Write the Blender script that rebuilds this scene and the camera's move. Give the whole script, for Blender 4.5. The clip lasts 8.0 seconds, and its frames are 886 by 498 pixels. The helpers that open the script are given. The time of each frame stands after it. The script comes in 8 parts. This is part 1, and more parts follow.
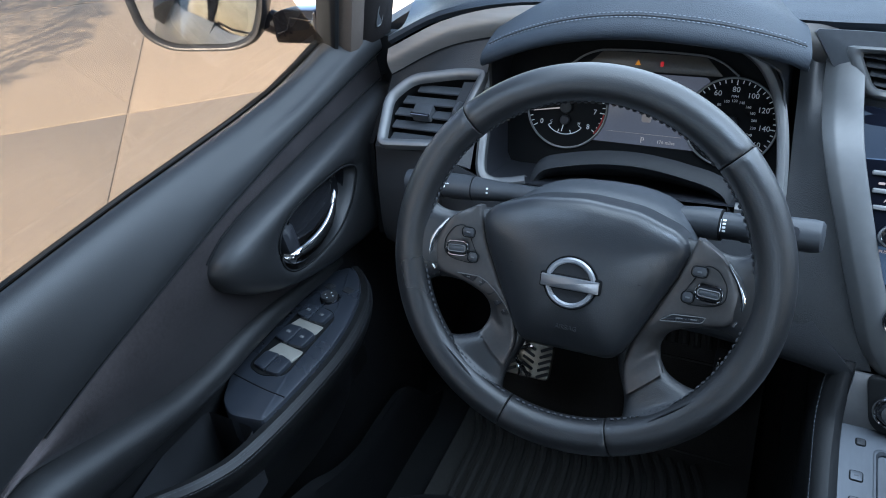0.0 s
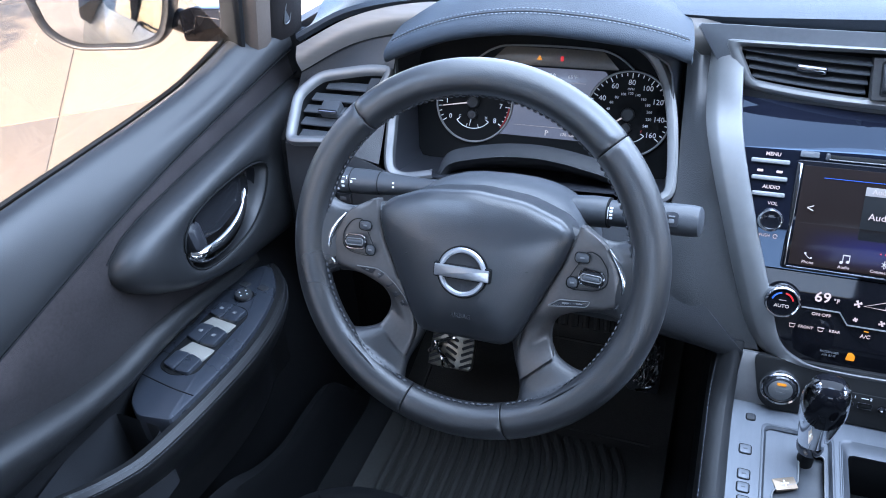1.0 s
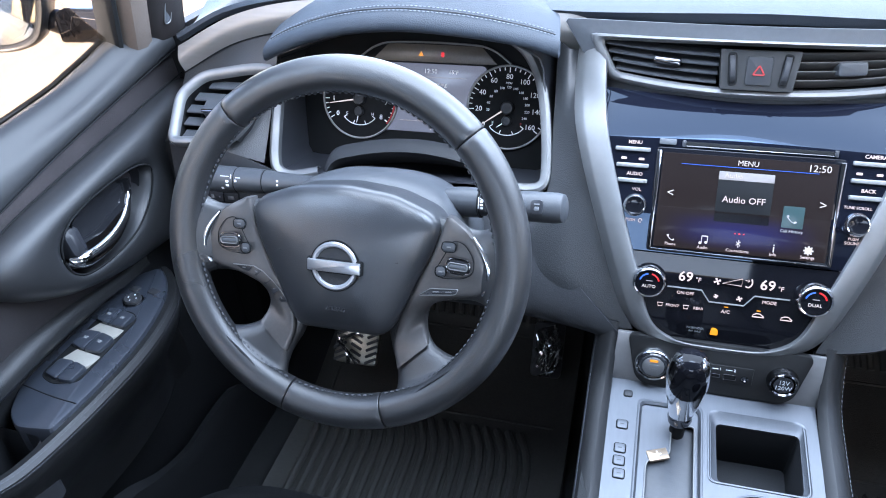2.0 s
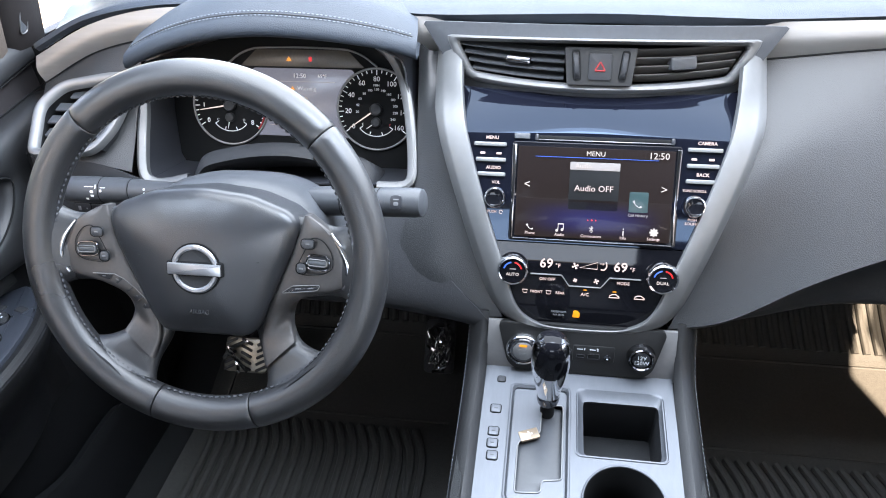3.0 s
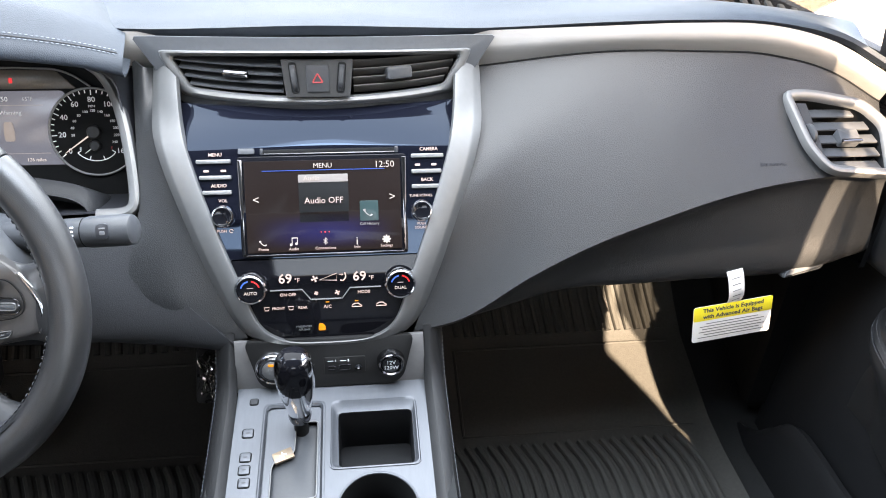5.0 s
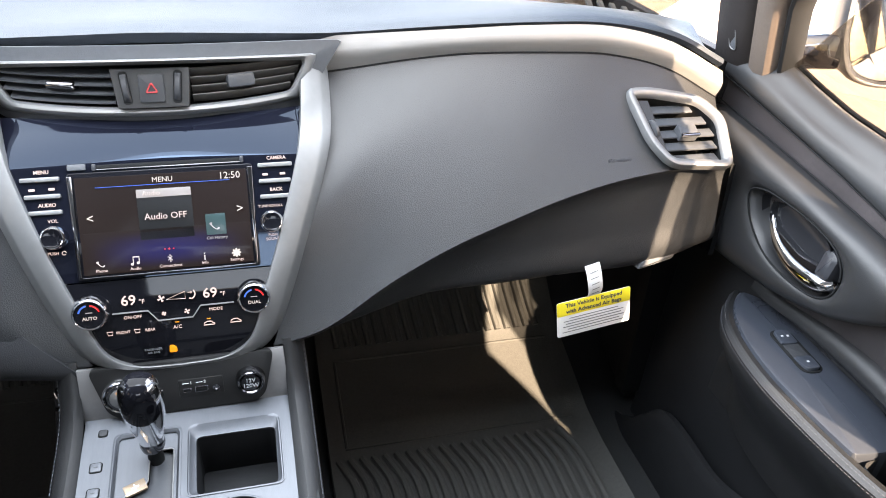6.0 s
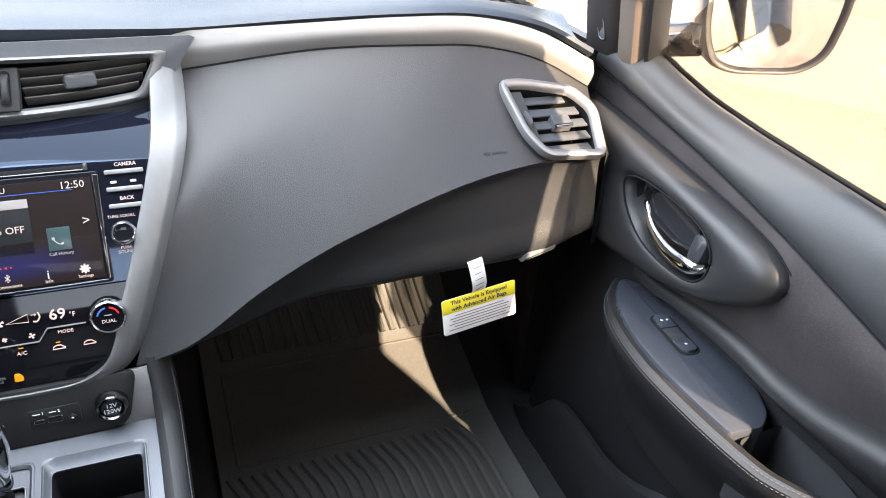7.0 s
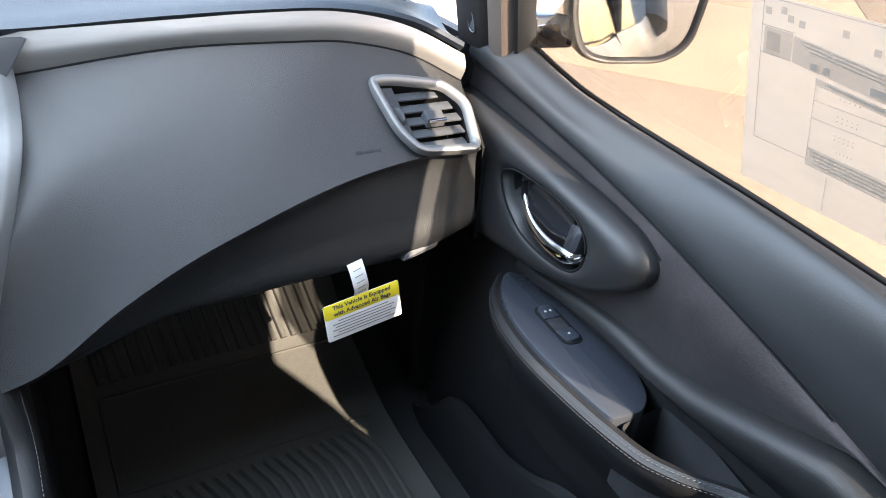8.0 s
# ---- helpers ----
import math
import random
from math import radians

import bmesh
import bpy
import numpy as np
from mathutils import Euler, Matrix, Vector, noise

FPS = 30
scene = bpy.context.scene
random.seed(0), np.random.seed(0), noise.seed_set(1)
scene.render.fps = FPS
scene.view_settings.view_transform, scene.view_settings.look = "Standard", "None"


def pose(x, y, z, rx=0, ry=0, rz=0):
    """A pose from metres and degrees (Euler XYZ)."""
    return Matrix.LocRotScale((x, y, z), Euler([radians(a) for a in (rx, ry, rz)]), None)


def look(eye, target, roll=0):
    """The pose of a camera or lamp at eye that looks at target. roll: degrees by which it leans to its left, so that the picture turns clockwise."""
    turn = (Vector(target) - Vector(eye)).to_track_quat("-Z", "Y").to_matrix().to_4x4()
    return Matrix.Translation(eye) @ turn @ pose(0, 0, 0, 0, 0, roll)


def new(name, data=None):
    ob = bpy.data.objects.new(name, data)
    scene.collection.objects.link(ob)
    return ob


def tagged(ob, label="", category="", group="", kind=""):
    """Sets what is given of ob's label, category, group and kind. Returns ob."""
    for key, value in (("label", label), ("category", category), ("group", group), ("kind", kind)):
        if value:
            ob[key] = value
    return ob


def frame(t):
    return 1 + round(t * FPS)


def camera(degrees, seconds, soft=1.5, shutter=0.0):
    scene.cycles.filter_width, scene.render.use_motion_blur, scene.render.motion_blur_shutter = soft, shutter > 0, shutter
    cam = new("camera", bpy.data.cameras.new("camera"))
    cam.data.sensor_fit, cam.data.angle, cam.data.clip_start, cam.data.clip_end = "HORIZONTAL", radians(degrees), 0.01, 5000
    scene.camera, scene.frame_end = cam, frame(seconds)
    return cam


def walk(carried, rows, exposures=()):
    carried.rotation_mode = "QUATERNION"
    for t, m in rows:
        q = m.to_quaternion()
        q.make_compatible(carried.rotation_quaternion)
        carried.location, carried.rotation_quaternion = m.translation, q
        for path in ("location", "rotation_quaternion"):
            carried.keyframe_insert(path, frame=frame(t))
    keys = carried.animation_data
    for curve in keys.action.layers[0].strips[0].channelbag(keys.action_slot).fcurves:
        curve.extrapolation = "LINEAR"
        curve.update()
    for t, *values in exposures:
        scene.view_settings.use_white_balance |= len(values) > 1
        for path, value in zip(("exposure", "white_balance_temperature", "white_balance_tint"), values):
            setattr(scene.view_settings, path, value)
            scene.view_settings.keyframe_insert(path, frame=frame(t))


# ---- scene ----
# the camera, carried slowly from the driver's side to the middle of the cabin
cam = camera(62.88, 8.0, soft=1.0)
ROWS = [
    (0.0, -0.2403, -0.8148, 1.4565, -33.20, 4.32, 24.33),
    (0.5, -0.2201, -0.8135, 1.4568, -33.41, 3.91, 22.82),
    (1.0, -0.1808, -0.8063, 1.4553, -33.61, 3.62, 20.54),
    (1.5, -0.1491, -0.8043, 1.4531, -33.66, 3.25, 18.00),
    (1.7, -0.1347, -0.8003, 1.4555, -33.89, 3.03, 17.03),
    (2.8, -0.0659, -0.8121, 1.4546, -33.77, 1.87, 9.63),
    (3.0, -0.0518, -0.8149, 1.4534, -33.60, 1.59, 8.39),
    (3.5, -0.0245, -0.8158, 1.4536, -33.53, 0.86, 4.95),
    (4.0, -0.0033, -0.8120, 1.4540, -33.33, -0.06, 0.98),
    (4.5, 0.0127, -0.8080, 1.4529, -33.00, -0.94, -2.72),
    (4.7, 0.0264, -0.8058, 1.4538, -32.99, -1.15, -4.06),
    (5.8, 0.0885, -0.8060, 1.4478, -31.98, -2.88, -13.04),
    (6.0, 0.1025, -0.8066, 1.4490, -31.97, -3.00, -14.39),
    (6.5, 0.1258, -0.8011, 1.4465, -31.93, -3.57, -17.91),
    (7.0, 0.1520, -0.7944, 1.4389, -31.71, -4.14, -21.89),
    (7.5, 0.1747, -0.7937, 1.4360, -31.53, -4.58, -25.42),
    (8.0, 0.1987, -0.7912, 1.4344, -31.38, -5.06, -29.65),
]
walk(cam, [(t, pose(x, y, z, 90 + pitch, roll, yaw)) for t, x, y, z, pitch, roll, yaw in ROWS],
     exposures=[(0.0, 3.02, 6150, 11), (0.5, 3.65, 6000, 13), (1.0, 4.0, 5950, 18), (1.7, 4.24, 6150, 18), (3.0, 4.36, 7400, 19), (3.5, 4.34, 7650, 18), (6.0, 4.24, 7950, 19), (7.0, 4.16, 7850, 19), (8.0, 3.65, 6900, 15)])
import collections
# ---- daylight: clear sky and a sun from behind, a little to the passenger's side ----
SUN_TO = Vector((0.162, -1.0, 0.682)).normalized()
world = bpy.data.worlds.new("world")
scene.world = world
world.use_nodes = True
wn = world.node_tree.nodes
sky = wn.new("ShaderNodeTexSky")
sky.sky_type, sky.sun_disc = "NISHITA", False
sky.sun_elevation = math.asin(SUN_TO.z)
sky.sun_rotation = math.atan2(SUN_TO.x, SUN_TO.y)
sky.air_density, sky.dust_density = 1.0, 1.5
wn["Background"].inputs["Strength"].default_value = 0.15
world.node_tree.links.new(sky.outputs[0], wn["Background"].inputs["Color"])
sun_data = bpy.data.lights.new("sun", "SUN")
sun_data.energy, sun_data.angle, sun_data.color = 2.7, radians(0.53), (1.0, 0.90, 0.74)
sun = new("sun", sun_data)
sun.matrix_world = look(SUN_TO * 30, (0, 0, 0))

# the sky's light through the upper part of the windshield, the side windows and the tailgate
for nm, at, to, w, h, power in (("windshield_sky", (0, -0.015, 1.459), (0, -0.365, 0.529), 1.12, 0.85, 5.4),
                                ("side_sky", (0.675, -0.52, 1.475), (0.38, -0.36, 0.90), 0.92, 0.15, 0.16),
                                ("side_sky", (-0.675, -0.52, 1.475), (-0.38, -0.36, 0.90), 0.92, 0.15, 0.36),
                                ("rear_sky", (0.745, -1.42, 1.29), (-0.30, -0.30, 0.95), 0.28, 0.80, 0.12),
                                ("rear_sky", (-0.745, -1.42, 1.29), (0.30, -0.30, 0.95), 0.28, 0.80, 0.13),
                                ("tailgate_sky", (0, -2.10, 1.36), (0, -0.30, 0.92), 1.05, 0.36, 0.70)):
    lamp_data = bpy.data.lights.new(nm, "AREA")
    lamp_data.shape, lamp_data.size, lamp_data.size_y = "RECTANGLE", w, h
    lamp_data.energy, lamp_data.color = power, (0.55, 0.755, 1.0)
    lamp = new(nm, lamp_data)
    lamp.matrix_world = look(at, to) if nm != "side_sky" else look(at, to) @ Matrix.Rotation(math.pi / 2, 4, "Z")


# ---- materials ----
def material(name, base, rough=0.5, metal=0.0, vary=0.12, scale=6.0, grain=0.0, grain_scale=700.0, grain_kind="noise",
             coat=0.0, stretch=(1, 1, 1), rough_vary=0.12, emit=None, emit_strength=0.0, spec=0.5, sheen=0.0):
    """A Principled surface with broad and fine variation of colour and gloss, and a fine relief."""
    m = bpy.data.materials.new(name)
    m.use_nodes = True
    n, l = m.node_tree.nodes, m.node_tree.links
    p = n["Principled BSDF"]
    p.inputs["Metallic"].default_value = metal
    p.inputs["Coat Weight"].default_value = coat
    p.inputs["Coat Roughness"].default_value = 0.03
    p.inputs["Specular IOR Level"].default_value = spec
    p.inputs["Sheen Weight"].default_value = sheen
    at = n.new("ShaderNodeTexCoord")
    mp = n.new("ShaderNodeMapping")
    mp.inputs["Scale"].default_value = stretch
    l.new(at.outputs["Object"], mp.inputs["Vector"])
    broad = n.new("ShaderNodeTexNoise")
    broad.inputs["Scale"].default_value, broad.inputs["Detail"].default_value = scale, 4
    fine = n.new("ShaderNodeTexNoise")
    fine.inputs["Scale"].default_value, fine.inputs["Detail"].default_value = scale * 22, 3
    for t in (broad, fine):
        l.new(mp.outputs[0], t.inputs["Vector"])
    both = n.new("ShaderNodeMath")
    both.operation = "ADD"
    half = n.new("ShaderNodeMath")
    half.operation = "MULTIPLY"
    half.inputs[1].default_value = 0.5
    l.new(broad.outputs[0], both.inputs[0]), l.new(fine.outputs[0], both.inputs[1]), l.new(both.outputs[0], half.inputs[0])
    ramp = n.new("ShaderNodeMapRange")
    ramp.inputs[1].default_value, ramp.inputs[2].default_value = 0.3, 0.7
    ramp.inputs[3].default_value, ramp.inputs[4].default_value = 1 - vary, 1 + vary
    l.new(half.outputs[0], ramp.inputs[0])
    mul = n.new("ShaderNodeVectorMath")
    mul.operation = "SCALE"
    mul.inputs[0].default_value = base
    l.new(ramp.outputs[0], mul.inputs["Scale"])
    l.new(mul.outputs[0], p.inputs["Base Color"])
    rr = n.new("ShaderNodeMapRange")
    rr.inputs[1].default_value, rr.inputs[2].default_value = 0.3, 0.7
    rr.inputs[3].default_value, rr.inputs[4].default_value = rough * (1 - rough_vary), min(1, rough * (1 + rough_vary))
    l.new(broad.outputs[0], rr.inputs[0]), l.new(rr.outputs[0], p.inputs["Roughness"])
    if grain:
        if grain_kind == "noise":
            g = n.new("ShaderNodeTexNoise")
            g.inputs["Detail"].default_value = 2
        else:
            g = n.new("ShaderNodeTexVoronoi")
        g.inputs["Scale"].default_value = grain_scale
        l.new(mp.outputs[0], g.inputs["Vector"])
        b = n.new("ShaderNodeBump")
        b.inputs["Strength"].default_value, b.inputs["Distance"].default_value = grain, 0.001
        l.new(g.outputs[0], b.inputs["Height"]), l.new(b.outputs[0], p.inputs["Normal"])
    if emit:
        p.inputs["Emission Color"].default_value = (*emit, 1)
        p.inputs["Emission Strength"].default_value = emit_strength
    return m


def pane_material(name, tint, gloss=1.0):
    """A thin clear pane: straight through, with a mirror gloss that grows towards grazing."""
    m = bpy.data.materials.new(name)
    m.use_nodes = True
    n, l = m.node_tree.nodes, m.node_tree.links
    n.remove(n["Principled BSDF"])
    tr, gl, mix, lw, pw, ml = (n.new("ShaderNode" + k) for k in ("BsdfTransparent", "BsdfGlossy", "MixShader", "LayerWeight", "Math", "Math"))
    tr.inputs[0].default_value = (*tint, 1)
    gl.inputs["Roughness"].default_value = 0.0
    gl.inputs[0].default_value = (gloss, gloss, gloss, 1)
    lw.inputs["Blend"].default_value = 0.5
    pw.operation, ml.operation = "POWER", "MULTIPLY_ADD"
    pw.inputs[1].default_value, ml.inputs[1].default_value, ml.inputs[2].default_value = 5.0, 0.6, 0.03
    l.new(lw.outputs["Facing"], pw.inputs[0]), l.new(pw.outputs[0], ml.inputs[0]), l.new(ml.outputs[0], mix.inputs[0])
    l.new(tr.outputs[0], mix.inputs[1]), l.new(gl.outputs[0], mix.inputs[2])
    l.new(mix.outputs[0], n["Material Output"].inputs[0])
    return m


def paper_material(name, colour, see):
    """Thin paper: matt, with some of the light going through."""
    m = bpy.data.materials.new(name)
    m.use_nodes = True
    n, l = m.node_tree.nodes, m.node_tree.links
    n.remove(n["Principled BSDF"])
    di, tl, tr, m1, m2 = (n.new("ShaderNode" + k) for k in ("BsdfDiffuse", "BsdfTranslucent", "BsdfTransparent", "MixShader", "MixShader"))
    no = n.new("ShaderNodeTexNoise")
    no.inputs["Scale"].default_value = 9
    ra = n.new("ShaderNodeMapRange")
    ra.inputs[3].default_value, ra.inputs[4].default_value = 0.9, 1.06
    sc = n.new("ShaderNodeVectorMath")
    sc.operation = "SCALE"
    sc.inputs[0].default_value = colour
    l.new(no.outputs[0], ra.inputs[0]), l.new(ra.outputs[0], sc.inputs["Scale"])
    l.new(sc.outputs[0], di.inputs[0]), l.new(sc.outputs[0], tl.inputs[0])
    m1.inputs[0].default_value, m2.inputs[0].default_value = 0.5, see
    l.new(di.outputs[0], m1.inputs[1]), l.new(tl.outputs[0], m1.inputs[2])
    l.new(m1.outputs[0], m2.inputs[1]), l.new(tr.outputs[0], m2.inputs[2])
    l.new(m2.outputs[0], n["Material Output"].inputs[0])
    return m


SOFT = material("soft_touch_dash", (0.0148, 0.0149, 0.0150), 0.33, spec=0.62, grain=0.3, grain_scale=900, grain_kind="voronoi", scale=4)
# paler and bluer than the lower dash: windshield light is in the colour
PAD = material("sky_tinted_dash_vinyl", (0.028, 0.0335, 0.041), 0.52, grain=0.4, grain_scale=800, grain_kind="voronoi", scale=3, spec=0.30)
LEATHER = material("black_leather", (0.0095, 0.0092, 0.0091), 0.38, spec=0.50, grain=0.22, grain_scale=1100, grain_kind="voronoi", scale=7)
RIM_LEATHER = material("wheel_leather", (0.0150, 0.0146, 0.0148), 0.31, spec=0.95, grain=0.16, grain_scale=1500, grain_kind="voronoi", scale=9)
HUB_VINYL = material("hub_vinyl", (0.0150, 0.0154, 0.0168), 0.31, spec=1.0, grain=0.18, grain_scale=1200, scale=6)
DOOR_PAD = material("door_upper_vinyl", (0.0115, 0.0112, 0.0112), 0.39, spec=0.66, grain=0.1, grain_scale=1100, grain_kind="voronoi", scale=4)
INSERT = material("door_insert_satin", (0.088, 0.074, 0.073), 0.36, metal=0.88, grain=0.5, grain_scale=1500, scale=14, vary=0.22, sheen=0.04)
DARK = material("dark_plastic", (0.021, 0.021, 0.022), 0.5, grain=0.35, grain_scale=900, scale=8, spec=0.35)
GREY = material("grey_plastic", (0.055, 0.057, 0.06), 0.42, grain=0.2, grain_scale=900, scale=9)
STALK = material("stalk_plastic", (0.035, 0.036, 0.038), 0.34, grain=0.15, grain_scale=900, scale=9)
SMOOTH_DARK = material("smooth_dark_plastic", (0.016, 0.016, 0.018), 0.30, scale=6)
# bluish base stands in for the sky mirrored in the satin plates
PLATE = material("sky_blue_switch_satin", (0.0215, 0.0240, 0.0295), 0.28, spec=0.8, scale=9, grain=0.06, grain_scale=1500)
BLACK = material("deep_black_plastic", (0.006, 0.006, 0.006), 0.7, scale=8, spec=0.15)
GLOSS = material("piano_black", (0.0035, 0.0035, 0.0045), 0.05, coat=0.0, spec=0.24, scale=10, vary=0.2, rough_vary=0.4)
# the sky's blue reflection is put into this gloss as a specular tint
FASCIA = material("sky_tinted_piano_black", (0.003, 0.0033, 0.0055), 0.035, spec=0.40, scale=10, vary=0.2, rough_vary=0.4)
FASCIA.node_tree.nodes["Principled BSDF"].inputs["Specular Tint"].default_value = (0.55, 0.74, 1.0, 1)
LOWER = material("dark_lower_plastic", (0.0095, 0.0094, 0.0098), 0.55, grain=0.3, grain_scale=900, scale=8, spec=0.25)
SOCKET = material("socket_plate_black", (0.011, 0.0105, 0.010), 0.36, grain=0.1, grain_scale=1200, scale=9, spec=0.3)
# paler than the console silver: the upright plate's bright reflection is in the colour
LEG = material("brightened_satin_silver", (0.205, 0.195, 0.188), 0.34, metal=0.6, scale=9, vary=0.06, grain=0.06, grain_scale=1300)
# pale tan base puts the sunlit ground's reflection into the silver
BRIDGE = material("ground_lit_silver", (0.40, 0.365, 0.31), 0.38, metal=0.5, scale=20, vary=0.06)
COPPER = material("copper_tinted_tile", (0.26, 0.19, 0.13), 0.3, metal=0.6, scale=30, vary=0.1)
BADGE = material("bright_satin_badge", (0.36, 0.36, 0.37), 0.30, metal=0.85, scale=20, vary=0.04)
KNOB = material("gloss_knob", (0.010, 0.010, 0.011), 0.1, coat=1.0, scale=20)
PEDAL = material("worn_pedal_metal", (0.20, 0.185, 0.15), 0.32, metal=0.85, scale=30, vary=0.2)
FILM = material("crumpled_film", (0.42, 0.41, 0.39), 0.10, metal=0.9, scale=40, vary=0.2)
SILVER = material("satin_silver", (0.210, 0.206, 0.200), 0.48, metal=0.85, scale=5, vary=0.06, grain=0.08, grain_scale=1500)
CONSOLE = material("brushed_console_silver", (0.108, 0.112, 0.120), 0.46, metal=0.85, scale=9, vary=0.08, stretch=(1, 0.12, 1), grain=0.10, grain_scale=1300)
TRIM = material("brushed_trim", (0.285, 0.266, 0.247), 0.42, metal=0.75, scale=9, vary=0.10, stretch=(0.08, 1, 1), grain=0.10, grain_scale=1200)
SPOKE = material("dark_satin_metal", (0.095, 0.088, 0.084), 0.36, metal=0.75, scale=14, vary=0.1)
CHROME = material("chrome", (0.85, 0.86, 0.88), 0.06, metal=1.0, scale=20, vary=0.04)
SMOKE = material("smoked_chrome", (0.20, 0.20, 0.21), 0.10, metal=1.0, scale=20, vary=0.05)
THREAD = material("grey_thread", (0.070, 0.073, 0.080), 0.8, scale=60)
HOOD_THREAD = material("hood_thread", (0.17, 0.185, 0.205), 0.7, scale=60)
DARK_THREAD = material("dark_thread", (0.032, 0.032, 0.035), 0.8, scale=60)
RUBBER = material("rubber_mat", (0.043, 0.041, 0.0365), 0.70, grain=0.5, grain_scale=500, scale=9, vary=0.18, spec=0.25)
CARPET = material("black_carpet", (0.020, 0.020, 0.0195), 0.95, grain=1.0, grain_scale=900, scale=30, vary=0.3, spec=0.15)
HEADLINER = material("beige_pillar_cloth", (0.066, 0.046, 0.033), 0.85, grain=0.5, grain_scale=1200, scale=12)
ROOF_CLOTH = material("grey_headliner", (0.27, 0.26, 0.25), 0.9, grain=0.4, grain_scale=900, scale=6)
PILLAR_TRIM = material("brown_black_pillar_trim", (0.0125, 0.0098, 0.0088), 0.6, grain=0.3, grain_scale=900, scale=8, spec=0.25)
VENT_PLATE = material("vent_plate_plastic", (0.026, 0.025, 0.024), 0.5, grain=0.3, grain_scale=900, scale=9, spec=0.3)
SLAT_IN_LIGHT = material("vent_slat_in_light", (0.048, 0.044, 0.041), 0.45, grain=0.15, grain_scale=900, scale=9, spec=0.4)
CONCRETE = material("concrete", (0.371, 0.299, 0.222), 0.85, scale=0.9, vary=0.16, grain=0.5, grain_scale=120, spec=0.3)
BODY_PAINT = material("silver_grey_car_paint", (0.20, 0.195, 0.185), 0.45, metal=0.2, coat=0.15, scale=3, vary=0.03)
BODY_WHITE = material("white_car_paint", (0.78, 0.78, 0.77), 0.25, coat=1.0, scale=3, vary=0.03)
TYRE = material("tyre_rubber", (0.02, 0.02, 0.02), 0.75, scale=10)
PALE_WALL = material("pale_stucco", (0.42, 0.42, 0.42), 0.85, scale=2, vary=0.15, grain=0.5, grain_scale=60)
DARK_PANEL = material("dark_cladding", (0.05, 0.055, 0.065), 0.5, scale=2, vary=0.2)
BARK = material("bark", (0.13, 0.09, 0.06), 0.9, scale=8, vary=0.3, grain=0.8, grain_scale=60)
LEAF = material("leaf", (0.06, 0.10, 0.03), 0.6, scale=10, vary=0.35)
# dark tint put in to dim the sunlit view; light still enters in full
WINDOW = pane_material("view_dimming_glass", (0.52, 0.495, 0.465))
PRIVACY = pane_material("privacy_glass", (0.21, 0.215, 0.215))
LENS = pane_material("gauge_cover", (0.96, 0.96, 0.96), 0.8)
MIRROR = material("mirror_glass", (0.50, 0.53, 0.57), 0.02, metal=1.0, vary=0.01, rough_vary=0.1)
# emits a little on every mark, on stalks and knobs as on the dials
WHITE_INK = material("faintly_glowing_ink", (0.75, 0.75, 0.74), 0.6, scale=80, emit=(0.9, 0.93, 1.0), emit_strength=0.0071)
PALE_INK = material("worn_white_ink", (0.30, 0.30, 0.30), 0.6, scale=80)
GREY_INK = material("grey_ink", (0.13, 0.13, 0.13), 0.6, scale=80)
DARK_INK = material("dark_ink", (0.05, 0.05, 0.05), 0.7, scale=80)
RED_INK = material("red_ink", (0.34, 0.02, 0.02), 0.5, scale=80)
PAPER = material("white_card", (0.74, 0.73, 0.70), 0.6, scale=30, vary=0.05)
YELLOW = material("yellow_card", (0.82, 0.66, 0.03), 0.55, scale=30, vary=0.05)
STICKER = paper_material("window_paper", (0.300, 0.278, 0.250), 0.42)
STICKER_INK = paper_material("printed_paper", (0.22, 0.208, 0.195), 0.72)
STICKER_TINT = paper_material("tinted_paper", (0.19, 0.18, 0.17), 0.75)
DISPLAY = material("display_black", (0.006, 0.005, 0.005), 0.10, scale=20, spec=0.06, emit=(0.027, 0.019, 0.0165), emit_strength=0.0353)
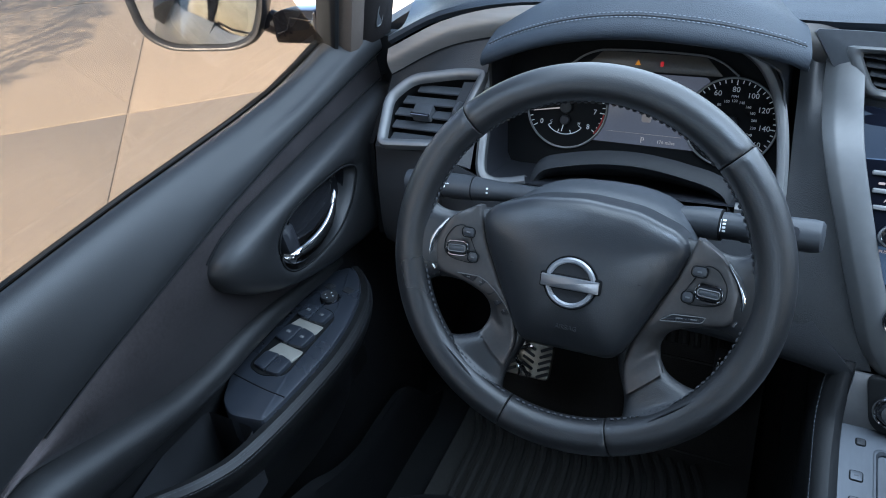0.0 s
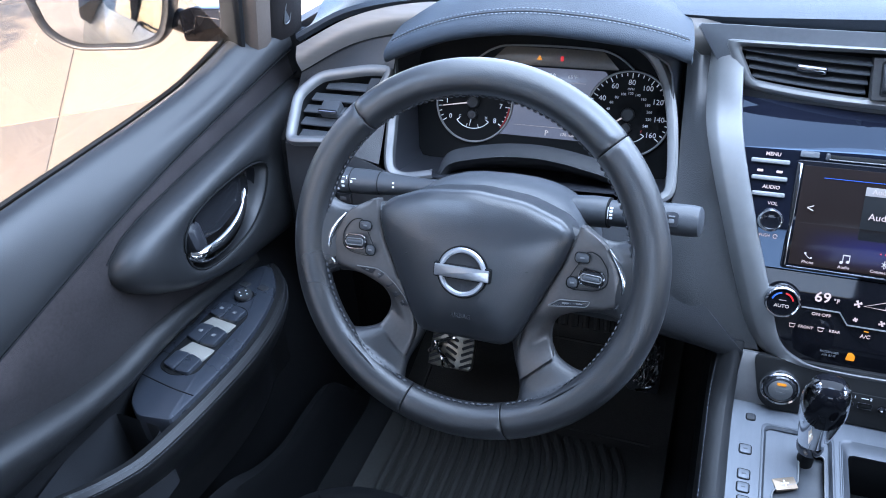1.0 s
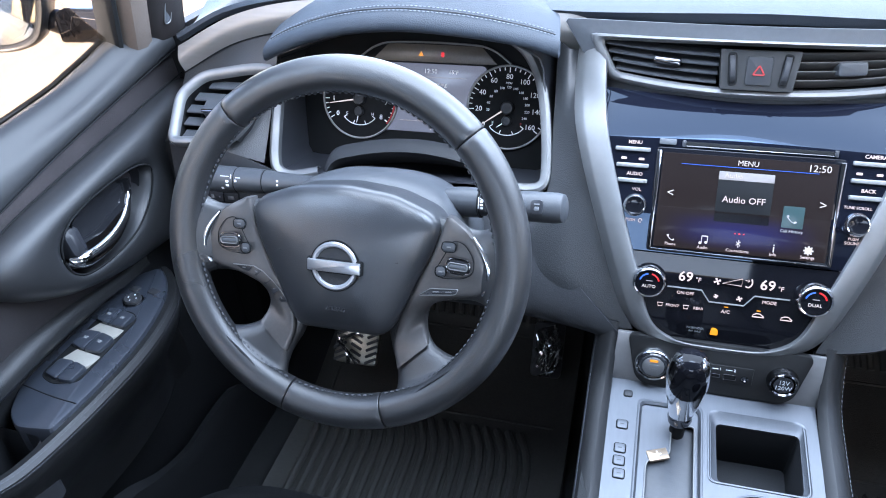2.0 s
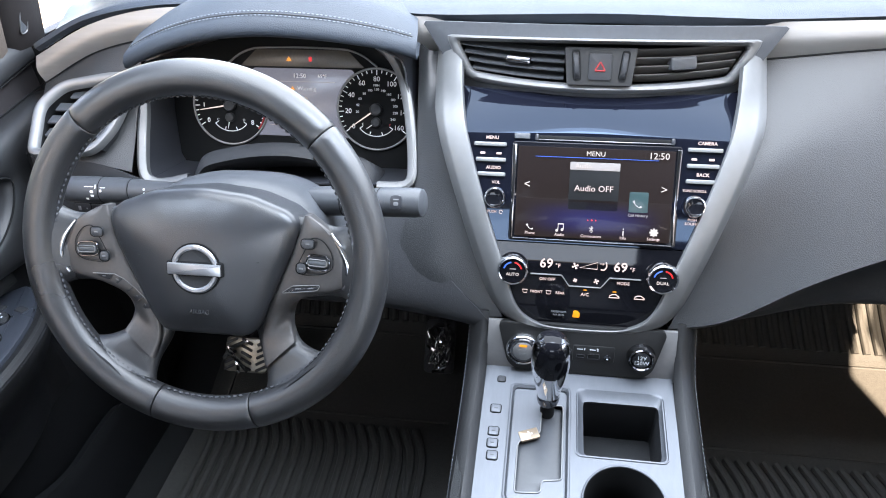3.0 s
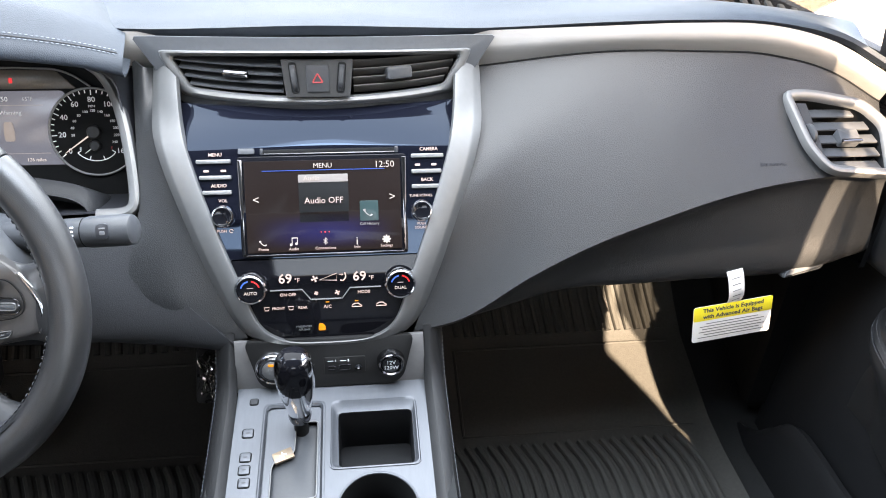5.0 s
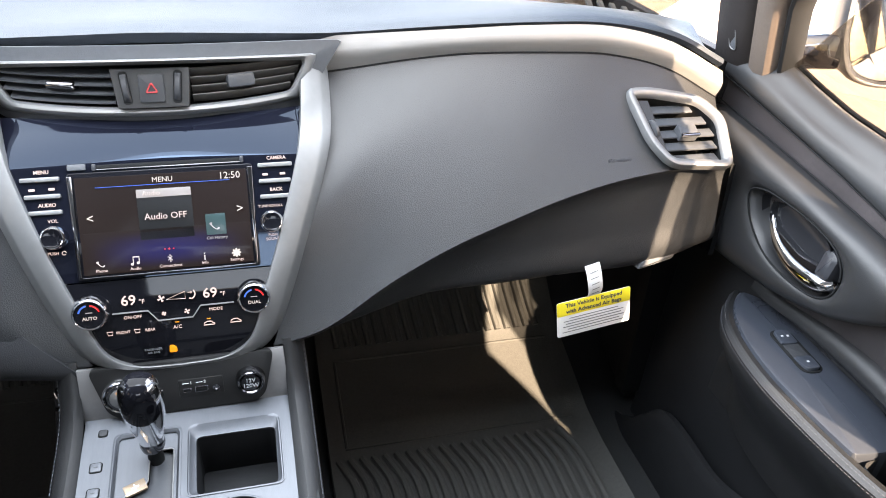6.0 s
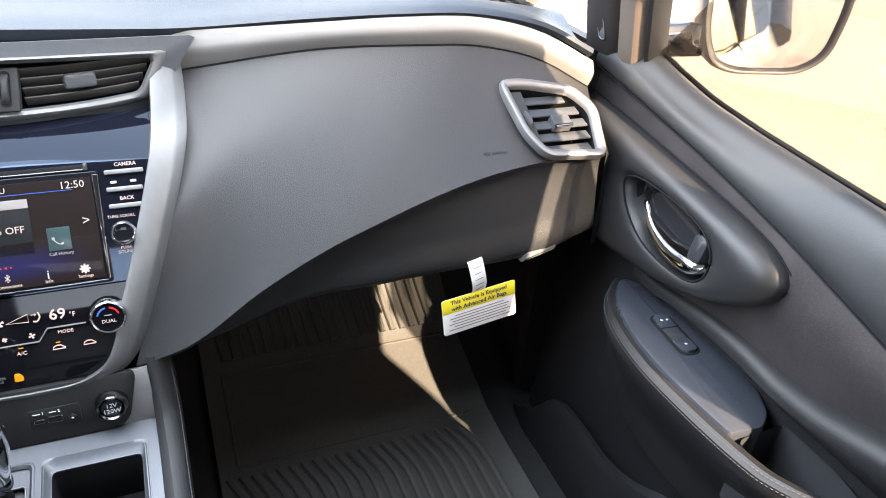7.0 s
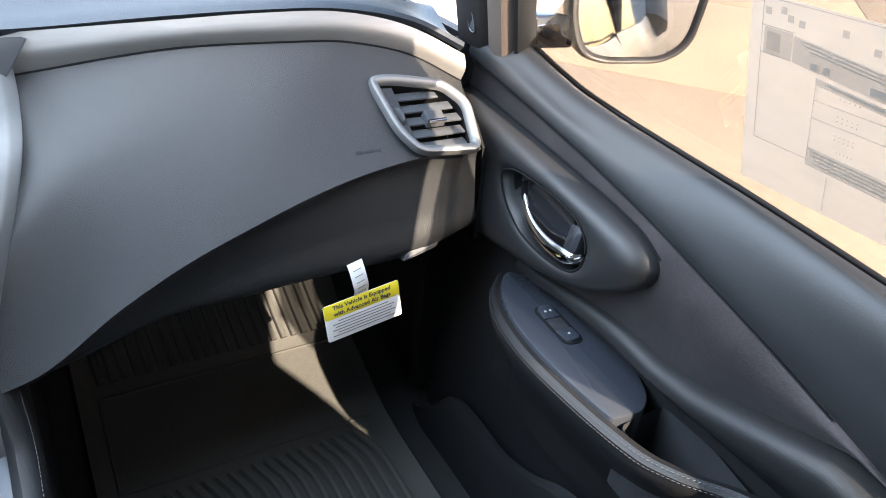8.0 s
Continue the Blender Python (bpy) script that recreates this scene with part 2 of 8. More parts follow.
def glow_material(name, dark, colour):
    """A lit display: a dark picture with a colour strongest across its middle that dies away to all sides."""
    m = bpy.data.materials.new(name)
    m.use_nodes = True
    n, l = m.node_tree.nodes, m.node_tree.links
    p = n["Principled BSDF"]
    p.inputs["Base Color"].default_value = (0.006, 0.005, 0.005, 1)
    p.inputs["Roughness"].default_value = 0.1
    p.inputs["Specular IOR Level"].default_value = 0.06
    at, sep = n.new("ShaderNodeTexCoord"), n.new("ShaderNodeSeparateXYZ")
    l.new(at.outputs["Generated"], sep.inputs[0])
    humps = []
    for axis in ("X", "Z"):
        r, sq, inv = n.new("ShaderNodeMapRange"), n.new("ShaderNodeMath"), n.new("ShaderNodeMath")
        r.inputs[3].default_value, r.inputs[4].default_value = -1.0, 1.0
        sq.operation, inv.operation = "MULTIPLY", "SUBTRACT"
        inv.inputs[0].default_value = 1.0
        l.new(sep.outputs[axis], r.inputs[0]), l.new(r.outputs[0], sq.inputs[0]), l.new(r.outputs[0], sq.inputs[1]), l.new(sq.outputs[0], inv.inputs[1])
        humps.append(inv)
    both, soft, mix = n.new("ShaderNodeMath"), n.new("ShaderNodeMath"), n.new("ShaderNodeMix")
    both.operation, soft.operation, soft.inputs[1].default_value = "MULTIPLY", "POWER", 2.0
    mix.data_type = "RGBA"
    l.new(humps[0].outputs[0], both.inputs[0]), l.new(humps[1].outputs[0], both.inputs[1]), l.new(both.outputs[0], soft.inputs[0])
    l.new(soft.outputs[0], mix.inputs[0])
    mix.inputs[6].default_value, mix.inputs[7].default_value = (*dark, 1), (*colour, 1)
    l.new(mix.outputs[2], p.inputs["Emission Color"])
    p.inputs["Emission Strength"].default_value = 0.0353
    return m


BLUE_GLOW = glow_material("display_blue", (0.027, 0.019, 0.0165), (0.026, 0.032, 0.23))
LIT_WHITE = material("lit_white", (0.1, 0.1, 0.1), 0.3, emit=(0.95, 0.90, 0.87), emit_strength=0.0400)
LIT_PINK = material("lit_pink", (0.1, 0.1, 0.1), 0.3, emit=(1.0, 0.78, 0.75), emit_strength=0.0450)
LIT_GREY = material("lit_grey", (0.1, 0.1, 0.1), 0.3, emit=(0.36, 0.33, 0.32), emit_strength=0.0412)
LIT_TEAL = material("lit_teal", (0.01, 0.022, 0.022), 0.3, emit=(0.012, 0.034, 0.038), emit_strength=0.0471)
LIT_AMBER = material("lit_amber", (0.1, 0.05, 0.0), 0.3, emit=(1.0, 0.36, 0.02), emit_strength=0.0588)
LIT_RED = material("lit_red", (0.1, 0.0, 0.0), 0.3, emit=(1.0, 0.04, 0.05), emit_strength=0.0471)
LIT_BLUE = material("lit_blue", (0.0, 0.02, 0.1), 0.3, emit=(0.08, 0.25, 1.0), emit_strength=0.0412)
GAUGE_SCREEN = material("gauge_display", (0.045, 0.050, 0.062), 0.2, scale=20, emit=(0.145, 0.165, 0.215), emit_strength=0.055)
LIT_BAND = material("lamp_strip_grey", (0.085, 0.072, 0.058), 0.25, scale=20)


# ---- building helpers ----
CABIN = Vector((0.0, -0.75, 1.35))


def smooth_line(pts, n):
    """n points, evenly spaced, on a smooth line through pts."""
    q = [Vector(p) for p in pts]
    d = [0.0]
    for a, b in zip(q, q[1:]):
        d.append(d[-1] + max((b - a).length, 1e-9))
    tan = []
    for i in range(len(q)):
        a, b = max(i - 1, 0), min(i + 1, len(q) - 1)
        tan.append((q[b] - q[a]) / (d[b] - d[a]))
    out, i = [], 0
    for k in range(n):
        s = d[-1] * k / (n - 1)
        while i < len(q) - 2 and s > d[i + 1]:
            i += 1
        h = d[i + 1] - d[i]
        u = (s - d[i]) / h
        out.append(q[i] * (2 * u**3 - 3 * u**2 + 1) + tan[i] * h * (u**3 - 2 * u**2 + u)
                   + q[i + 1] * (-2 * u**3 + 3 * u**2) + tan[i + 1] * h * (u**3 - u**2))
    return out


def ring_line(pts, n):
    """n points, evenly spaced, on a closed polyline."""
    q = [Vector(p) for p in pts]
    q.append(q[0])
    d = [0.0]
    for a, b in zip(q, q[1:]):
        d.append(d[-1] + (b - a).length)
    out, i = [], 0
    for k in range(n):
        s = d[-1] * k / n
        while i < len(q) - 2 and s > d[i + 1]:
            i += 1
        out.append(q[i].lerp(q[i + 1], (s - d[i]) / max(d[i + 1] - d[i], 1e-9)))
    return out


def rounded(pts, r, n=5):
    """A closed outline with its corners rounded."""
    q, out = [Vector(p) for p in pts], []
    for i, p in enumerate(q):
        a, b = q[i - 1], q[(i + 1) % len(q)]
        ra = min(r, (a - p).length * 0.48, (b - p).length * 0.48)
        s, e = p + (a - p).normalized() * ra, p + (b - p).normalized() * ra
        for k in range(n + 1):
            u = k / n
            out.append(s * (1 - u)**2 + p * 2 * u * (1 - u) + e * u**2)
    return out


def rect(w, h, r=0.002, n=4):
    return rounded([(-w / 2, -h / 2, 0), (w / 2, -h / 2, 0), (w / 2, h / 2, 0), (-w / 2, h / 2, 0)], r, n)


def circle(r, n=32):
    return [Vector((r * math.cos(2 * math.pi * k / n), r * math.sin(2 * math.pi * k / n), 0)) for k in range(n)]


def mirrored(pts):
    return [Vector((-p[0], p[1], p[2])) for p in pts]


class Shape:
    """Points and faces that grow piece by piece."""

    def __init__(self):
        self.v, self.f = [], []

    def grid(self, rows, loop_u=False, loop_v=False):
        o, nu, nv = len(self.v), len(rows), len(rows[0])
        for r in rows:
            self.v += [Vector(p) for p in r]
        for i in range(nu if loop_u else nu - 1):
            for j in range(nv if loop_v else nv - 1):
                a, b = i * nv + j, i * nv + (j + 1) % nv
                c, d = ((i + 1) % nu) * nv + (j + 1) % nv, ((i + 1) % nu) * nv + j
                self.f.append((o + a, o + b, o + c, o + d))
        return self

    def cap(self, pts):
        o = len(self.v)
        self.v += [Vector(p) for p in pts]
        self.f.append(tuple(range(o, o + len(pts))))
        return self

    def plate(self, outline, depth, edge, m=Matrix()):
        """A flat piece with a rounded rim, its top at z = 0 of m and its base at -depth."""
        q = [Vector(p) for p in outline]
        area = sum(a.x * b.y - b.x * a.y for a, b in zip(q, q[1:] + q[:1]))
        if area < 0:
            q.reverse()
        nrm = []
        for i, p in enumerate(q):
            t = (q[(i + 1) % len(q)] - q[i - 1]).normalized()
            nrm.append(Vector((-t.y, t.x, 0)))
        rows = []
        for inset, z in ((0, -depth), (0, -edge), (edge * 0.3, -edge * 0.3), (edge, 0)):
            rows.append([m @ (p + w * inset + Vector((0, 0, z))) for p, w in zip(q, nrm)])
        self.grid(rows, loop_v=True)
        self.f.append(tuple(range(len(self.v) - len(q), len(self.v))))
        return self

    def holed(self, outer, holes, m=Matrix()):
        """A flat sheet within a closed line, with closed lines cut out of it."""
        bm, edges = bmesh.new(), []
        for ring in [outer] + list(holes):
            vs = [bm.verts.new(q) for q in ring]
            edges += [bm.edges.new((vs[i - 1], vs[i])) for i in range(len(vs))]
        bmesh.ops.triangle_fill(bm, use_beauty=True, edges=edges, normal=(0, 0, 1))
        bm.verts.index_update()
        o = len(self.v)
        self.v += [m @ q.co for q in bm.verts]
        self.f += [tuple(o + q.index for q in f.verts) for f in bm.faces]
        bm.free()
        return self

    def tube(self, path, r, n=10, loop=False, flat=1.0, up=Vector((0, 0, 1))):
        """A round bar along path; r is a number or one for each point."""
        q = [Vector(p) for p in path]
        rows = []
        for i, p in enumerate(q):
            a = q[i - 1] if (i or loop) else q[0]
            b = q[(i + 1) % len(q)] if (i < len(q) - 1 or loop) else q[-1]
            t = (b - a).normalized()
            s = t.cross(up)
            s = s.normalized() if s.length > 1e-4 else Vector((1, 0, 0))
            w = s.cross(t)
            ri = r[i] if isinstance(r, (list, tuple)) else r
            rows.append([p + (s * math.cos(2 * math.pi * k / n) + w * flat * math.sin(2 * math.pi * k / n)) * ri for k in range(n)])
        self.grid(rows, loop_u=loop, loop_v=True)
        if not loop:
            self.cap(rows[0]), self.cap(rows[-1])
        return self

    def lathe(self, profile, m=Matrix(), n=32, open_base=False):
        """A turned piece: profile of (radius, height) about the z axis of m."""
        rows = [[m @ Vector((r * math.cos(2 * math.pi * k / n), r * math.sin(2 * math.pi * k / n), z)) for k in range(n)] for r, z in profile]
        self.grid(rows, loop_v=True)
        if profile[-1][0] > 1e-6:
            self.cap(rows[-1])
        if profile[0][0] > 1e-6 and not open_base:
            self.cap(rows[0])
        return self

    def band(self, outer, inner, section, axis):
        """A closed moulding between two closed lines; section of (share from outer to inner, height along axis)."""
        ax = Vector(axis).normalized()
        self.grid([[a.lerp(b, s) + ax * h for a, b in zip(outer, inner)] for s, h in section], loop_v=True)
        return self

    def box(self, lo, hi, m=Matrix()):
        o = len(self.v)
        self.v += [m @ Vector((x, y, z)) for x in (lo[0], hi[0]) for y in (lo[1], hi[1]) for z in (lo[2], hi[2])]
        self.f += [tuple(o + i for i in q) for q in ((0, 1, 3, 2), (4, 6, 7, 5), (0, 4, 5, 1), (2, 3, 7, 6), (0, 2, 6, 4), (1, 5, 7, 3))]
        return self

    def flip_x(self):
        self.v = [Vector((-p.x, p.y, p.z)) for p in self.v]
        self.f = [tuple(reversed(q)) for q in self.f]
        return self


def loft(curves, nu, nv):
    """Rows of a surface through several lines."""
    c = [smooth_line(x, nu) for x in curves]
    return [smooth_line([k[i] for k in c], nv) if len(c) > 2 else [c[0][i].lerp(c[1][i], j / (nv - 1)) for j in range(nv)] for i in range(nu)]


def thing(name, at, label, category, group="", kind=""):
    ob = new(name)
    ob.location = at
    ob.empty_display_size = 0.02
    return tagged(ob, label, category, group, kind)


def part(name, shape, mat, parent=None, label="", sharp=38, face=None, thick=0.0, bevel=0.0, flat=False):
    """One mesh object of a shape, under parent. face: a place towards which an open sheet turns; thick: its thickness away from there."""
    me = bpy.data.meshes.new(name)
    me.from_pydata([tuple(p) for p in shape.v], [], shape.f)
    bm = bmesh.new()
    bm.from_mesh(me)
    bmesh.ops.remove_doubles(bm, verts=bm.verts, dist=1e-6)
    if face is None:
        bmesh.ops.recalc_face_normals(bm, faces=bm.faces)
    else:
        bm.normal_update()
        w = sum((Vector(face) - q.calc_center_median()).normalized().dot(q.normal) * q.calc_area() for q in bm.faces)
        if w < 0:
            bmesh.ops.reverse_faces(bm, faces=bm.faces)
    bm.to_mesh(me)
    bm.free()
    if not flat:
        me.polygons.foreach_set("use_smooth", [True] * len(me.polygons))
        me.set_sharp_from_angle(angle=radians(sharp))
        if thick:
            count = collections.Counter(k for q in me.polygons for k in q.edge_keys)
            for e in me.edges:
                if count[e.key] == 1:
                    e.use_edge_sharp = True
    me.materials.append(mat)
    ob = new(name, me)
    if thick:
        s = ob.modifiers.new("thickness", "SOLIDIFY")
        s.thickness, s.offset = thick, -1.0
    if bevel:
        b = ob.modifiers.new("edges", "BEVEL")
        b.width, b.segments, b.limit_method, b.angle_limit = bevel, 2, "ANGLE", radians(40)
    if parent is not None:
        ob.parent = parent
        if parent.type == "EMPTY":
            ob.matrix_parent_inverse = Matrix.Translation(-parent.location)
    if label:
        ob["label"] = label
    return ob


def lettering(words, size, m, mat, parent, align="CENTER", lift=0.0004, name="lettering", squeeze=1.0, bold=0.0):
    """Words as flat raised letters on the plane of m, centred on its origin."""
    cu = bpy.data.curves.new("letters", "FONT")
    cu.body, cu.size, cu.align_x, cu.align_y, cu.extrude, cu.resolution_u, cu.offset = words, size, align, "CENTER", lift, 2, bold
    tmp = bpy.data.objects.new("letters", cu)
    scene.collection.objects.link(tmp)
    dg = bpy.context.evaluated_depsgraph_get()
    me = bpy.data.meshes.new_from_object(tmp.evaluated_get(dg))
    bpy.data.objects.remove(tmp)
    me.transform(m @ Matrix.Diagonal((squeeze, 1, 1, 1)))
    me.name = name
    me.materials.clear()
    me.materials.append(mat)
    ob = new(name, me)
    ob.parent = parent
    if parent.type == "EMPTY":
        ob.matrix_parent_inverse = Matrix.Translation(-parent.location)
    return ob


def stitches(path, length=0.0042, gap=0.0024, r=0.0005, up=Vector((0, 0, 1))):
    """A row of short threads along a line."""
    s = Shape()
    q = [Vector(p) for p in path]
    total = sum((b - a).length for a, b in zip(q, q[1:]))
    n = int(total / (length + gap))
    fine = smooth_line(q, n * 3 + 1)
    for k in range(n):
        a, b = fine[3 * k], fine[3 * k + 2]
        t = (b - a).normalized()
        w = t.cross(up)
        w = w.normalized() if w.length > 1e-4 else Vector((1, 0, 0))
        u = w.cross(t)
        rows = []
        for f, k2 in ((0.0, 0.35), (0.25, 1.0), (0.75, 1.0), (1.0, 0.35)):
            p = a.lerp(b, f)
            rows.append([p + (w * x + u * y) * r * k2 for x, y in ((1, 0), (0, 1), (-1, 0), (0, -1))])
        s.grid(rows, loop_v=True)
    return s


def plane_at(at, right, up):
    """A pose whose x runs right and y up in a face, and whose z stands out of it."""
    x = Vector(right).normalized()
    z = x.cross(Vector(up)).normalized()
    y = z.cross(x)
    m = Matrix((x, y, z)).transposed().to_4x4()
    m.translation = Vector(at)
    return m


def inside(p, outline):
    """Whether (x, z) of p lies within the (x, z) of a closed outline."""
    hit, n = False, len(outline)
    for i in range(n):
        a, b = outline[i], outline[i - 1]
        if (a.z > p.z) != (b.z > p.z) and p.x < (b.x - a.x) * (p.z - a.z) / (b.z - a.z) + a.x:
            hit = not hit
    return hit


# ---- ground outside: concrete slabs in rows that run aslant to the parked car ----
ground = part("ground", Shape().grid([[(x, y, -0.006) for y in (-300, -40, -14, 0, 14, 40, 300)] for x in (-300, -40, -14, 0, 14, 40, 300)]),
              CONCRETE, face=(0, 0, 50), flat=True)
tagged(ground, "tan concrete paving, sunlit with tree shadows", "ground", kind="structure")
SLAB_TURN = Matrix.Translation((-3.54, 1.9, 0)) @ Matrix.Rotation(radians(40.5), 4, "Z")
SLAB = 3.05
slab_mesh = None
for i in range(-4, 6):
    for j in range(-5, 5):
        if slab_mesh is None:
            s = Shape().plate(rect(SLAB - 0.014, SLAB - 0.014, 0.012, 2), 0.05, 0.006)
            ob = part("slab", s, CONCRETE, ground)
            slab_mesh = ob.data
        else:
            ob = new("slab", slab_mesh)
            ob.parent = ground
        ob.matrix_basis = SLAB_TURN @ Matrix.Translation(((i + 0.5) * SLAB, (j + 0.5) * SLAB, 0)) @ Matrix.Rotation(math.pi / 2 * ((i * 3 + j) % 4), 4, "Z")

# ---- shell of the car ----
# floor: footwells that rise to the toe board, with the tunnel between
FLOOR_Y = (-1.6, -0.45, 0.03, 0.10, 0.27, 0.33, 0.46, 0.60)
FLOOR_Z = (0.425, 0.425, 0.436, 0.445, 0.504, 0.547, 0.66, 0.80)


def floor_z(y):
    return float(np.interp(y, FLOOR_Y, FLOOR_Z))


ys = [-1.6 + 0.05 * k for k in range(45)]
carpet = part("floor", Shape().grid([[(x, y, floor_z(y)) for y in ys] for x in np.linspace(-0.80, 0.80, 33)]), CARPET, face=(0, -0.3, 1.2), thick=0.03)
tagged(carpet, "black carpeted car floor rising to the toe board", "floor", kind="structure")
for s, nm in ((-1, "wall_west"), (1, "wall_east")):
    rows = [[(s * 0.815, y, z) for z in np.linspace(0.36, 0.74 if y < 0.09 else 1.135, 5)] for y in (-1.6, -1.2, -0.8, -0.4, -0.1, 0.08, 0.10, 0.2, 0.3, 0.4, 0.5, 0.62)]
    tagged(part(nm, Shape().grid(rows), LOWER, face=(0, -0.3, 0.8), thick=0.02), "dark plastic sill and side of the footwell", "wall", kind="structure")
bulk = part("wall_north", Shape().grid([[(x, 0.62, z) for z in np.linspace(0.4, 1.15, 6)] for x in np.linspace(-0.82, 0.82, 9)]), DARK, face=CABIN, thick=0.02)
tagged(bulk, "dark bulkhead behind the dashboard", "wall", kind="structure")
# roof, curved a little, with the headliner below the metal
ry = [-0.40, -0.6, -1.0, -1.5, -2.0, -2.35]
roof = part("ceiling", Shape().grid([[(x, y, 1.645 - 0.10 * (x / 0.62)**2 - 0.06 * ((y + 1.1) / 1.2)**2) for y in ry] for x in np.linspace(-0.62, 0.62, 13)]),
            ROOF_CLOTH, face=(0, -1, 1.2), thick=0.05)
tagged(roof, "pale grey cloth headliner of the car roof", "ceiling", kind="structure")
# rear of the cabin, closed below the window line
rear = part("wall_south", Shape().grid([[(x, -2.30, z) for z in np.linspace(0.4, 1.12, 5)] for x in np.linspace(-0.80, 0.80, 9)]), DARK, face=CABIN, thick=0.04)
tagged(rear, "dark lower tailgate trim", "wall", kind="structure")
cargo = part("load_floor", Shape().grid([[(x, y, 0.62) for y in (-2.3, -1.9, -1.6)] for x in np.linspace(-0.80, 0.80, 5)]), CARPET, face=CABIN, thick=0.2)
tagged(cargo, "black carpeted load floor", "floor", kind="structure")

# windshield, side and rear glass: single thin panes
ws_low = [(-0.80, 0.36, 1.135), (-0.4, 0.58, 1.155), (0, 0.64, 1.16), (0.4, 0.58, 1.155), (0.80, 0.36, 1.135)]
ws_top = [(-0.60, -0.46, 1.545), (-0.3, -0.42, 1.595), (0, -0.40, 1.61), (0.3, -0.42, 1.595), (0.60, -0.46, 1.545)]
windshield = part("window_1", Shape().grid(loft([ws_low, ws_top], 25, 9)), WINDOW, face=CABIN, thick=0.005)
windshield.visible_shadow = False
tagged(windshield, "raked windshield, tinted to dim the view outside", "windshield", kind="structure")


def glass_x(z):
    return 0.822 - (z - 1.12) * 0.36


def side_glass(name, s, y0, y1, pane, shade):
    rows = []
    for k in range(11):
        y = y0 + (y1 - y0) * k / 10
        zt = 1.53 if y < -0.42 else 1.145 + (0.385) * max(0.0, min(1.0, (0.02 - y) / 0.44))
        rows.append([(s * glass_x(z), y, z) for z in np.linspace(1.08, max(zt, 1.12), 6)])
    g = part(name, Shape().grid(rows), pane, face=CABIN, thick=0.004)
    g.visible_shadow = shade
    return tagged(g, "side window glass, tinted to dim the view outside", "window", kind="structure")


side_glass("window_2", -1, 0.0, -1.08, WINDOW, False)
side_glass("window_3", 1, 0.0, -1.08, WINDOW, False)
side_glass("window_4", -1, -1.12, -1.85, PRIVACY, True)
side_glass("window_5", 1, -1.12, -1.85, PRIVACY, True)
tg = part("window_6", Shape().grid([[(x, -2.30 + (z - 1.12) * 0.35, z) for z in np.linspace(1.12, 1.56, 4)] for x in np.linspace(-0.66, 0.66, 5)]), PRIVACY, face=CABIN, thick=0.004)
tagged(tg, "dark tinted rear window glass", "window", kind="structure")


def pillar(s):
    """Front roof pillar: a dark front face with an oval badge, brown cloth behind, and a black frame of the door opening."""
    side = thing("roof_pillar", (s * 0.765, 0.05, 1.16), "front roof pillar with brown cloth and dark plastic trim", "pillar", "roof pillars")
    def bar(y0, x0, y1, x1, w, t):
        # sloped bar from the belt to the roof rail, w wide along y and t thick
        rows = []
        for k in range(17):
            u = k / 16
            z = 1.146 + 0.41 * u
            cy, cx = y0 - 0.30 * (z - 1.145) - 1.55 * max(0.0, z - 1.27), x0 - 0.37 * (z - 1.145)
            ring = []
            for a in range(12):
                an = 2 * math.pi * a / 12
                ring.append((s * (cx - t * math.sin(an) * 0.5), cy + w * 0.5 * math.copysign(abs(math.cos(an))**0.6, math.cos(an)), z + 0.0))
            rows.append(ring)
        sh = Shape().grid(rows, loop_v=True)
        return sh.cap(rows[0]).cap(rows[-1])
    part("front_trim", bar(0.094, 0.797, 0, 0, 0.088, 0.05), PILLAR_TRIM, side, "dark plastic trim")
    part("cloth_trim", bar(0.033, 0.801, 0, 0, 0.050, 0.045), HEADLINER, side, "brown cloth")
    part("door_frame", bar(0.002, 0.810, 0, 0, 0.013, 0.034), BLACK, side, "black rubber seal")
    m = plane_at((s * 0.7585, 0.070, 1.186), (0, -s, 0), (-s * 0.30, -0.15, 1))
    badge = part("badge", Shape().plate(rounded([(-0.007, -0.016, 0), (0.007, -0.016, 0), (0.007, 0.016, 0), (-0.007, 0.016, 0)], 0.007), 0.012, 0.0015, m), GREY, side, "grey oval badge")
    part("badge_rim", Shape().tube([m @ Vector((p.x, p.y, 0)) for p in rounded([(-0.0075, -0.017, 0), (0.0075, -0.017, 0), (0.0075, 0.017, 0), (-0.0075, 0.017, 0)], 0.007)], 0.001, 6, loop=True), SILVER, badge)
    return side


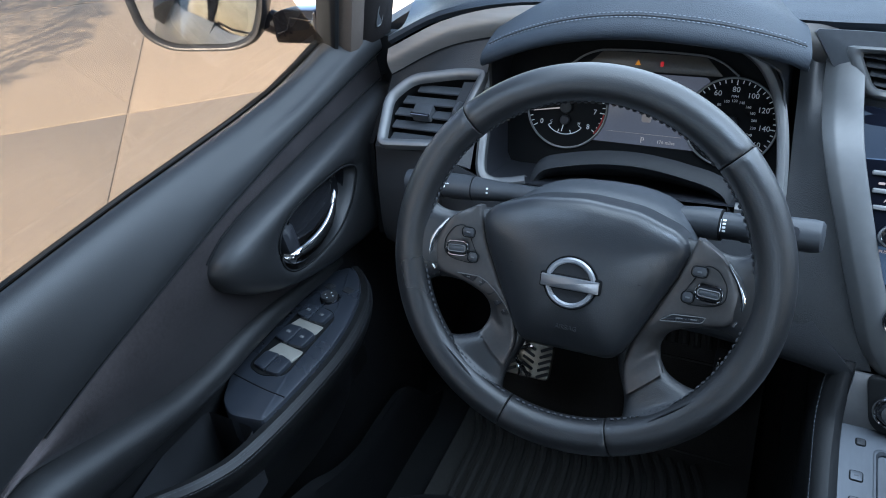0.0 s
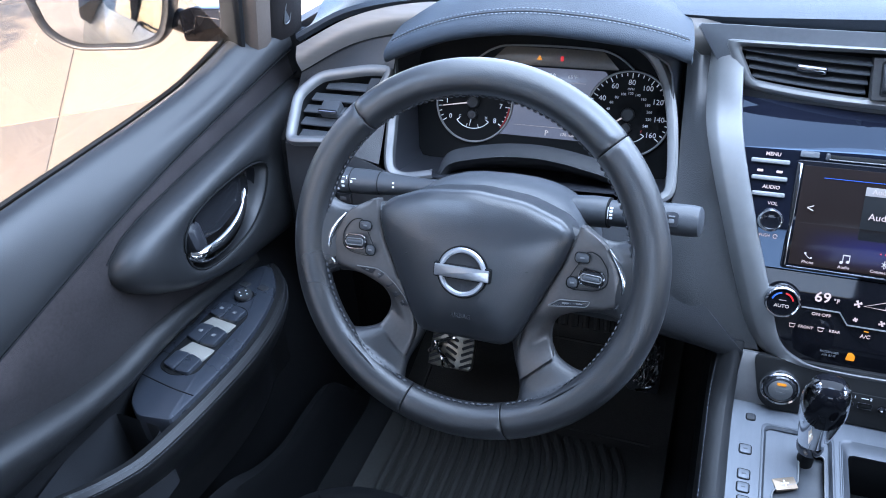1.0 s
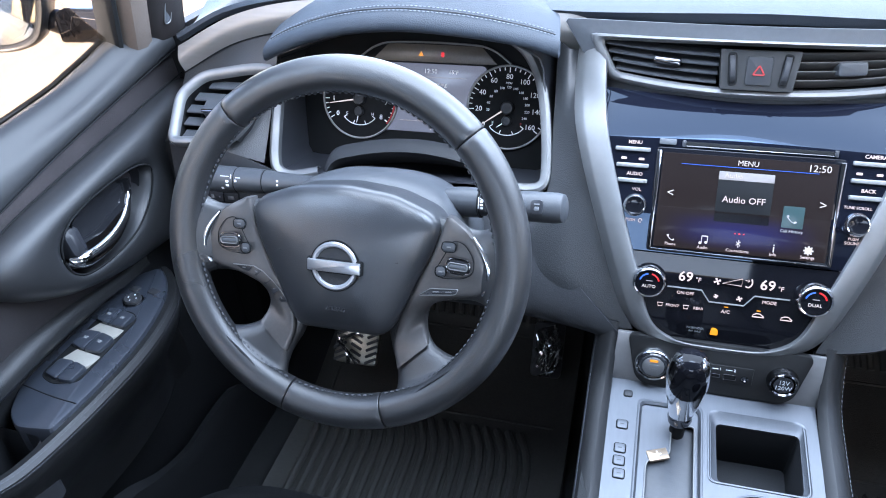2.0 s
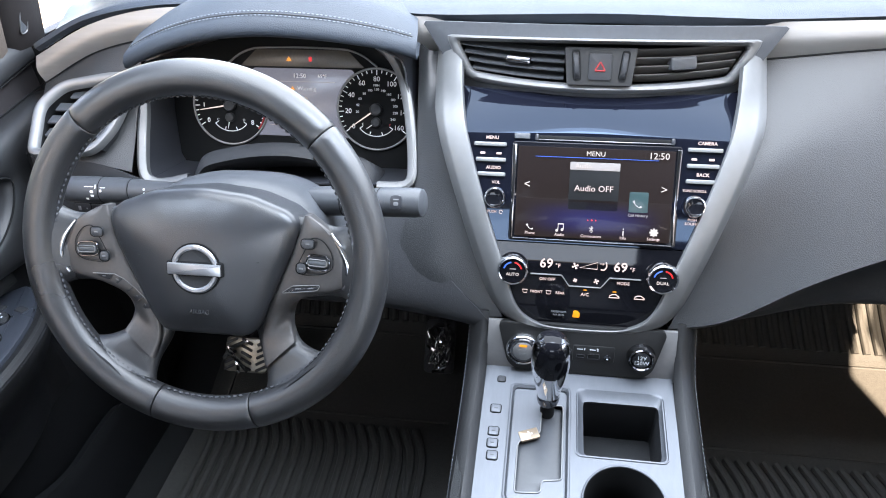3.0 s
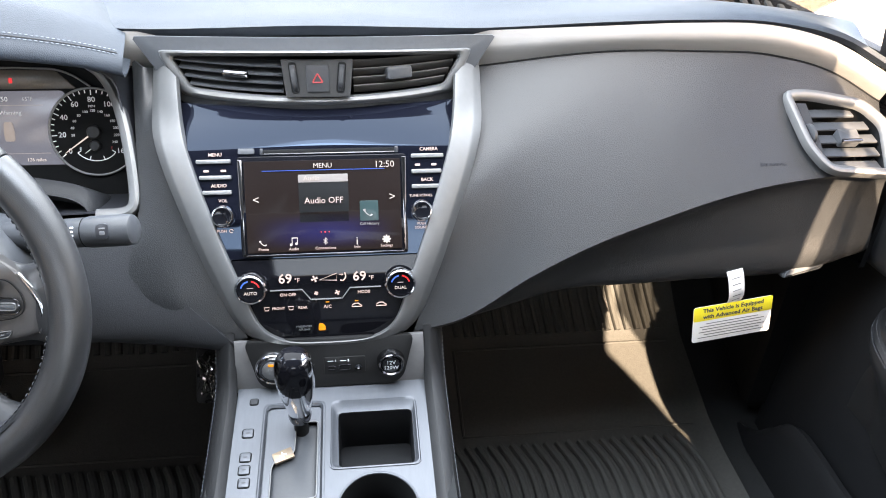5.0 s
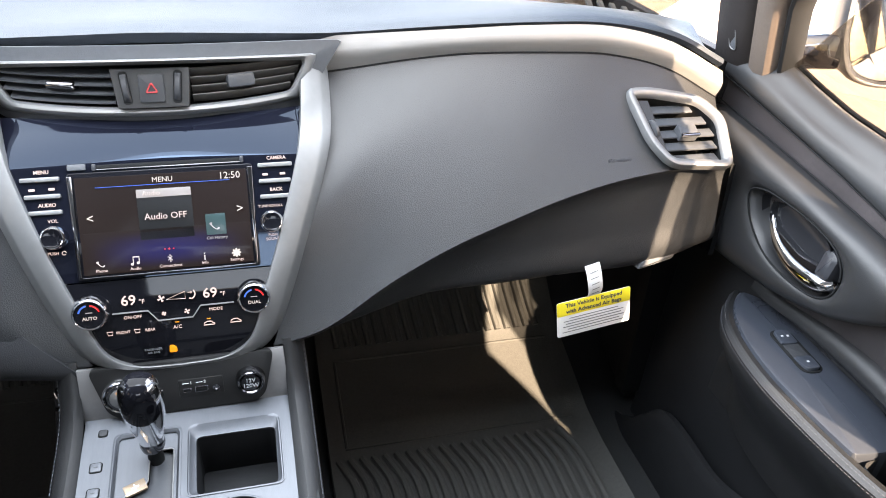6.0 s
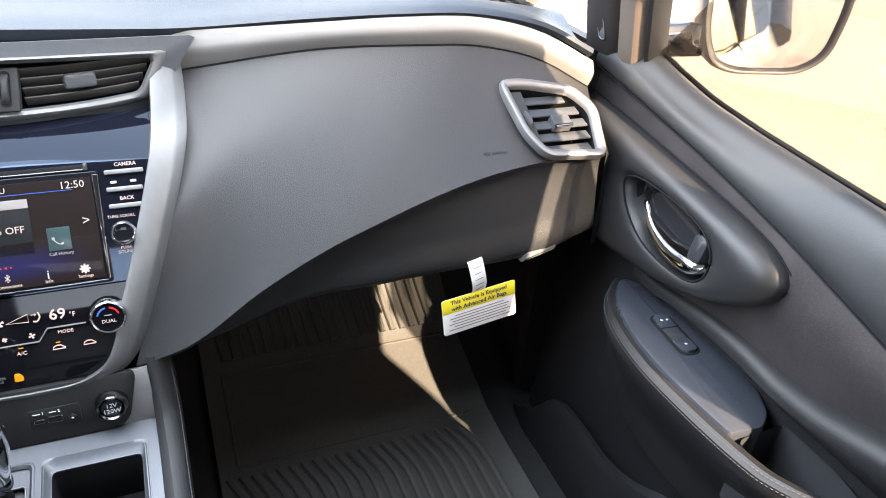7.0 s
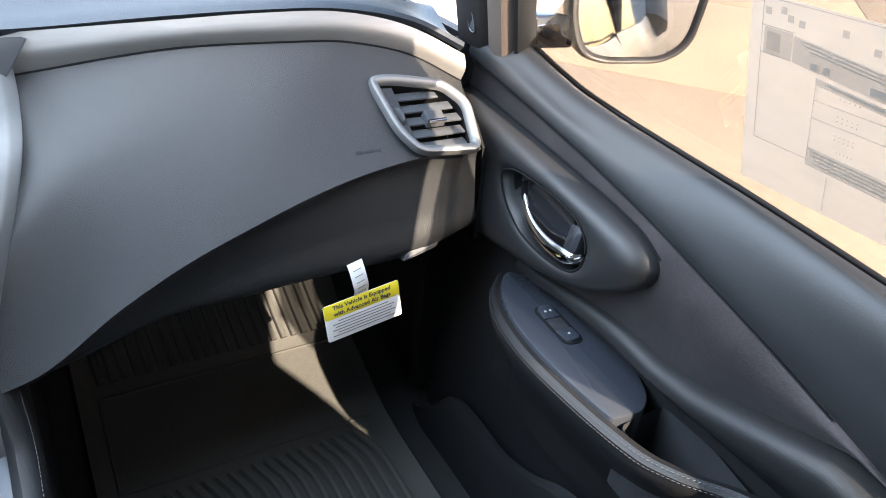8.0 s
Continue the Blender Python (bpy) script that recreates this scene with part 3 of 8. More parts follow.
for s in (-1, 1):
    pillar(s)
    # roof rail and middle pillar close the side above and behind the front windows
    rail = part("roof_rail", Shape().tube(smooth_line([(s * 0.62, -0.38, 1.545), (s * 0.655, -0.8, 1.585), (s * 0.65, -1.4, 1.58), (s * 0.62, -2.3, 1.50)], 20), 0.045, 10), ROOF_CLOTH)
    fr = [[(s * (glass_x(z) - 0.004), y, z) for z in np.linspace(1.405 - 0.03 * max(0, (y + 0.45) / 0.1), 1.545, 5)] for y in np.linspace(-0.36, -0.98, 10)]
    fr += [[(s * (glass_x(z) - 0.004), y, z) for z in np.linspace(1.405, 1.545, 5)] for y in np.linspace(-1.0, -1.9, 6)]
    upper_ob = part("window_header", Shape().grid(fr), ROOF_CLOTH, face=CABIN, thick=0.02)
    tagged(upper_ob, "pale trim of the door opening above the side windows", "door frame", kind="structure")
    tagged(rail, "pale roof rail above the side windows", "roof rail", kind="structure")
    post = part("middle_pillar", Shape().tube(smooth_line([(s * 0.79, -1.055, 1.08), (s * 0.745, -1.13, 1.3), (s * 0.66, -1.20, 1.56)], 10), 0.055, 10), HEADLINER)
    tagged(post, "brown cloth covered middle roof pillar", "pillar", kind="structure")
    hind = part("rear_pillar", Shape().tube(smooth_line([(s * 0.79, -1.95, 1.05), (s * 0.72, -2.1, 1.3), (s * 0.60, -2.2, 1.53)], 10), 0.12, 10), ROOF_CLOTH)
    tagged(hind, "pale cloth covered rear roof pillar", "pillar", kind="structure")

# black fillers added to shut light out between the dashboard's ends and the doors
for s in (-1, 1):
    jamb = part("door_gap_filler", Shape().box((min(s * 0.738, s * 0.835), 0.094, 0.50), (max(s * 0.738, s * 0.835), 0.125, 1.148)).box((min(s * 0.738, s * 0.84), 0.126, 1.095), (max(s * 0.738, s * 0.84), 0.46, 1.110)), BLACK)
    tagged(jamb, "black filler added to close the gap beside the dashboard", "door jamb", "door jambs", "structure")
    kick = part("kick_panel", Shape().box((min(s * 0.768, s * 0.800), 0.126, 0.44), (max(s * 0.768, s * 0.800), 0.60, 0.884)), CARPET)
    tagged(kick, "black carpeted kick panel at the side of the footwell", "kick panel", "kick panels", "structure")


# ---- dashboard ----
# lines that the dashboard's faces share, on the passenger's side (x > 0)
PAD_EDGE = [(0.0, 0.012, 1.2185), (0.11, 0.035, 1.2105), (0.205, 0.074, 1.200), (0.352, 0.068, 1.209), (0.461, 0.062, 1.214), (0.560, 0.055, 1.214), (0.659, 0.050, 1.196), (0.738, 0.045, 1.160)]
TRIM_TOP = [(0.190, 0.080, 1.196), (0.352, 0.068, 1.205), (0.461, 0.062, 1.210), (0.560, 0.055, 1.209), (0.650, 0.050, 1.189), (0.738, 0.045, 1.147)]
TRIM_LOW = [(0.190, 0.081, 1.151), (0.354, 0.068, 1.173), (0.504, 0.059, 1.175), (0.567, 0.055, 1.172), (0.653, 0.050, 1.152), (0.735, 0.043, 1.111)]
CREASE = [(0.102, -0.112, 0.882), (0.165, -0.116, 0.904), (0.245, -0.105, 0.952), (0.322, -0.090, 0.984), (0.400, -0.078, 1.008), (0.476, -0.068, 1.029), (0.555, -0.058, 1.043), (0.640, -0.052, 1.050), (0.722, -0.046, 1.046)]
GLOVE_LOW = [(0.106, -0.104, 0.876), (0.200, -0.082, 0.885), (0.297, -0.070, 0.906), (0.404, -0.066, 0.908), (0.500, -0.064, 0.911), (0.583, -0.062, 0.911), (0.655, -0.060, 0.921), (0.722, -0.050, 0.935)]

dash = thing("dashboard", (0, 0.1, 1.0), "dark soft-touch car dashboard with silver trim", "dashboard")


def both_sides(line):
    return mirrored(line[:0:-1]) + [Vector(p) for p in line]


def shifted(line, d):
    return [Vector(p) + Vector(d) for p in line]


edge = both_sides(PAD_EDGE)
far = [(x, 0.60 - 0.26 * abs(x / 0.74)**2.2, 1.165 - 0.03 * abs(x / 0.74)**2) for x in np.linspace(-0.775, 0.775, 15)]
mid1 = [(p.x * 1.0, p.y + 0.05, p.z + 0.006 - 0.002 * abs(p.x)) for p in edge]
mid2 = [(p.x * 1.03, 0.24 - 0.05 * abs(p.x / 0.74)**2, 1.208 - 0.030 * abs(p.x / 0.74)**4) for p in edge]
lip = [(p.x, p.y + 0.004, p.z + 0.003) for p in edge]
under = [(p.x, p.y + 0.010, p.z - 0.010) for p in edge]
part("top_pad", Shape().grid(loft([under, edge, lip, mid1, mid2, far], 91, 34)), PAD, dash, "soft dark dash top, tinted blue-grey for the windshield's light", face=(0, -0.4, 2.5), thick=0.006)
# side defroster grilles let into the pad's far corners
for s in (-1, 1):
    g = Shape()
    for k in range(5):
        m = plane_at((s * (0.600 + 0.017 * k), 0.196 - 0.008 * k + 0.012, 1.2035 - 0.003 * k), (s * 1, -0.35, -0.14), (0.3 * s, 1, 0.02))
        g.plate(rect(0.009, 0.060, 0.003), 0.004, 0.001, m)
    part("defroster_grille", g, BLACK, dash, "black slots of the side defroster")

trim_mid = [(a[0], (a[1] + b[1]) / 2 - 0.006, (a[2] + b[2]) / 2 + 0.001) for a, b in zip(smooth_line(TRIM_TOP, 12), smooth_line(TRIM_LOW, 12))]
for s in (1, -1):
    a, b, c = TRIM_TOP, trim_mid, TRIM_LOW
    sh = Shape().grid(loft([a, b, c], 60, 9))
    part("trim_strip", sh if s > 0 else sh.flip_x(), TRIM, dash, "brushed silver trim strip", face=CABIN, thick=0.004)
    sh = Shape().tube([p + Vector((0, -0.0012, 0.0)) for p in smooth_line(TRIM_LOW, 60)], 0.0011, 6)
    part("trim_seam", sh if s > 0 else sh.flip_x(), BLACK, dash, "dark seam under the trim strip")

# air vent outline at the dash ends
VENT = [(0.580, 0.031, 1.129), (0.617, 0.031, 1.129), (0.689, 0.019, 1.119), (0.718, -0.007, 1.097), (0.708, -0.066, 1.050), (0.619, -0.059, 1.055), (0.597, -0.032, 1.077)]
VENT_N = Vector((0.0, -0.62, 0.78)).normalized()
VENT = [Vector(p) + VENT_N * 0.006 for p in VENT]
vent_out = ring_line(rounded(VENT, 0.016, 6), 72)


def shrunk(line, d):
    """A closed line drawn in by d within its own face."""
    n, out = len(line), []
    c = sum(line, Vector()) / n
    for i, p in enumerate(line):
        t = (line[(i + 1) % n] - line[i - 1]).normalized()
        w = VENT_N.cross(t)
        w = w if w.dot(c - p) > 0 else -w
        out.append(p + w * d)
    return out


def panel_hole(sh, hole):
    """Drops the faces of a sheet that lie within a closed line, seen from the seats."""
    keep = []
    for q in sh.f:
        c = sum((sh.v[i] for i in q), Vector()) / len(q)
        if not inside(c, hole):
            keep.append(q)
    sh.f = keep
    return sh


bulge = [(0.158, -0.062, 1.030), (0.245, -0.020, 1.075), (0.36, -0.004, 1.095), (0.47, -0.002, 1.105), (0.575, 0.002, 1.103), (0.66, 0.002, 1.097), (0.728, 0.006, 1.080)]
hole = shrunk(vent_out, 0.007)
sh = panel_hole(Shape().grid(loft([TRIM_LOW, bulge, CREASE], 150, 60)), hole)
part("passenger_panel", sh, SOFT, dash, "dark grey grained airbag panel", face=CABIN, thick=0.004)
fold = [(p[0], p[1] + 0.010, p[2] - 0.012) for p in CREASE[1:]]
fold = [(0.105, -0.104, 0.872)] + fold
belly = [(0.114, -0.106, 0.878), (0.225, -0.088, 0.908), (0.32, -0.072, 0.935), (0.45, -0.062, 0.955), (0.58, -0.054, 0.965), (0.66, -0.050, 0.970), (0.722, -0.044, 0.975)]
glove = part("glovebox", Shape().grid(loft([[(p[0], p[1] + 0.001, p[2] - 0.001) for p in CREASE], fold, belly, GLOVE_LOW, shifted(GLOVE_LOW, (0, 0.025, -0.010)), shifted(GLOVE_LOW, (0, 0.28, 0.02))], 80, 44)),
             SOFT, dash, "dark grained glovebox lid", face=(0.4, -0.9, 0.6), thick=0.004)
m = plane_at((0.634, -0.0615, 0.915), (1, 0.10, 0.16), (0, 0.10, 1))
part("glovebox_latch", Shape().plate(rounded([(-0.033, -0.008, 0), (0.024, -0.007, 0), (0.030, 0.001, 0), (0.024, 0.009, 0), (-0.024, 0.006, 0)], 0.006), 0.016, 0.004, m), GREY, glove, "dark glovebox pull")
# ghosted airbag mark pressed into the panel
m = plane_at((0.558, -0.0386, 1.0618), (1, 0, 0), (0, 0.72, 0.70))
lettering("SRS AIRBAG", 0.0066, m, SMOOTH_DARK, dash, lift=0.0008)


def end_vent(s):
    """Corner air vent: silver surround, dark well, five slats, a sliding tab and a thumb wheel."""
    v = thing("air_vent", (s * 0.65, 0, 1.09), "corner air vent with silver surround and black slats", "air vent", "corner air vents")
    a, b = vent_out, shrunk(vent_out, 0.0125)
    def put(name, sh, mat, parent, label="", **k):
        return part(name, sh if s > 0 else sh.flip_x(), mat, parent, label, **k)
    sec = [(0, -0.006), (0.0, 0.002), (0.10, 0.0048), (0.30, 0.0060), (0.55, 0.0056), (0.80, 0.0036), (1.0, 0.0), (1.04, -0.004)]
    put("surround", Shape().band(a, b, sec, VENT_N), SILVER, v, "satin silver surround")
    c = shrunk(vent_out, 0.0118)
    well = Shape().grid([[p + VENT_N * h for p in c] for h in (-0.001, -0.020, -0.045)], loop_v=True)
    well.cap([p - VENT_N * 0.045 for p in c])
    put("well", well, BLACK, v, face=None)
    up = Vector((0, 0.78, 0.62)).normalized()
    vm = plane_at(Vector((0.65, -0.018, 1.0885)) + VENT_N * 0.006, (1, 0, 0), up)
    q = [vm @ Vector(c) for c in ((-0.0545, 0.047, -0.002), (-0.0370, 0.046, -0.002), (-0.0280, -0.040, -0.002), (-0.0330, -0.041, -0.002), (-0.0430, -0.020, -0.002))]
    put("wheel_plate", Shape().grid([[c for c in q], [c - VENT_N * 0.02 for c in q]], loop_v=True).cap(q), DARK, v)
    wm = vm @ Matrix.Translation((-0.0405, 0.004, -0.006)) @ Matrix.Rotation(radians(12), 4, "Z") @ Matrix.Rotation(math.pi / 2, 4, "Y")
    put("thumb_wheel", Shape().lathe([(0.0, -0.0035), (0.011, -0.0035), (0.0135, -0.002), (0.0135, 0.002), (0.011, 0.0035), (0.0, 0.0035)], wm, 24), STALK, v)
    for k in range(5):
        vv = -0.0385 + 0.0185 * k
        xl = -0.0300 - 0.0075 * (vv + 0.04) / 0.08
        xr = (0.0450, 0.0480, 0.0495, 0.0430, 0.0270)[k]
        mm = vm @ Matrix.Translation(((xl + xr) / 2, vv, -0.0085)) @ Matrix.Rotation(radians(-24), 4, "X")
        put("slat", Shape().plate(rect(xr - xl, 0.0155, 0.001, 2), 0.0022, 0.0007, mm), STALK, v, "")
    tab = vm @ Matrix.Translation((0.0080, -0.0015, 0.0015)) @ Matrix.Rotation(radians(-10), 4, "X")
    t = put("slider_tab", Shape().plate(rect(0.027, 0.020, 0.003), 0.012, 0.002, tab), STALK, v, "ribbed vent tab")
    put("tab_lip", Shape().plate(rect(0.027, 0.004, 0.0015), 0.003, 0.001, tab @ Matrix.Translation((0, -0.009, 0.0025))), SMOKE, t)
    return v


end_vent(1), end_vent(-1)

# driver's end of the dashboard: panel round the other corner vent, knee panel and the cheek beside the centre stack
D_TOP = [(-0.735, 0.043, 1.111), (-0.653, 0.050, 1.152), (-0.615, 0.052, 1.163), (-0.585, 0.055, 1.168)]
D_MID = [(-0.728, 0.000, 1.082), (-0.66, -0.004, 1.100), (-0.625, -0.006, 1.092), (-0.588, -0.004, 1.074)]
D_LOW = [(-0.722, -0.048, 1.045), (-0.66, -0.053, 1.046), (-0.618, -0.054, 1.040), (-0.583, -0.050, 1.030)]
sh = panel_hole(Shape().grid(loft([D_TOP, D_MID, D_LOW], 90, 50)), mirrored(hole))
part("driver_panel", sh, SOFT, dash, "dark grained panel round the corner vent", face=CABIN, thick=0.004)
K_TOP = [(-0.722, -0.047, 1.046), (-0.66, -0.053, 1.046), (-0.615, -0.054, 1.040), (-0.583, -0.052, 1.026), (-0.54, -0.049, 1.008), (-0.40, -0.040, 1.000), (-0.27, -0.042, 1.010), (-0.224, -0.040, 1.020)]
K_MID = [(-0.722, -0.055, 0.985), (-0.64, -0.066, 0.98), (-0.58, -0.074, 0.955), (-0.52, -0.078, 0.94), (-0.44, -0.082, 0.93), (-0.36, -0.086, 0.925), (-0.26, -0.090, 0.928), (-0.185, -0.086, 0.950)]
K_LOW = [(-0.722, -0.052, 0.900), (-0.65, -0.070, 0.892), (-0.55, -0.085, 0.885), (-0.47, -0.092, 0.882), (-0.38, -0.097, 0.880), (-0.28, -0.100, 0.880), (-0.20, -0.104, 0.874), (-0.100, -0.120, 0.868)]
part("knee_panel", Shape().grid(loft([K_TOP, K_MID, K_LOW, shifted(K_LOW, (0, 0.03, -0.012)), shifted(K_LOW, (0, 0.26, 0.03))], 70, 34)), DARK, dash, "dark plastic knee panel", face=(-0.4, -0.9, 0.6), thick=0.004)
CH_IN = [(-0.190, 0.081, 1.156), (-0.186, -0.012, 1.100), (-0.154, -0.060, 1.013), (-0.123, -0.092, 0.933), (-0.097, -0.112, 0.884)]
CH_MID = [(-0.205, 0.062, 1.160), (-0.203, 0.005, 1.100), (-0.192, -0.055, 1.013), (-0.175, -0.094, 0.940), (-0.150, -0.110, 0.878)]
CH_OUT = [(-0.222, 0.080, 1.165), (-0.216, 0.014, 1.095), (-0.213, -0.038, 1.028), (-0.230, -0.082, 0.948), (-0.215, -0.104, 0.878)]
part("cheek_panel", Shape().grid(loft([CH_IN, CH_MID, CH_OUT], 50, 16)), SOFT, dash, "dark grained panel beside the centre stack", face=CABIN, thick=0.004)
# black plate and core added behind the panels to keep outside light out, and the ends
part("footwell_light_block", Shape().box((-0.836, 0.165, 0.885), (0.836, 0.62, 0.900)), BLACK, dash, "black plate added to keep sky light out of the footwell")
part("core", Shape().grid([[(x, 0.16, z) for z in (0.86, 0.95, 1.05, 1.15)] for x in np.linspace(-0.745, 0.745, 15)]), BLACK, dash, face=CABIN, thick=0.02)
for s in (-1, 1):
    # black and set back, standing in for the shaded gap beside the door
    q = [(s * 0.7425, y + 0.014, z - 0.004) for y, z in ((-0.050, 0.90), (-0.052, 0.97), (-0.046, 1.044), (0.000, 1.078), (0.042, 1.108), (0.050, 1.155), (0.20, 1.165), (0.36, 1.13), (0.36, 0.90))]
    w = [(s * 0.7340, y, z) for _, y, z in q]
    part("end_cap", Shape().grid([q, w], loop_v=True).cap(q), BLACK, dash, "dark end of the dashboard")
# small switches on the knee panel
bm_ = plane_at((-0.6445, -0.0660, 0.9815), (1, -0.10, 0.06), (0, 0.16, 1))
block = part("dash_switch", Shape().plate(rect(0.050, 0.0165, 0.002), 0.016, 0.001, bm_), BLACK, dash, "black switch block with pale marks")
for dx in (-0.0125, 0.0125):
    part("key", Shape().plate(rect(0.0225, 0.0130, 0.0015), 0.003, 0.0008, bm_ @ Matrix.Translation((dx, 0, 0.0016))), SMOOTH_DARK, block)
for dx, w, h in ((-0.0175, 0.0045, 0.0060), (-0.0060, 0.0022, 0.0022), (0.0125, 0.0100, 0.0050)):
    part("mark", Shape().plate(rect(w, h, 0.0008), 0.0006, 0.0002, bm_ @ Matrix.Translation((dx, 0, 0.0021))), GREY_INK, block)

# hood over the dials, stitched along its rim
H_RIM = [(-0.578, -0.012, 1.160), (-0.545, -0.020, 1.176), (-0.500, -0.027, 1.193), (-0.449, -0.032, 1.2050), (-0.392, -0.034, 1.2105), (-0.335, -0.031, 1.2075), (-0.282, -0.022, 1.1990), (-0.240, -0.006, 1.1865), (-0.214, 0.010, 1.1725)]
H_LOW = shifted(H_RIM, (0, 0.006, -0.009))
H_IN = [(p[0] * 0.97 - 0.012, p[1] + 0.05, p[2] - 0.006) for p in H_RIM]
H_UP = [(-0.577, -0.006, 1.170), (-0.542, -0.012, 1.188), (-0.496, -0.018, 1.205), (-0.446, -0.022, 1.217), (-0.392, -0.023, 1.2225), (-0.338, -0.020, 1.2195), (-0.286, -0.012, 1.211), (-0.243, 0.003, 1.198), (-0.213, 0.016, 1.183)]
H_CROWN = [(-0.572, 0.06, 1.186), (-0.530, 0.055, 1.210), (-0.486, 0.050, 1.229), (-0.440, 0.048, 1.242), (-0.392, 0.048, 1.247), (-0.344, 0.050, 1.244), (-0.298, 0.055, 1.233), (-0.256, 0.065, 1.216), (-0.222, 0.075, 1.196)]
H_BACK = [(-0.520, 0.22, 1.190), (-0.49, 0.21, 1.212), (-0.455, 0.205, 1.230), (-0.425, 0.20, 1.242), (-0.392, 0.20, 1.246), (-0.36, 0.20, 1.243), (-0.330, 0.205, 1.233), (-0.295, 0.215, 1.214), (-0.265, 0.23, 1.190)]
H_END = [(-0.47, 0.40, 1.165), (-0.45, 0.40, 1.175), (-0.43, 0.40, 1.182), (-0.41, 0.40, 1.185), (-0.392, 0.40, 1.186), (-0.375, 0.40, 1.185), (-0.355, 0.40, 1.181), (-0.335, 0.40, 1.174), (-0.315, 0.40, 1.165)]
hood_rows = loft([H_IN, H_LOW, H_RIM, H_UP, H_CROWN, H_BACK, H_END], 60, 61)
hood = part("cluster_hood", Shape().grid(hood_rows), PAD, dash, "leather-look hood over the dials", sharp=75, face=(-0.4, -0.5, 2.2), thick=0.004)
for up_from in (0.013, 0.0165, 0.020):
    line = []
    for r in hood_rows:
        k0 = min(range(30), key=lambda j: r[j].y)
        want = r[k0].y + up_from
        j = next(i for i in range(k0 + 1, 61) if r[i].y >= want)
        c = r[j - 1].lerp(r[j], (want - r[j - 1].y) / (r[j].y - r[j - 1].y))
        t = (r[j] - r[j - 1]).normalized()
        n = Vector((1, 0, 0)).cross(t).normalized()
        line.append(c + (n if n.z > 0 else -n) * 0.0009)
    if up_from == 0.0165:
        part("seam", Shape().tube(smooth_line([q - Vector((0, 0, 0.0006)) for q in line[1:-1]], 90), 0.0009, 6), DARK, hood, "dark seam of the hood")
    else:
        part("stitching", stitches(line[1:-1], 0.0036, 0.0014, 0.0006), HOOD_THREAD, hood, "pale grey stitching")

# ---- instrument cluster ----
CLU = plane_at((-0.3900, 0.086, 1.069), (1, 0, 0), (0, math.sin(radians(20)), math.cos(radians(20))))
cluster = thing("instrument_cluster", (-0.394, 0.086, 1.0), "instrument cluster with two dials and a display between", "instrument cluster")
face_out = [(-0.205, -0.085, 0), (0.185, -0.085, 0), (0.185, 0.100, 0), (-0.205, 0.100, 0)]
part("backing", Shape().plate(rounded(face_out, 0.02), 0.01, 0.001, CLU), BLACK, cluster)
# hollow between the surround and the dial face
tun_out = ring_line(rounded([(-0.566, -0.044, 1.016), (-0.220, -0.038, 1.024), (-0.223, 0.006, 1.085), (-0.238, 0.050, 1.150), (-0.30, 0.058, 1.175), (-0.48, 0.058, 1.175), (-0.596, 0.048, 1.138), (-0.580, -0.012, 1.066)], 0.012), 80)
tun_in = ring_line(rounded([(-0.572, 0.058, 0.992), (-0.226, 0.058, 0.995), (-0.226, 0.090, 1.085), (-0.230, 0.115, 1.150), (-0.30, 0.120, 1.160), (-0.48, 0.120, 1.160), (-0.580, 0.110, 1.130), (-0.578, 0.080, 1.060)], 0.012), 80)
part("tunnel", Shape().grid([tun_out, tun_in], loop_v=True), SMOOTH_DARK, cluster, "dark hollow round the dials", face=(-0.4, -0.1, 1.08), thick=0.002)
# silver surround, open towards the hood
sil_l = [(-0.602, 0.066, 1.160), (-0.597, 0.050, 1.139), (-0.5845, 0.015, 1.090), (-0.5775, -0.015, 1.063), (-0.5745, -0.036, 1.034), (-0.5690, -0.045, 1.021), (-0.5560, -0.047, 1.015), (-0.541, -0.045, 1.0145), (-0.512, -0.040, 1.0195)]
sil_r = [(-0.285, 0.072, 1.172), (-0.262, 0.068, 1.156), (-0.244, 0.052, 1.136), (-0.232, 0.028, 1.113), (-0.223, 0.000, 1.079), (-0.2180, -0.026, 1.045), (-0.2190, -0.039, 1.030), (-0.2290, -0.042, 1.0235), (-0.262, -0.038, 1.0195)]
for line in (sil_l, sil_r):
    fl = smooth_line(line, 46)
    mid = Vector((-0.394, 0.0, 1.085))
    rows = []
    for k, p in enumerate(fl):
        t = (fl[min(k + 1, 45)] - fl[max(k - 1, 0)]).normalized()
        o = Vector((0, -0.80, 0.60))
        side = t.cross(o).normalized()
        side = side if side.dot(p - mid) > 0 else -side
        w = 0.0064
        rows.append([p + side * a * w + o * b for a, b in ((-1.0, -0.008), (-0.95, 0.0005), (-0.6, 0.0030), (0.3, 0.0042), (0.9, 0.0020), (1.0, -0.004), (1.0, -0.010))])
    part("surround", Shape().grid(rows), SILVER, cluster, "satin silver surround", face=CABIN, thick=0.001)
# dark arch above the steering column
AR = [(-0.513, -0.030, 1.006), (-0.509, -0.024, 1.024), (-0.496, -0.020, 1.041), (-0.464, -0.020, 1.052), (-0.421, -0.020, 1.0605), (-0.379, -0.020, 1.063), (-0.345, -0.020, 1.060), (-0.318, -0.020, 1.055), (-0.285, -0.021, 1.047), (-0.268, -0.026, 1.036), (-0.262, -0.034, 1.006)]
AR2 = [(p[0], 0.060, p[2] - 0.052) for p in AR]
AR3 = [(-0.394 + (p[0] + 0.394) * 0.965, p[1] - 0.010, p[2] - 0.0125) for p in AR]
AR4 = [(p[0], 0.05, p[2] - 0.056) for p in AR3]
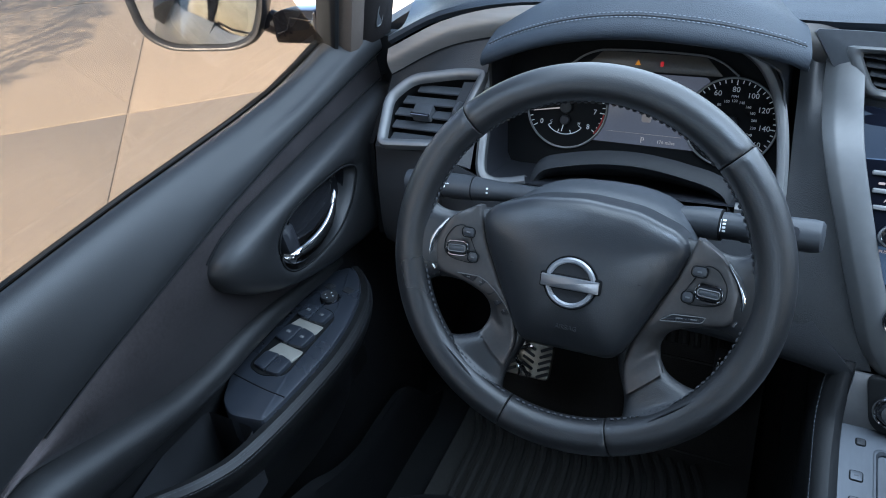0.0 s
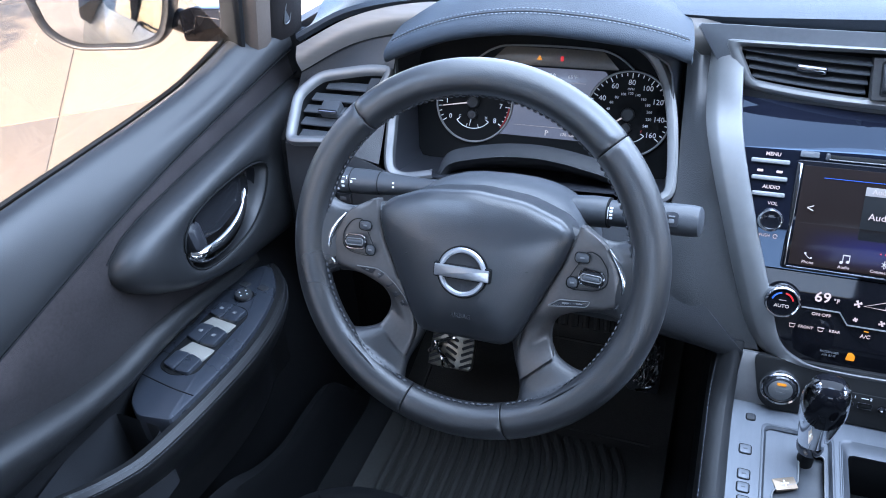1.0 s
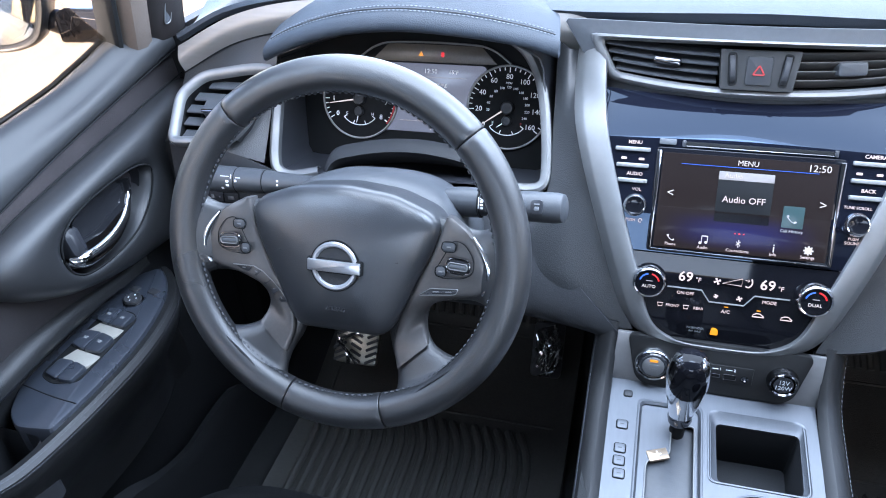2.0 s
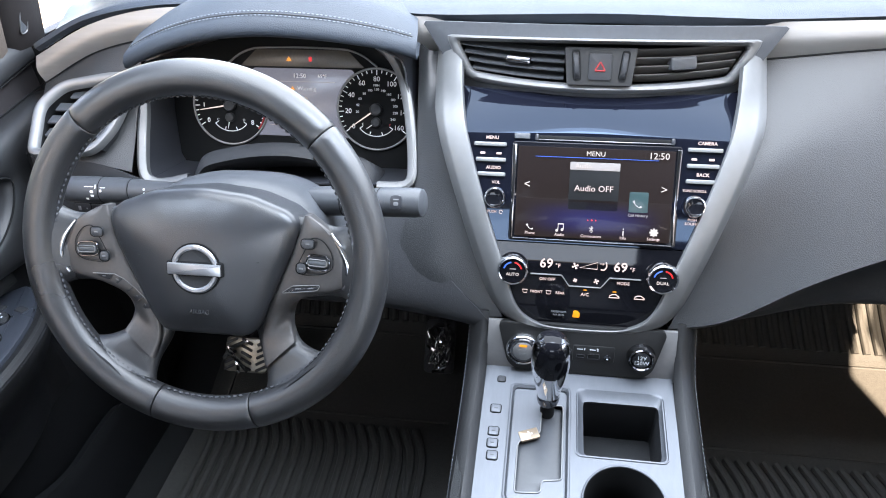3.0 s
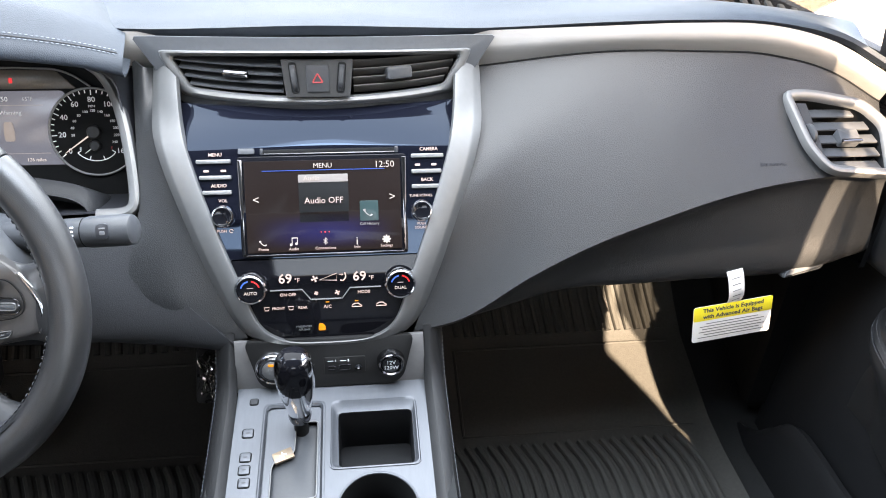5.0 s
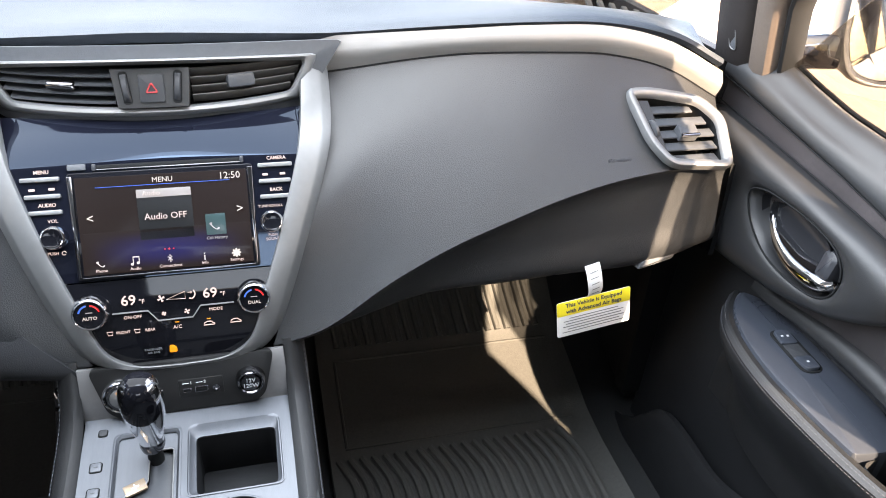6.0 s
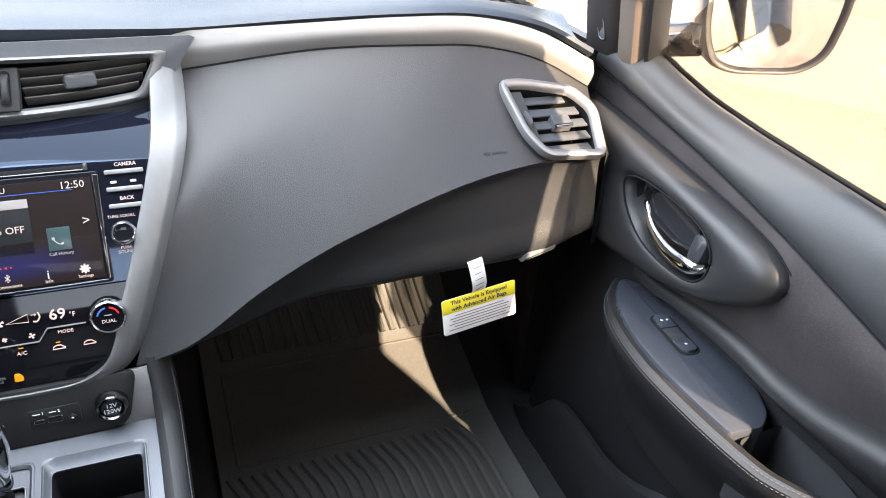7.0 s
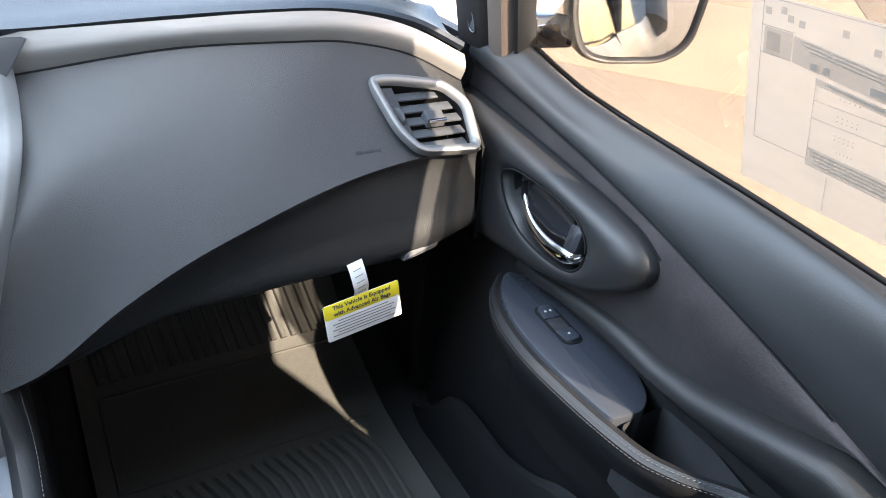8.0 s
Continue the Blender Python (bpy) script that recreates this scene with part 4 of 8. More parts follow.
part("column_arch", Shape().grid(loft([AR2, shifted(AR, (0, 0.004, 0.001)), AR, AR3, AR4], 44, 22)), DARK, cluster, "dark arch above the steering column", face=(-0.4, -0.6, 1.6), thick=0.002)


def dial_place(cx, cy, a, r):
    return CLU @ Matrix.Translation((cx + r * math.cos(radians(a)), cy + r * math.sin(radians(a)), 0.002))


def dial(cx, cy, angles, numbers, needle, small, red):
    g = part("dial", Shape().plate(circle(0.0545, 56), 0.004, 0.001, CLU @ Matrix.Translation((cx, cy, 0.0035))), BLACK, cluster, "black dial")
    here = CLU @ Matrix.Translation((cx, cy, 0.004))
    part("ring", Shape().lathe([(0.0528, -0.002), (0.0528, 0.0012), (0.0546, 0.0016), (0.0556, 0.0004), (0.0556, -0.002), (0.0528, -0.002)], here, 64), SILVER, g, "silver dial ring")
    ticks = Shape()
    n = len(numbers)
    for k in range((n - 1) * 4 + 1):
        a = angles[0] + (angles[1] - angles[0]) * k / ((n - 1) * 4)
        big = k % 4 == 0
        ln = 0.0065 if big else 0.0038
        mm = here @ Matrix.Rotation(radians(a), 4, "Z") @ Matrix.Translation((0.0520 - ln / 2, 0, 0.0006))
        ticks.plate([Vector((-ln / 2, -0.0006, 0)), Vector((ln / 2, -0.0006, 0)), Vector((ln / 2, 0.0006, 0)), Vector((-ln / 2, 0.0006, 0))], 0.0006, 0.0001, mm)
    part("tick_marks", ticks, WHITE_INK, g, "white tick marks")
    for k, w in enumerate(numbers):
        if w:
            a = angles[0] + (angles[1] - angles[0]) * k / (n - 1)
            lettering(w, 0.0094, here @ Matrix.Translation((0.0390 * math.cos(radians(a)), 0.0400 * math.sin(radians(a)), 0.0006)), WHITE_INK, g, lift=0.0003)
    if red:
        arc = [here @ Vector((0.0512 * math.cos(radians(a)), 0.0512 * math.sin(radians(a)), 0.0012)) for a in np.linspace(red[0], red[1], 14)]
        part("red_zone", Shape().tube(arc, 0.0011, 6), RED_INK, g, "red zone of the dial")
    if small:
        for k in range(13):
            a = radians(angles[0] - 8 + (angles[1] - angles[0] + 16) * k / 12)
            if 0 < k:
                lettering(str(20 * k), 0.0046, here @ Matrix.Translation((0.0265 * math.cos(a), 0.0265 * math.sin(a), 0.0006)), WHITE_INK, g, lift=0.0002)
        lettering("MPH", 0.0042, here @ Matrix.Translation((0, 0.0318, 0.0006)), WHITE_INK, g, lift=0.0002)
    # little gauge in the lower part
    arc = [here @ Vector((0.027 * math.cos(radians(a)), -0.014 + 0.022 * math.sin(radians(a)), 0.001)) for a in np.linspace(212, 328, 14)]
    part("small_gauge", Shape().tube(arc, 0.0006, 6), WHITE_INK, g, "small gauge with a white arc")
    for a in (212, 250, 290, 328):
        p0 = here @ Vector((0.027 * math.cos(radians(a)), -0.014 + 0.022 * math.sin(radians(a)), 0.001))
        p1 = here @ Vector((0.022 * math.cos(radians(a)), -0.014 + 0.017 * math.sin(radians(a)), 0.001))
        part("gauge_mark", Shape().tube([p0, p1], 0.0006, 6), WHITE_INK, g)
    lettering("C" if red else "E", 0.0050, here @ Matrix.Translation((-0.019, -0.0205, 0.0006)), WHITE_INK, g, lift=0.0002)
    lettering("H" if red else "F", 0.0050, here @ Matrix.Translation((0.019, -0.0205, 0.0006)), WHITE_INK if red else RED_INK, g, lift=0.0002)
    for (nx, ny, a, ln, w, hub) in ((0, 0, needle, 0.045, 0.0011, 0.0085), (0, -0.017, 258 if red else 215, 0.016, 0.0008, 0.0065)):
        b = here @ Matrix.Translation((nx, ny, 0.004))
        nd = part("needle", Shape().tube([b @ Vector((0.006 * math.cos(radians(a)), 0.006 * math.sin(radians(a)), 0)), b @ Vector((ln * math.cos(radians(a)), ln * math.sin(radians(a)), 0))], [w, w * 0.5], 6), LIT_WHITE if ln > 0.03 else WHITE_INK, g, "white needle")
        part("needle_cap", Shape().lathe([(hub, -0.003), (hub, 0.001), (hub * 0.85, 0.003), (0, 0.0034)], b, 24), DARK, nd, "black needle cap")
    return g


dial(-0.104, 0.0, (213, -36), [str(k) for k in range(9)], 190, False, (-6, -38))
dial(0.104, 0.0, (216, -37), [str(20 * k) for k in range(9)], 215, True, None)
scr = [(-0.070, -0.040, 0), (0.070, -0.040, 0), (0.082, 0.030, 0), (0.070, 0.0515, 0), (-0.070, 0.0515, 0), (-0.082, 0.030, 0)]
info = part("display", Shape().plate(rounded(scr, 0.004), 0.004, 0.0005, CLU @ Matrix.Translation((0, 0, 0.002))), GAUGE_SCREEN, cluster, "grey lit driver display")
top = [(-0.088, 0.0535, 0), (0.088, 0.0535, 0), (0.064, 0.0765, 0), (-0.064, 0.0765, 0)]
lamps = part("lamp_strip", Shape().plate(rounded(top, 0.004), 0.004, 0.0005, CLU @ Matrix.Translation((0, 0, 0.003))), LIT_BAND, cluster, "dark strip of warning lamps")
rim_line = [CLU @ Vector(p) for p in ((-0.105, 0.056, 0.005), (-0.085, 0.070, 0.006), (-0.060, 0.0775, 0.007), (0.060, 0.0775, 0.007), (0.085, 0.070, 0.006), (0.105, 0.056, 0.005))]
part("lamp_strip_rim", Shape().tube(smooth_line(rim_line, 30), 0.0014, 8), SILVER, lamps, "thin silver rim")
tri = CLU @ Matrix.Translation((-0.018, 0.064, 0.0042))
part("warning_lamp", Shape().plate([Vector((-0.0036, -0.003, 0)), Vector((0.0036, -0.003, 0)), Vector((0, 0.0034, 0))], 0.001, 0.0002, tri), LIT_AMBER, lamps, "amber warning triangle")
part("warning_lamp", Shape().plate(rect(0.0042, 0.0066, 0.0018), 0.001, 0.0002, CLU @ Matrix.Translation((0.012, 0.064, 0.0042))), LIT_RED, lamps, "red seat belt lamp")
cm = CLU @ Matrix.Translation((0, 0, 0.0024))
lettering("12:50", 0.0085, cm @ Matrix.Translation((-0.004, 0.0415, 0)), WHITE_INK, info, lift=0.0002)
lettering("65°F", 0.0068, cm @ Matrix.Translation((0.028, 0.0415, 0)), WHITE_INK, info, lift=0.0002)
lettering("Warning", 0.0075, cm @ Matrix.Translation((0.006, 0.025, 0)), WHITE_INK, info, lift=0.0002)
part("warning_mark", Shape().plate([Vector((-0.003, -0.0025, 0)), Vector((0.003, -0.0025, 0)), Vector((0, 0.003, 0))], 0.0006, 0.0001, cm @ Matrix.Translation((-0.014, 0.025, 0.0006))), LIT_AMBER, info)
part("car_picture", Shape().plate(rounded([(-0.006, -0.012, 0), (0.006, -0.012, 0), (0.0065, 0.0, 0), (0.005, 0.012, 0), (-0.005, 0.012, 0), (-0.0065, 0.0, 0)], 0.003), 0.0006, 0.0002, cm @ Matrix.Translation((0.002, 0.002, 0.0006))), LIT_GREY, info, "small pale car symbol")
part("display_line", Shape().box((-0.046, 0.0338, 0), (0.046, 0.0344, 0.0005), cm), LIT_GREY, info)
part("display_line", Shape().box((-0.048, -0.0255, 0), (0.048, -0.0249, 0.0005), cm), LIT_GREY, info)
lettering("P", 0.0105, cm @ Matrix.Translation((0.0, -0.0335, 0)), LIT_WHITE, info, lift=0.0002)
lettering("176 miles", 0.0060, cm @ Matrix.Translation((0.030, -0.0335, 0)), LIT_WHITE, info, lift=0.0002)


# ---- centre air vent above the stack ----
cv = thing("centre_air_vent", (0, 0.02, 1.16), "wide centre air vent with silver surround and hazard switch", "air vent")


def bow(x, z):
    """The vent's face swells towards the seats in the middle."""
    return Vector((x, 0.045 * (x / 0.182)**2, z))


def bow_line(top, low, r, n):
    half = [bow(x, z) for x, z in top] + [bow(x, z) for x, z in reversed(low)]
    return ring_line(rounded(half, r, 4), n)


fr_out = bow_line([(x, 1.198 - 0.012 * (x / 0.182)**2) for x in np.linspace(-0.183, 0.183, 13)], [(x, 1.134 - 0.002 * (x / 0.16)**2 + 0.004 * (x / 0.16)**4) for x in np.linspace(-0.159, 0.159, 13)], 0.007, 140)
fr_in = bow_line([(x, 1.1925 - 0.0115 * (x / 0.167)**2) for x in np.linspace(-0.167, 0.167, 13)], [(x, 1.1445 + 0.0025 * (x / 0.148)**2) for x in np.linspace(-0.148, 0.148, 13)], 0.006, 140)
sh_out = bow_line([(x, 1.2135 - 0.0155 * (x / 0.215)**2 + (0.0 if abs(x) < 0.2 else -0.001)) for x in np.linspace(-0.216, 0.216, 13)], [(x, 1.124 + 0.002 * (x / 0.164)**2) for x in np.linspace(-0.164, 0.164, 13)], 0.004, 140)
axis = Vector((0, -1, 0.35)).normalized()
part("shroud", Shape().band(sh_out, fr_out, [(0, -0.030), (0, -0.008), (0.04, -0.003), (0.5, -0.002), (1.0, -0.001), (1.05, -0.010)], axis), GREY, cv, "dark grey shroud")
part("surround", Shape().band(fr_out, fr_in, [(0, -0.008), (0.0, 0.002), (0.15, 0.0052), (0.45, 0.0062), (0.8, 0.0040), (1.0, 0.0), (1.03, -0.008)], axis), SILVER, cv, "satin silver surround")
deep = [p - axis * 0.05 for p in fr_in]
part("well", Shape().grid([[p - axis * 0.002 for p in fr_in], [p - axis * 0.026 for p in fr_in], deep], loop_v=True).cap(deep), BLACK, cv)
for s in (-1, 1):
    for k in range(4):
        z = 1.1525 + 0.0100 * k
        x0, x1 = 0.040, 0.149 + 0.0052 * k
        zs = lambda x: z + 0.0012 * (x / 0.14)**2 - 0.0008 * k * (x / 0.15)**2
        pitch = radians(6 if s < 0 else -46)
        wid = 0.016
        rows = []
        for x in np.linspace(x0, x1, 8):
            c = bow(s * x, zs(x)) - axis * 0.012
            t = Vector((0, math.cos(pitch), math.sin(pitch)))
            u = Vector((0, -math.sin(pitch), math.cos(pitch)))
            rows.append([c + t * a + u * b for a, b in ((-wid / 2, 0.0006), (-wid / 2 + 0.002, 0.0014), (wid / 2, 0.0010), (wid / 2, -0.0010), (-wid / 2 + 0.002, -0.0014), (-wid / 2, -0.0006))])
        # the tilted right-hand slats take a paler plastic for the light on them
        part("slat", Shape().grid(rows, loop_v=True).cap(rows[0]).cap(rows[-1]), STALK if s < 0 else SLAT_IN_LIGHT, cv)
    m = plane_at(bow(s * 0.094, 1.168) - axis * 0.001, (1, s * 0.26, 0), (0, 0.35, 1))
    t = part("slider_tab", Shape().plate(rect(0.031, 0.0085 if s < 0 else 0.0150, 0.004), 0.012, 0.003, m), SMOKE if s < 0 else STALK, cv, "vent slider tab")
m = plane_at((0, -0.002, 1.1675), (1, 0, 0), (0, 0.35, 1))
mod = part("switch_plate", Shape().plate(rounded([(-0.036, -0.0215, 0), (0.036, -0.0215, 0), (0.0405, 0.0205, 0), (-0.0405, 0.0205, 0)], 0.002), 0.016, 0.001, m), VENT_PLATE, cv, "dark grey switch plate")
part("hazard_switch", Shape().plate(rect(0.026, 0.030, 0.003), 0.004, 0.0012, m @ Matrix.Translation((0, -0.001, 0.0022))), DARK, mod, "black hazard switch")
tr = [m @ Matrix.Translation((0, -0.001, 0.0026)) @ Vector(p) for p in ((-0.0058, -0.0042, 0), (0.0058, -0.0042, 0), (0, 0.0056, 0))]
part("hazard_triangle", Shape().tube([p for i in range(3) for p in (tr[i].lerp(tr[(i + 1) % 3], 0.04), tr[i].lerp(tr[(i + 1) % 3], 0.96))], 0.0008, 6, loop=True), RED_INK, mod, "red warning triangle")
for s in (-1, 1):
    wm = m @ Matrix.Translation((s * 0.0265, 0, -0.004)) @ Matrix.Rotation(radians(s * -6), 4, "Z")
    part("wheel_recess", Shape().plate(rect(0.0094, 0.0350, 0.004, 5), 0.001, 0.0002, wm @ Matrix.Translation((0, 0, 0.0044))), BLACK, mod)
    rows = []
    for k in range(61):
        a = math.pi * k / 60
        r = 0.0160 + (0.0004 if k % 2 else 0.0)
        rows.append([wm @ Vector((x, r * math.cos(a), (0.0105 - d) * math.sin(a))) for x, d in ((-0.0032, 0.005), (-0.0030, 0.001), (-0.002, 0.0), (0.002, 0.0), (0.0030, 0.001), (0.0032, 0.005))])
    part("thumb_wheel", Shape().grid(rows), DARK, mod, "ribbed thumb wheel", thick=0.001, face=CABIN)

# ---- centre stack: gloss black fascia, touch screen, climate panel ----
PROF_Z = (0.86, 0.885, 0.91, 0.965, 1.03, 1.09, 1.098, 1.101, 1.105, 1.109, 1.113, 1.117, 1.121, 1.125, 1.130)
PROF_Y = (-0.1215, -0.120, -0.118, -0.105, -0.078, -0.043, -0.0395, -0.0372, -0.0335, -0.0290, -0.0238, -0.0180, -0.0116, -0.0046, 0.0046)
stack = thing("centre_stack", (0, -0.05, 0.88), "gloss black centre stack with touch screen and climate controls", "centre stack")


def prof(z):
    return float(np.interp(z, PROF_Z, PROF_Y))


def on_stack(x, z, lift=0.0):
    d = 0.012
    up = Vector((0, prof(z + d) - prof(z - d), 2 * d)).normalized()
    m = plane_at((x, prof(z), z), (1, 0, 0), up)
    return m @ Matrix.Translation((0, 0, lift))


HALF_Z = (0.884, 0.889, 0.917, 0.967, 1.04, 1.113, 1.131, 1.142)
HALF_X = (0.040, 0.060, 0.086, 0.103, 0.130, 0.155, 0.160, 0.161)


def fascia_rows(z0, z1, n):
    rows = []
    for z in np.linspace(z0, z1, n):
        w = float(np.interp(z, HALF_Z, HALF_X)) + 0.004
        rows.append([(x, prof(z) + 0.020 * (x / 0.16)**2 * max(0.0, min(1.0, (z - 1.098) / 0.025)), z) for x in np.linspace(-w, w, 25)])
    return rows


upper = part("fascia", Shape().grid(fascia_rows(0.9872, 1.130, 60)), FASCIA, stack, "gloss black fascia with its reflections tinted sky blue", face=CABIN, thick=0.004)
lower = part("climate_panel", Shape().grid(fascia_rows(0.876, 0.9858, 28)), GLOSS, stack, "gloss black climate panel", face=CABIN, thick=0.004)
# silver frame that runs down both sides and under the stack
ST_OUT = [(0.196, 0.085, 1.172), (0.195, 0.040, 1.135), (0.186, -0.022, 1.098), (0.154, -0.072, 1.013), (0.123, -0.101, 0.933), (0.108, -0.110, 0.903), (0.088, -0.114, 0.883), (0.055, -0.115, 0.873), (0.0, -0.115, 0.8685)]
ST_IN = [(0.160, 0.022, 1.162), (0.156, -0.010, 1.133), (0.148, -0.041, 1.100), (0.121, -0.083, 1.022), (0.097, -0.110, 0.958), (0.083, -0.121, 0.917), (0.070, -0.124, 0.899), (0.045, -0.1245, 0.8865), (0.0, -0.125, 0.884)]
so, si = smooth_line(ST_OUT, 60), smooth_line(ST_IN, 60)
so, si = so + mirrored(so[-2::-1]), si + mirrored(si[-2::-1])
rows = []
for a, b in zip(so, si):
    w = (b - a)
    out = Vector((0, -0.90, 0.42))
    rows.append([a - out * 0.012, a, a.lerp(b, 0.03) + out * 0.0012, a.lerp(b, 0.25) + out * 0.0062, a.lerp(b, 0.30) + out * 0.0070, a.lerp(b, 0.36) + out * 0.0072, a.lerp(b, 0.62) + out * 0.0062, a.lerp(b, 0.92) + out * 0.0046, b + out * 0.0030, b + out * 0.0008 + w * 0.02, b - out * 0.010 + w * 0.03])
part("silver_frame", Shape().grid(rows), SILVER, stack, "satin silver frame", face=CABIN)

# disc slot
sl = on_stack(0, 1.0955, 0.001)
part("disc_slot", Shape().plate(rect(0.150, 0.0042, 0.002), 0.002, 0.0004, sl @ Matrix.Translation((0.01, 0, 0))), BLACK, upper, "disc slot")
part("slot_lip", Shape().plate(rect(0.150, 0.0012, 0.0005), 0.002, 0.0004, sl @ Matrix.Translation((0.01, -0.0030, 0.0006))), SMOKE, upper)
for x in (-0.066, 0.086):
    part("slot_grip", Shape().plate(rect(0.0042, 0.0075, 0.0015), 0.003, 0.0008, sl @ Matrix.Translation((x, -0.0004, 0.0015))), SMOOTH_DARK, upper)
part("eject_switch", Shape().plate(rect(0.018, 0.0065, 0.0015), 0.003, 0.0008, sl @ Matrix.Translation((-0.083, 0.0005, 0.0015))), GREY, upper, "grey eject switch")

# touch screen
up = Vector((0, prof(1.090) - prof(0.992), 0.098)).normalized()
SC = plane_at((0.0015, (prof(1.090) + prof(0.992)) / 2 - 0.0035, 1.041), (1, 0, 0), up)
bez = part("screen", Shape().plate(rect(0.190, 0.115, 0.004), 0.012, 0.001, SC), GLOSS, stack, "touch screen showing an audio menu")
act = part("display", Shape().plate(rect(0.176, 0.104, 0.001, 2), 0.001, 0.0002, SC @ Matrix.Translation((0, 0.0, 0.0008))), DISPLAY, bez, "dark lit display")
L1 = SC @ Matrix.Translation((0, 0, 0.0012))
for s in (-1, 1):
    part("screen_edge", Shape().plate(rounded([(s * 0.0905, -0.054, 0), (s * 0.0925, -0.054, 0), (s * 0.0950, 0.054, 0), (s * 0.0895, 0.054, 0)], 0.0005, 2), 0.003, 0.0006, L1), SMOKE, bez, "bright screen edge")
part("screen_foot", Shape().plate(rect(0.180, 0.0016, 0.0006), 0.003, 0.0005, L1 @ Matrix.Translation((0, -0.0550, 0))), SMOKE, bez)
part("blue_glow", Shape().plate(rect(0.174, 0.044, 0.001, 2), 0.0004, 0.0001, L1 @ Matrix.Translation((0, -0.0290, 0.0))), BLUE_GLOW, bez, "dim blue glow above the menu bar")
part("title_line", Shape().box((-0.068, 0.0405, 0), (0.070, 0.0411, 0.0003), L1), LIT_BLUE, bez)
part("tile", Shape().plate(rect(0.056, 0.048, 0.001, 2), 0.0003, 0.0001, L1 @ Matrix.Translation((0.0, 0.0055, 0))), BLACK, bez, "dark menu tile")
part("tile_title", Shape().plate(rect(0.056, 0.0088, 0.0005, 2), 0.0004, 0.0001, L1 @ Matrix.Translation((0.0, 0.0315, 0.0003))), LIT_GREY, bez, "grey tile title")
part("call_tile", Shape().plate(rect(0.021, 0.023, 0.001, 2), 0.0004, 0.0001, L1 @ Matrix.Translation((0.051, -0.0070, 0.0003))), LIT_TEAL, bez, "teal call tile")
L2 = L1 @ Matrix.Translation((0, 0, 0.0008))
for w, sz, x, y, mt in (("MENU", 0.0078, 0, 0.0455, LIT_WHITE), ("12:50", 0.0105, 0.070, 0.0455, LIT_WHITE), ("Audio", 0.0075, -0.013, 0.0315, LIT_WHITE),
                        ("Audio OFF", 0.0098, 0.0, 0.0060, LIT_PINK), ("Call History", 0.0046, 0.051, -0.0220, LIT_GREY), ("<", 0.013, -0.076, 0.0080, LIT_WHITE), (">", 0.013, 0.078, 0.0080, LIT_WHITE),
                        ("Phone", 0.0046, -0.070, -0.0480, LIT_PINK), ("Audio", 0.0046, -0.036, -0.0485, LIT_PINK), ("Connections", 0.0046, 0.0, -0.0485, LIT_PINK),
                        ("Info", 0.0046, 0.036, -0.0485, LIT_PINK), ("Settings", 0.0046, 0.070, -0.0480, LIT_PINK), ("i", 0.013, 0.036, -0.0420, LIT_WHITE)):
    lettering(w, sz, L2 @ Matrix.Translation((x, y, 0)), mt, bez, lift=0.0002)


def handset(at, r, mat, parent):
    q = [at @ Vector((r * x, r * y, 0.0004)) for x, y in ((-0.9, 0.55), (-0.75, 0.05), (-0.25, -0.55), (0.35, -0.9), (0.85, -0.65))]
    return part("phone_symbol", Shape().tube(smooth_line(q, 14), [r * 0.30 if k in (0, 1, 2, 11, 12, 13) else r * 0.13 for k in range(14)], 6, flat=0.3), mat, parent)


handset(L2 @ Matrix.Translation((-0.070, -0.0400, 0)), 0.0040, LIT_WHITE, bez)
handset(L2 @ Matrix.Translation((0.050, -0.0080, 0)), 0.0052, LIT_GREY, bez)
note = Shape()
for x, y in ((-0.003, -0.003), (0.003, -0.002)):
    note.plate(circle(0.0016, 10), 0.0003, 0.0001, L2 @ Matrix.Translation((-0.036 + x, -0.0405 + y, 0.0004)))
    note.box((-0.036 + x + 0.0009, -0.0405 + y, 0), (-0.036 + x + 0.0016, -0.0355, 0.0004), L2)
note.box((-0.0381, -0.0364, 0), (-0.0314, -0.0352, 0.0004), L2)
part("note_symbol", note, LIT_WHITE, bez)
gear = Shape().lathe([(0.0020, 0.0003), (0.0020, 0.0006), (0.0036, 0.0006), (0.0036, 0.0003)], L2 @ Matrix.Translation((0.070, -0.0405, 0)), 20)
for k in range(8):
    gear.box((0.0034, -0.0008, 0.0002), (0.0050, 0.0008, 0.0006), L2 @ Matrix.Translation((0.070, -0.0405, 0)) @ Matrix.Rotation(k * math.pi / 4, 4, "Z"))
part("gear_symbol", gear, LIT_WHITE, bez)
part("link_symbol", Shape().tube([L2 @ Vector(p) for p in ((-0.0022, -0.0385, 0.0003), (0.0022, -0.0425, 0.0003), (0, -0.0445, 0.0003), (0, -0.0365, 0.0003), (0.0022, -0.0385, 0.0003), (-0.0022, -0.0425, 0.0003))], 0.0004, 5), LIT_WHITE, bez)
for k in range(3):
    part("page_dot", Shape().plate(circle(0.0011 if k == 1 else 0.0008, 10), 0.0003, 0.0001, L2 @ Matrix.Translation((0.0045 * (k - 1), -0.0300, 0))), LIT_RED, bez)

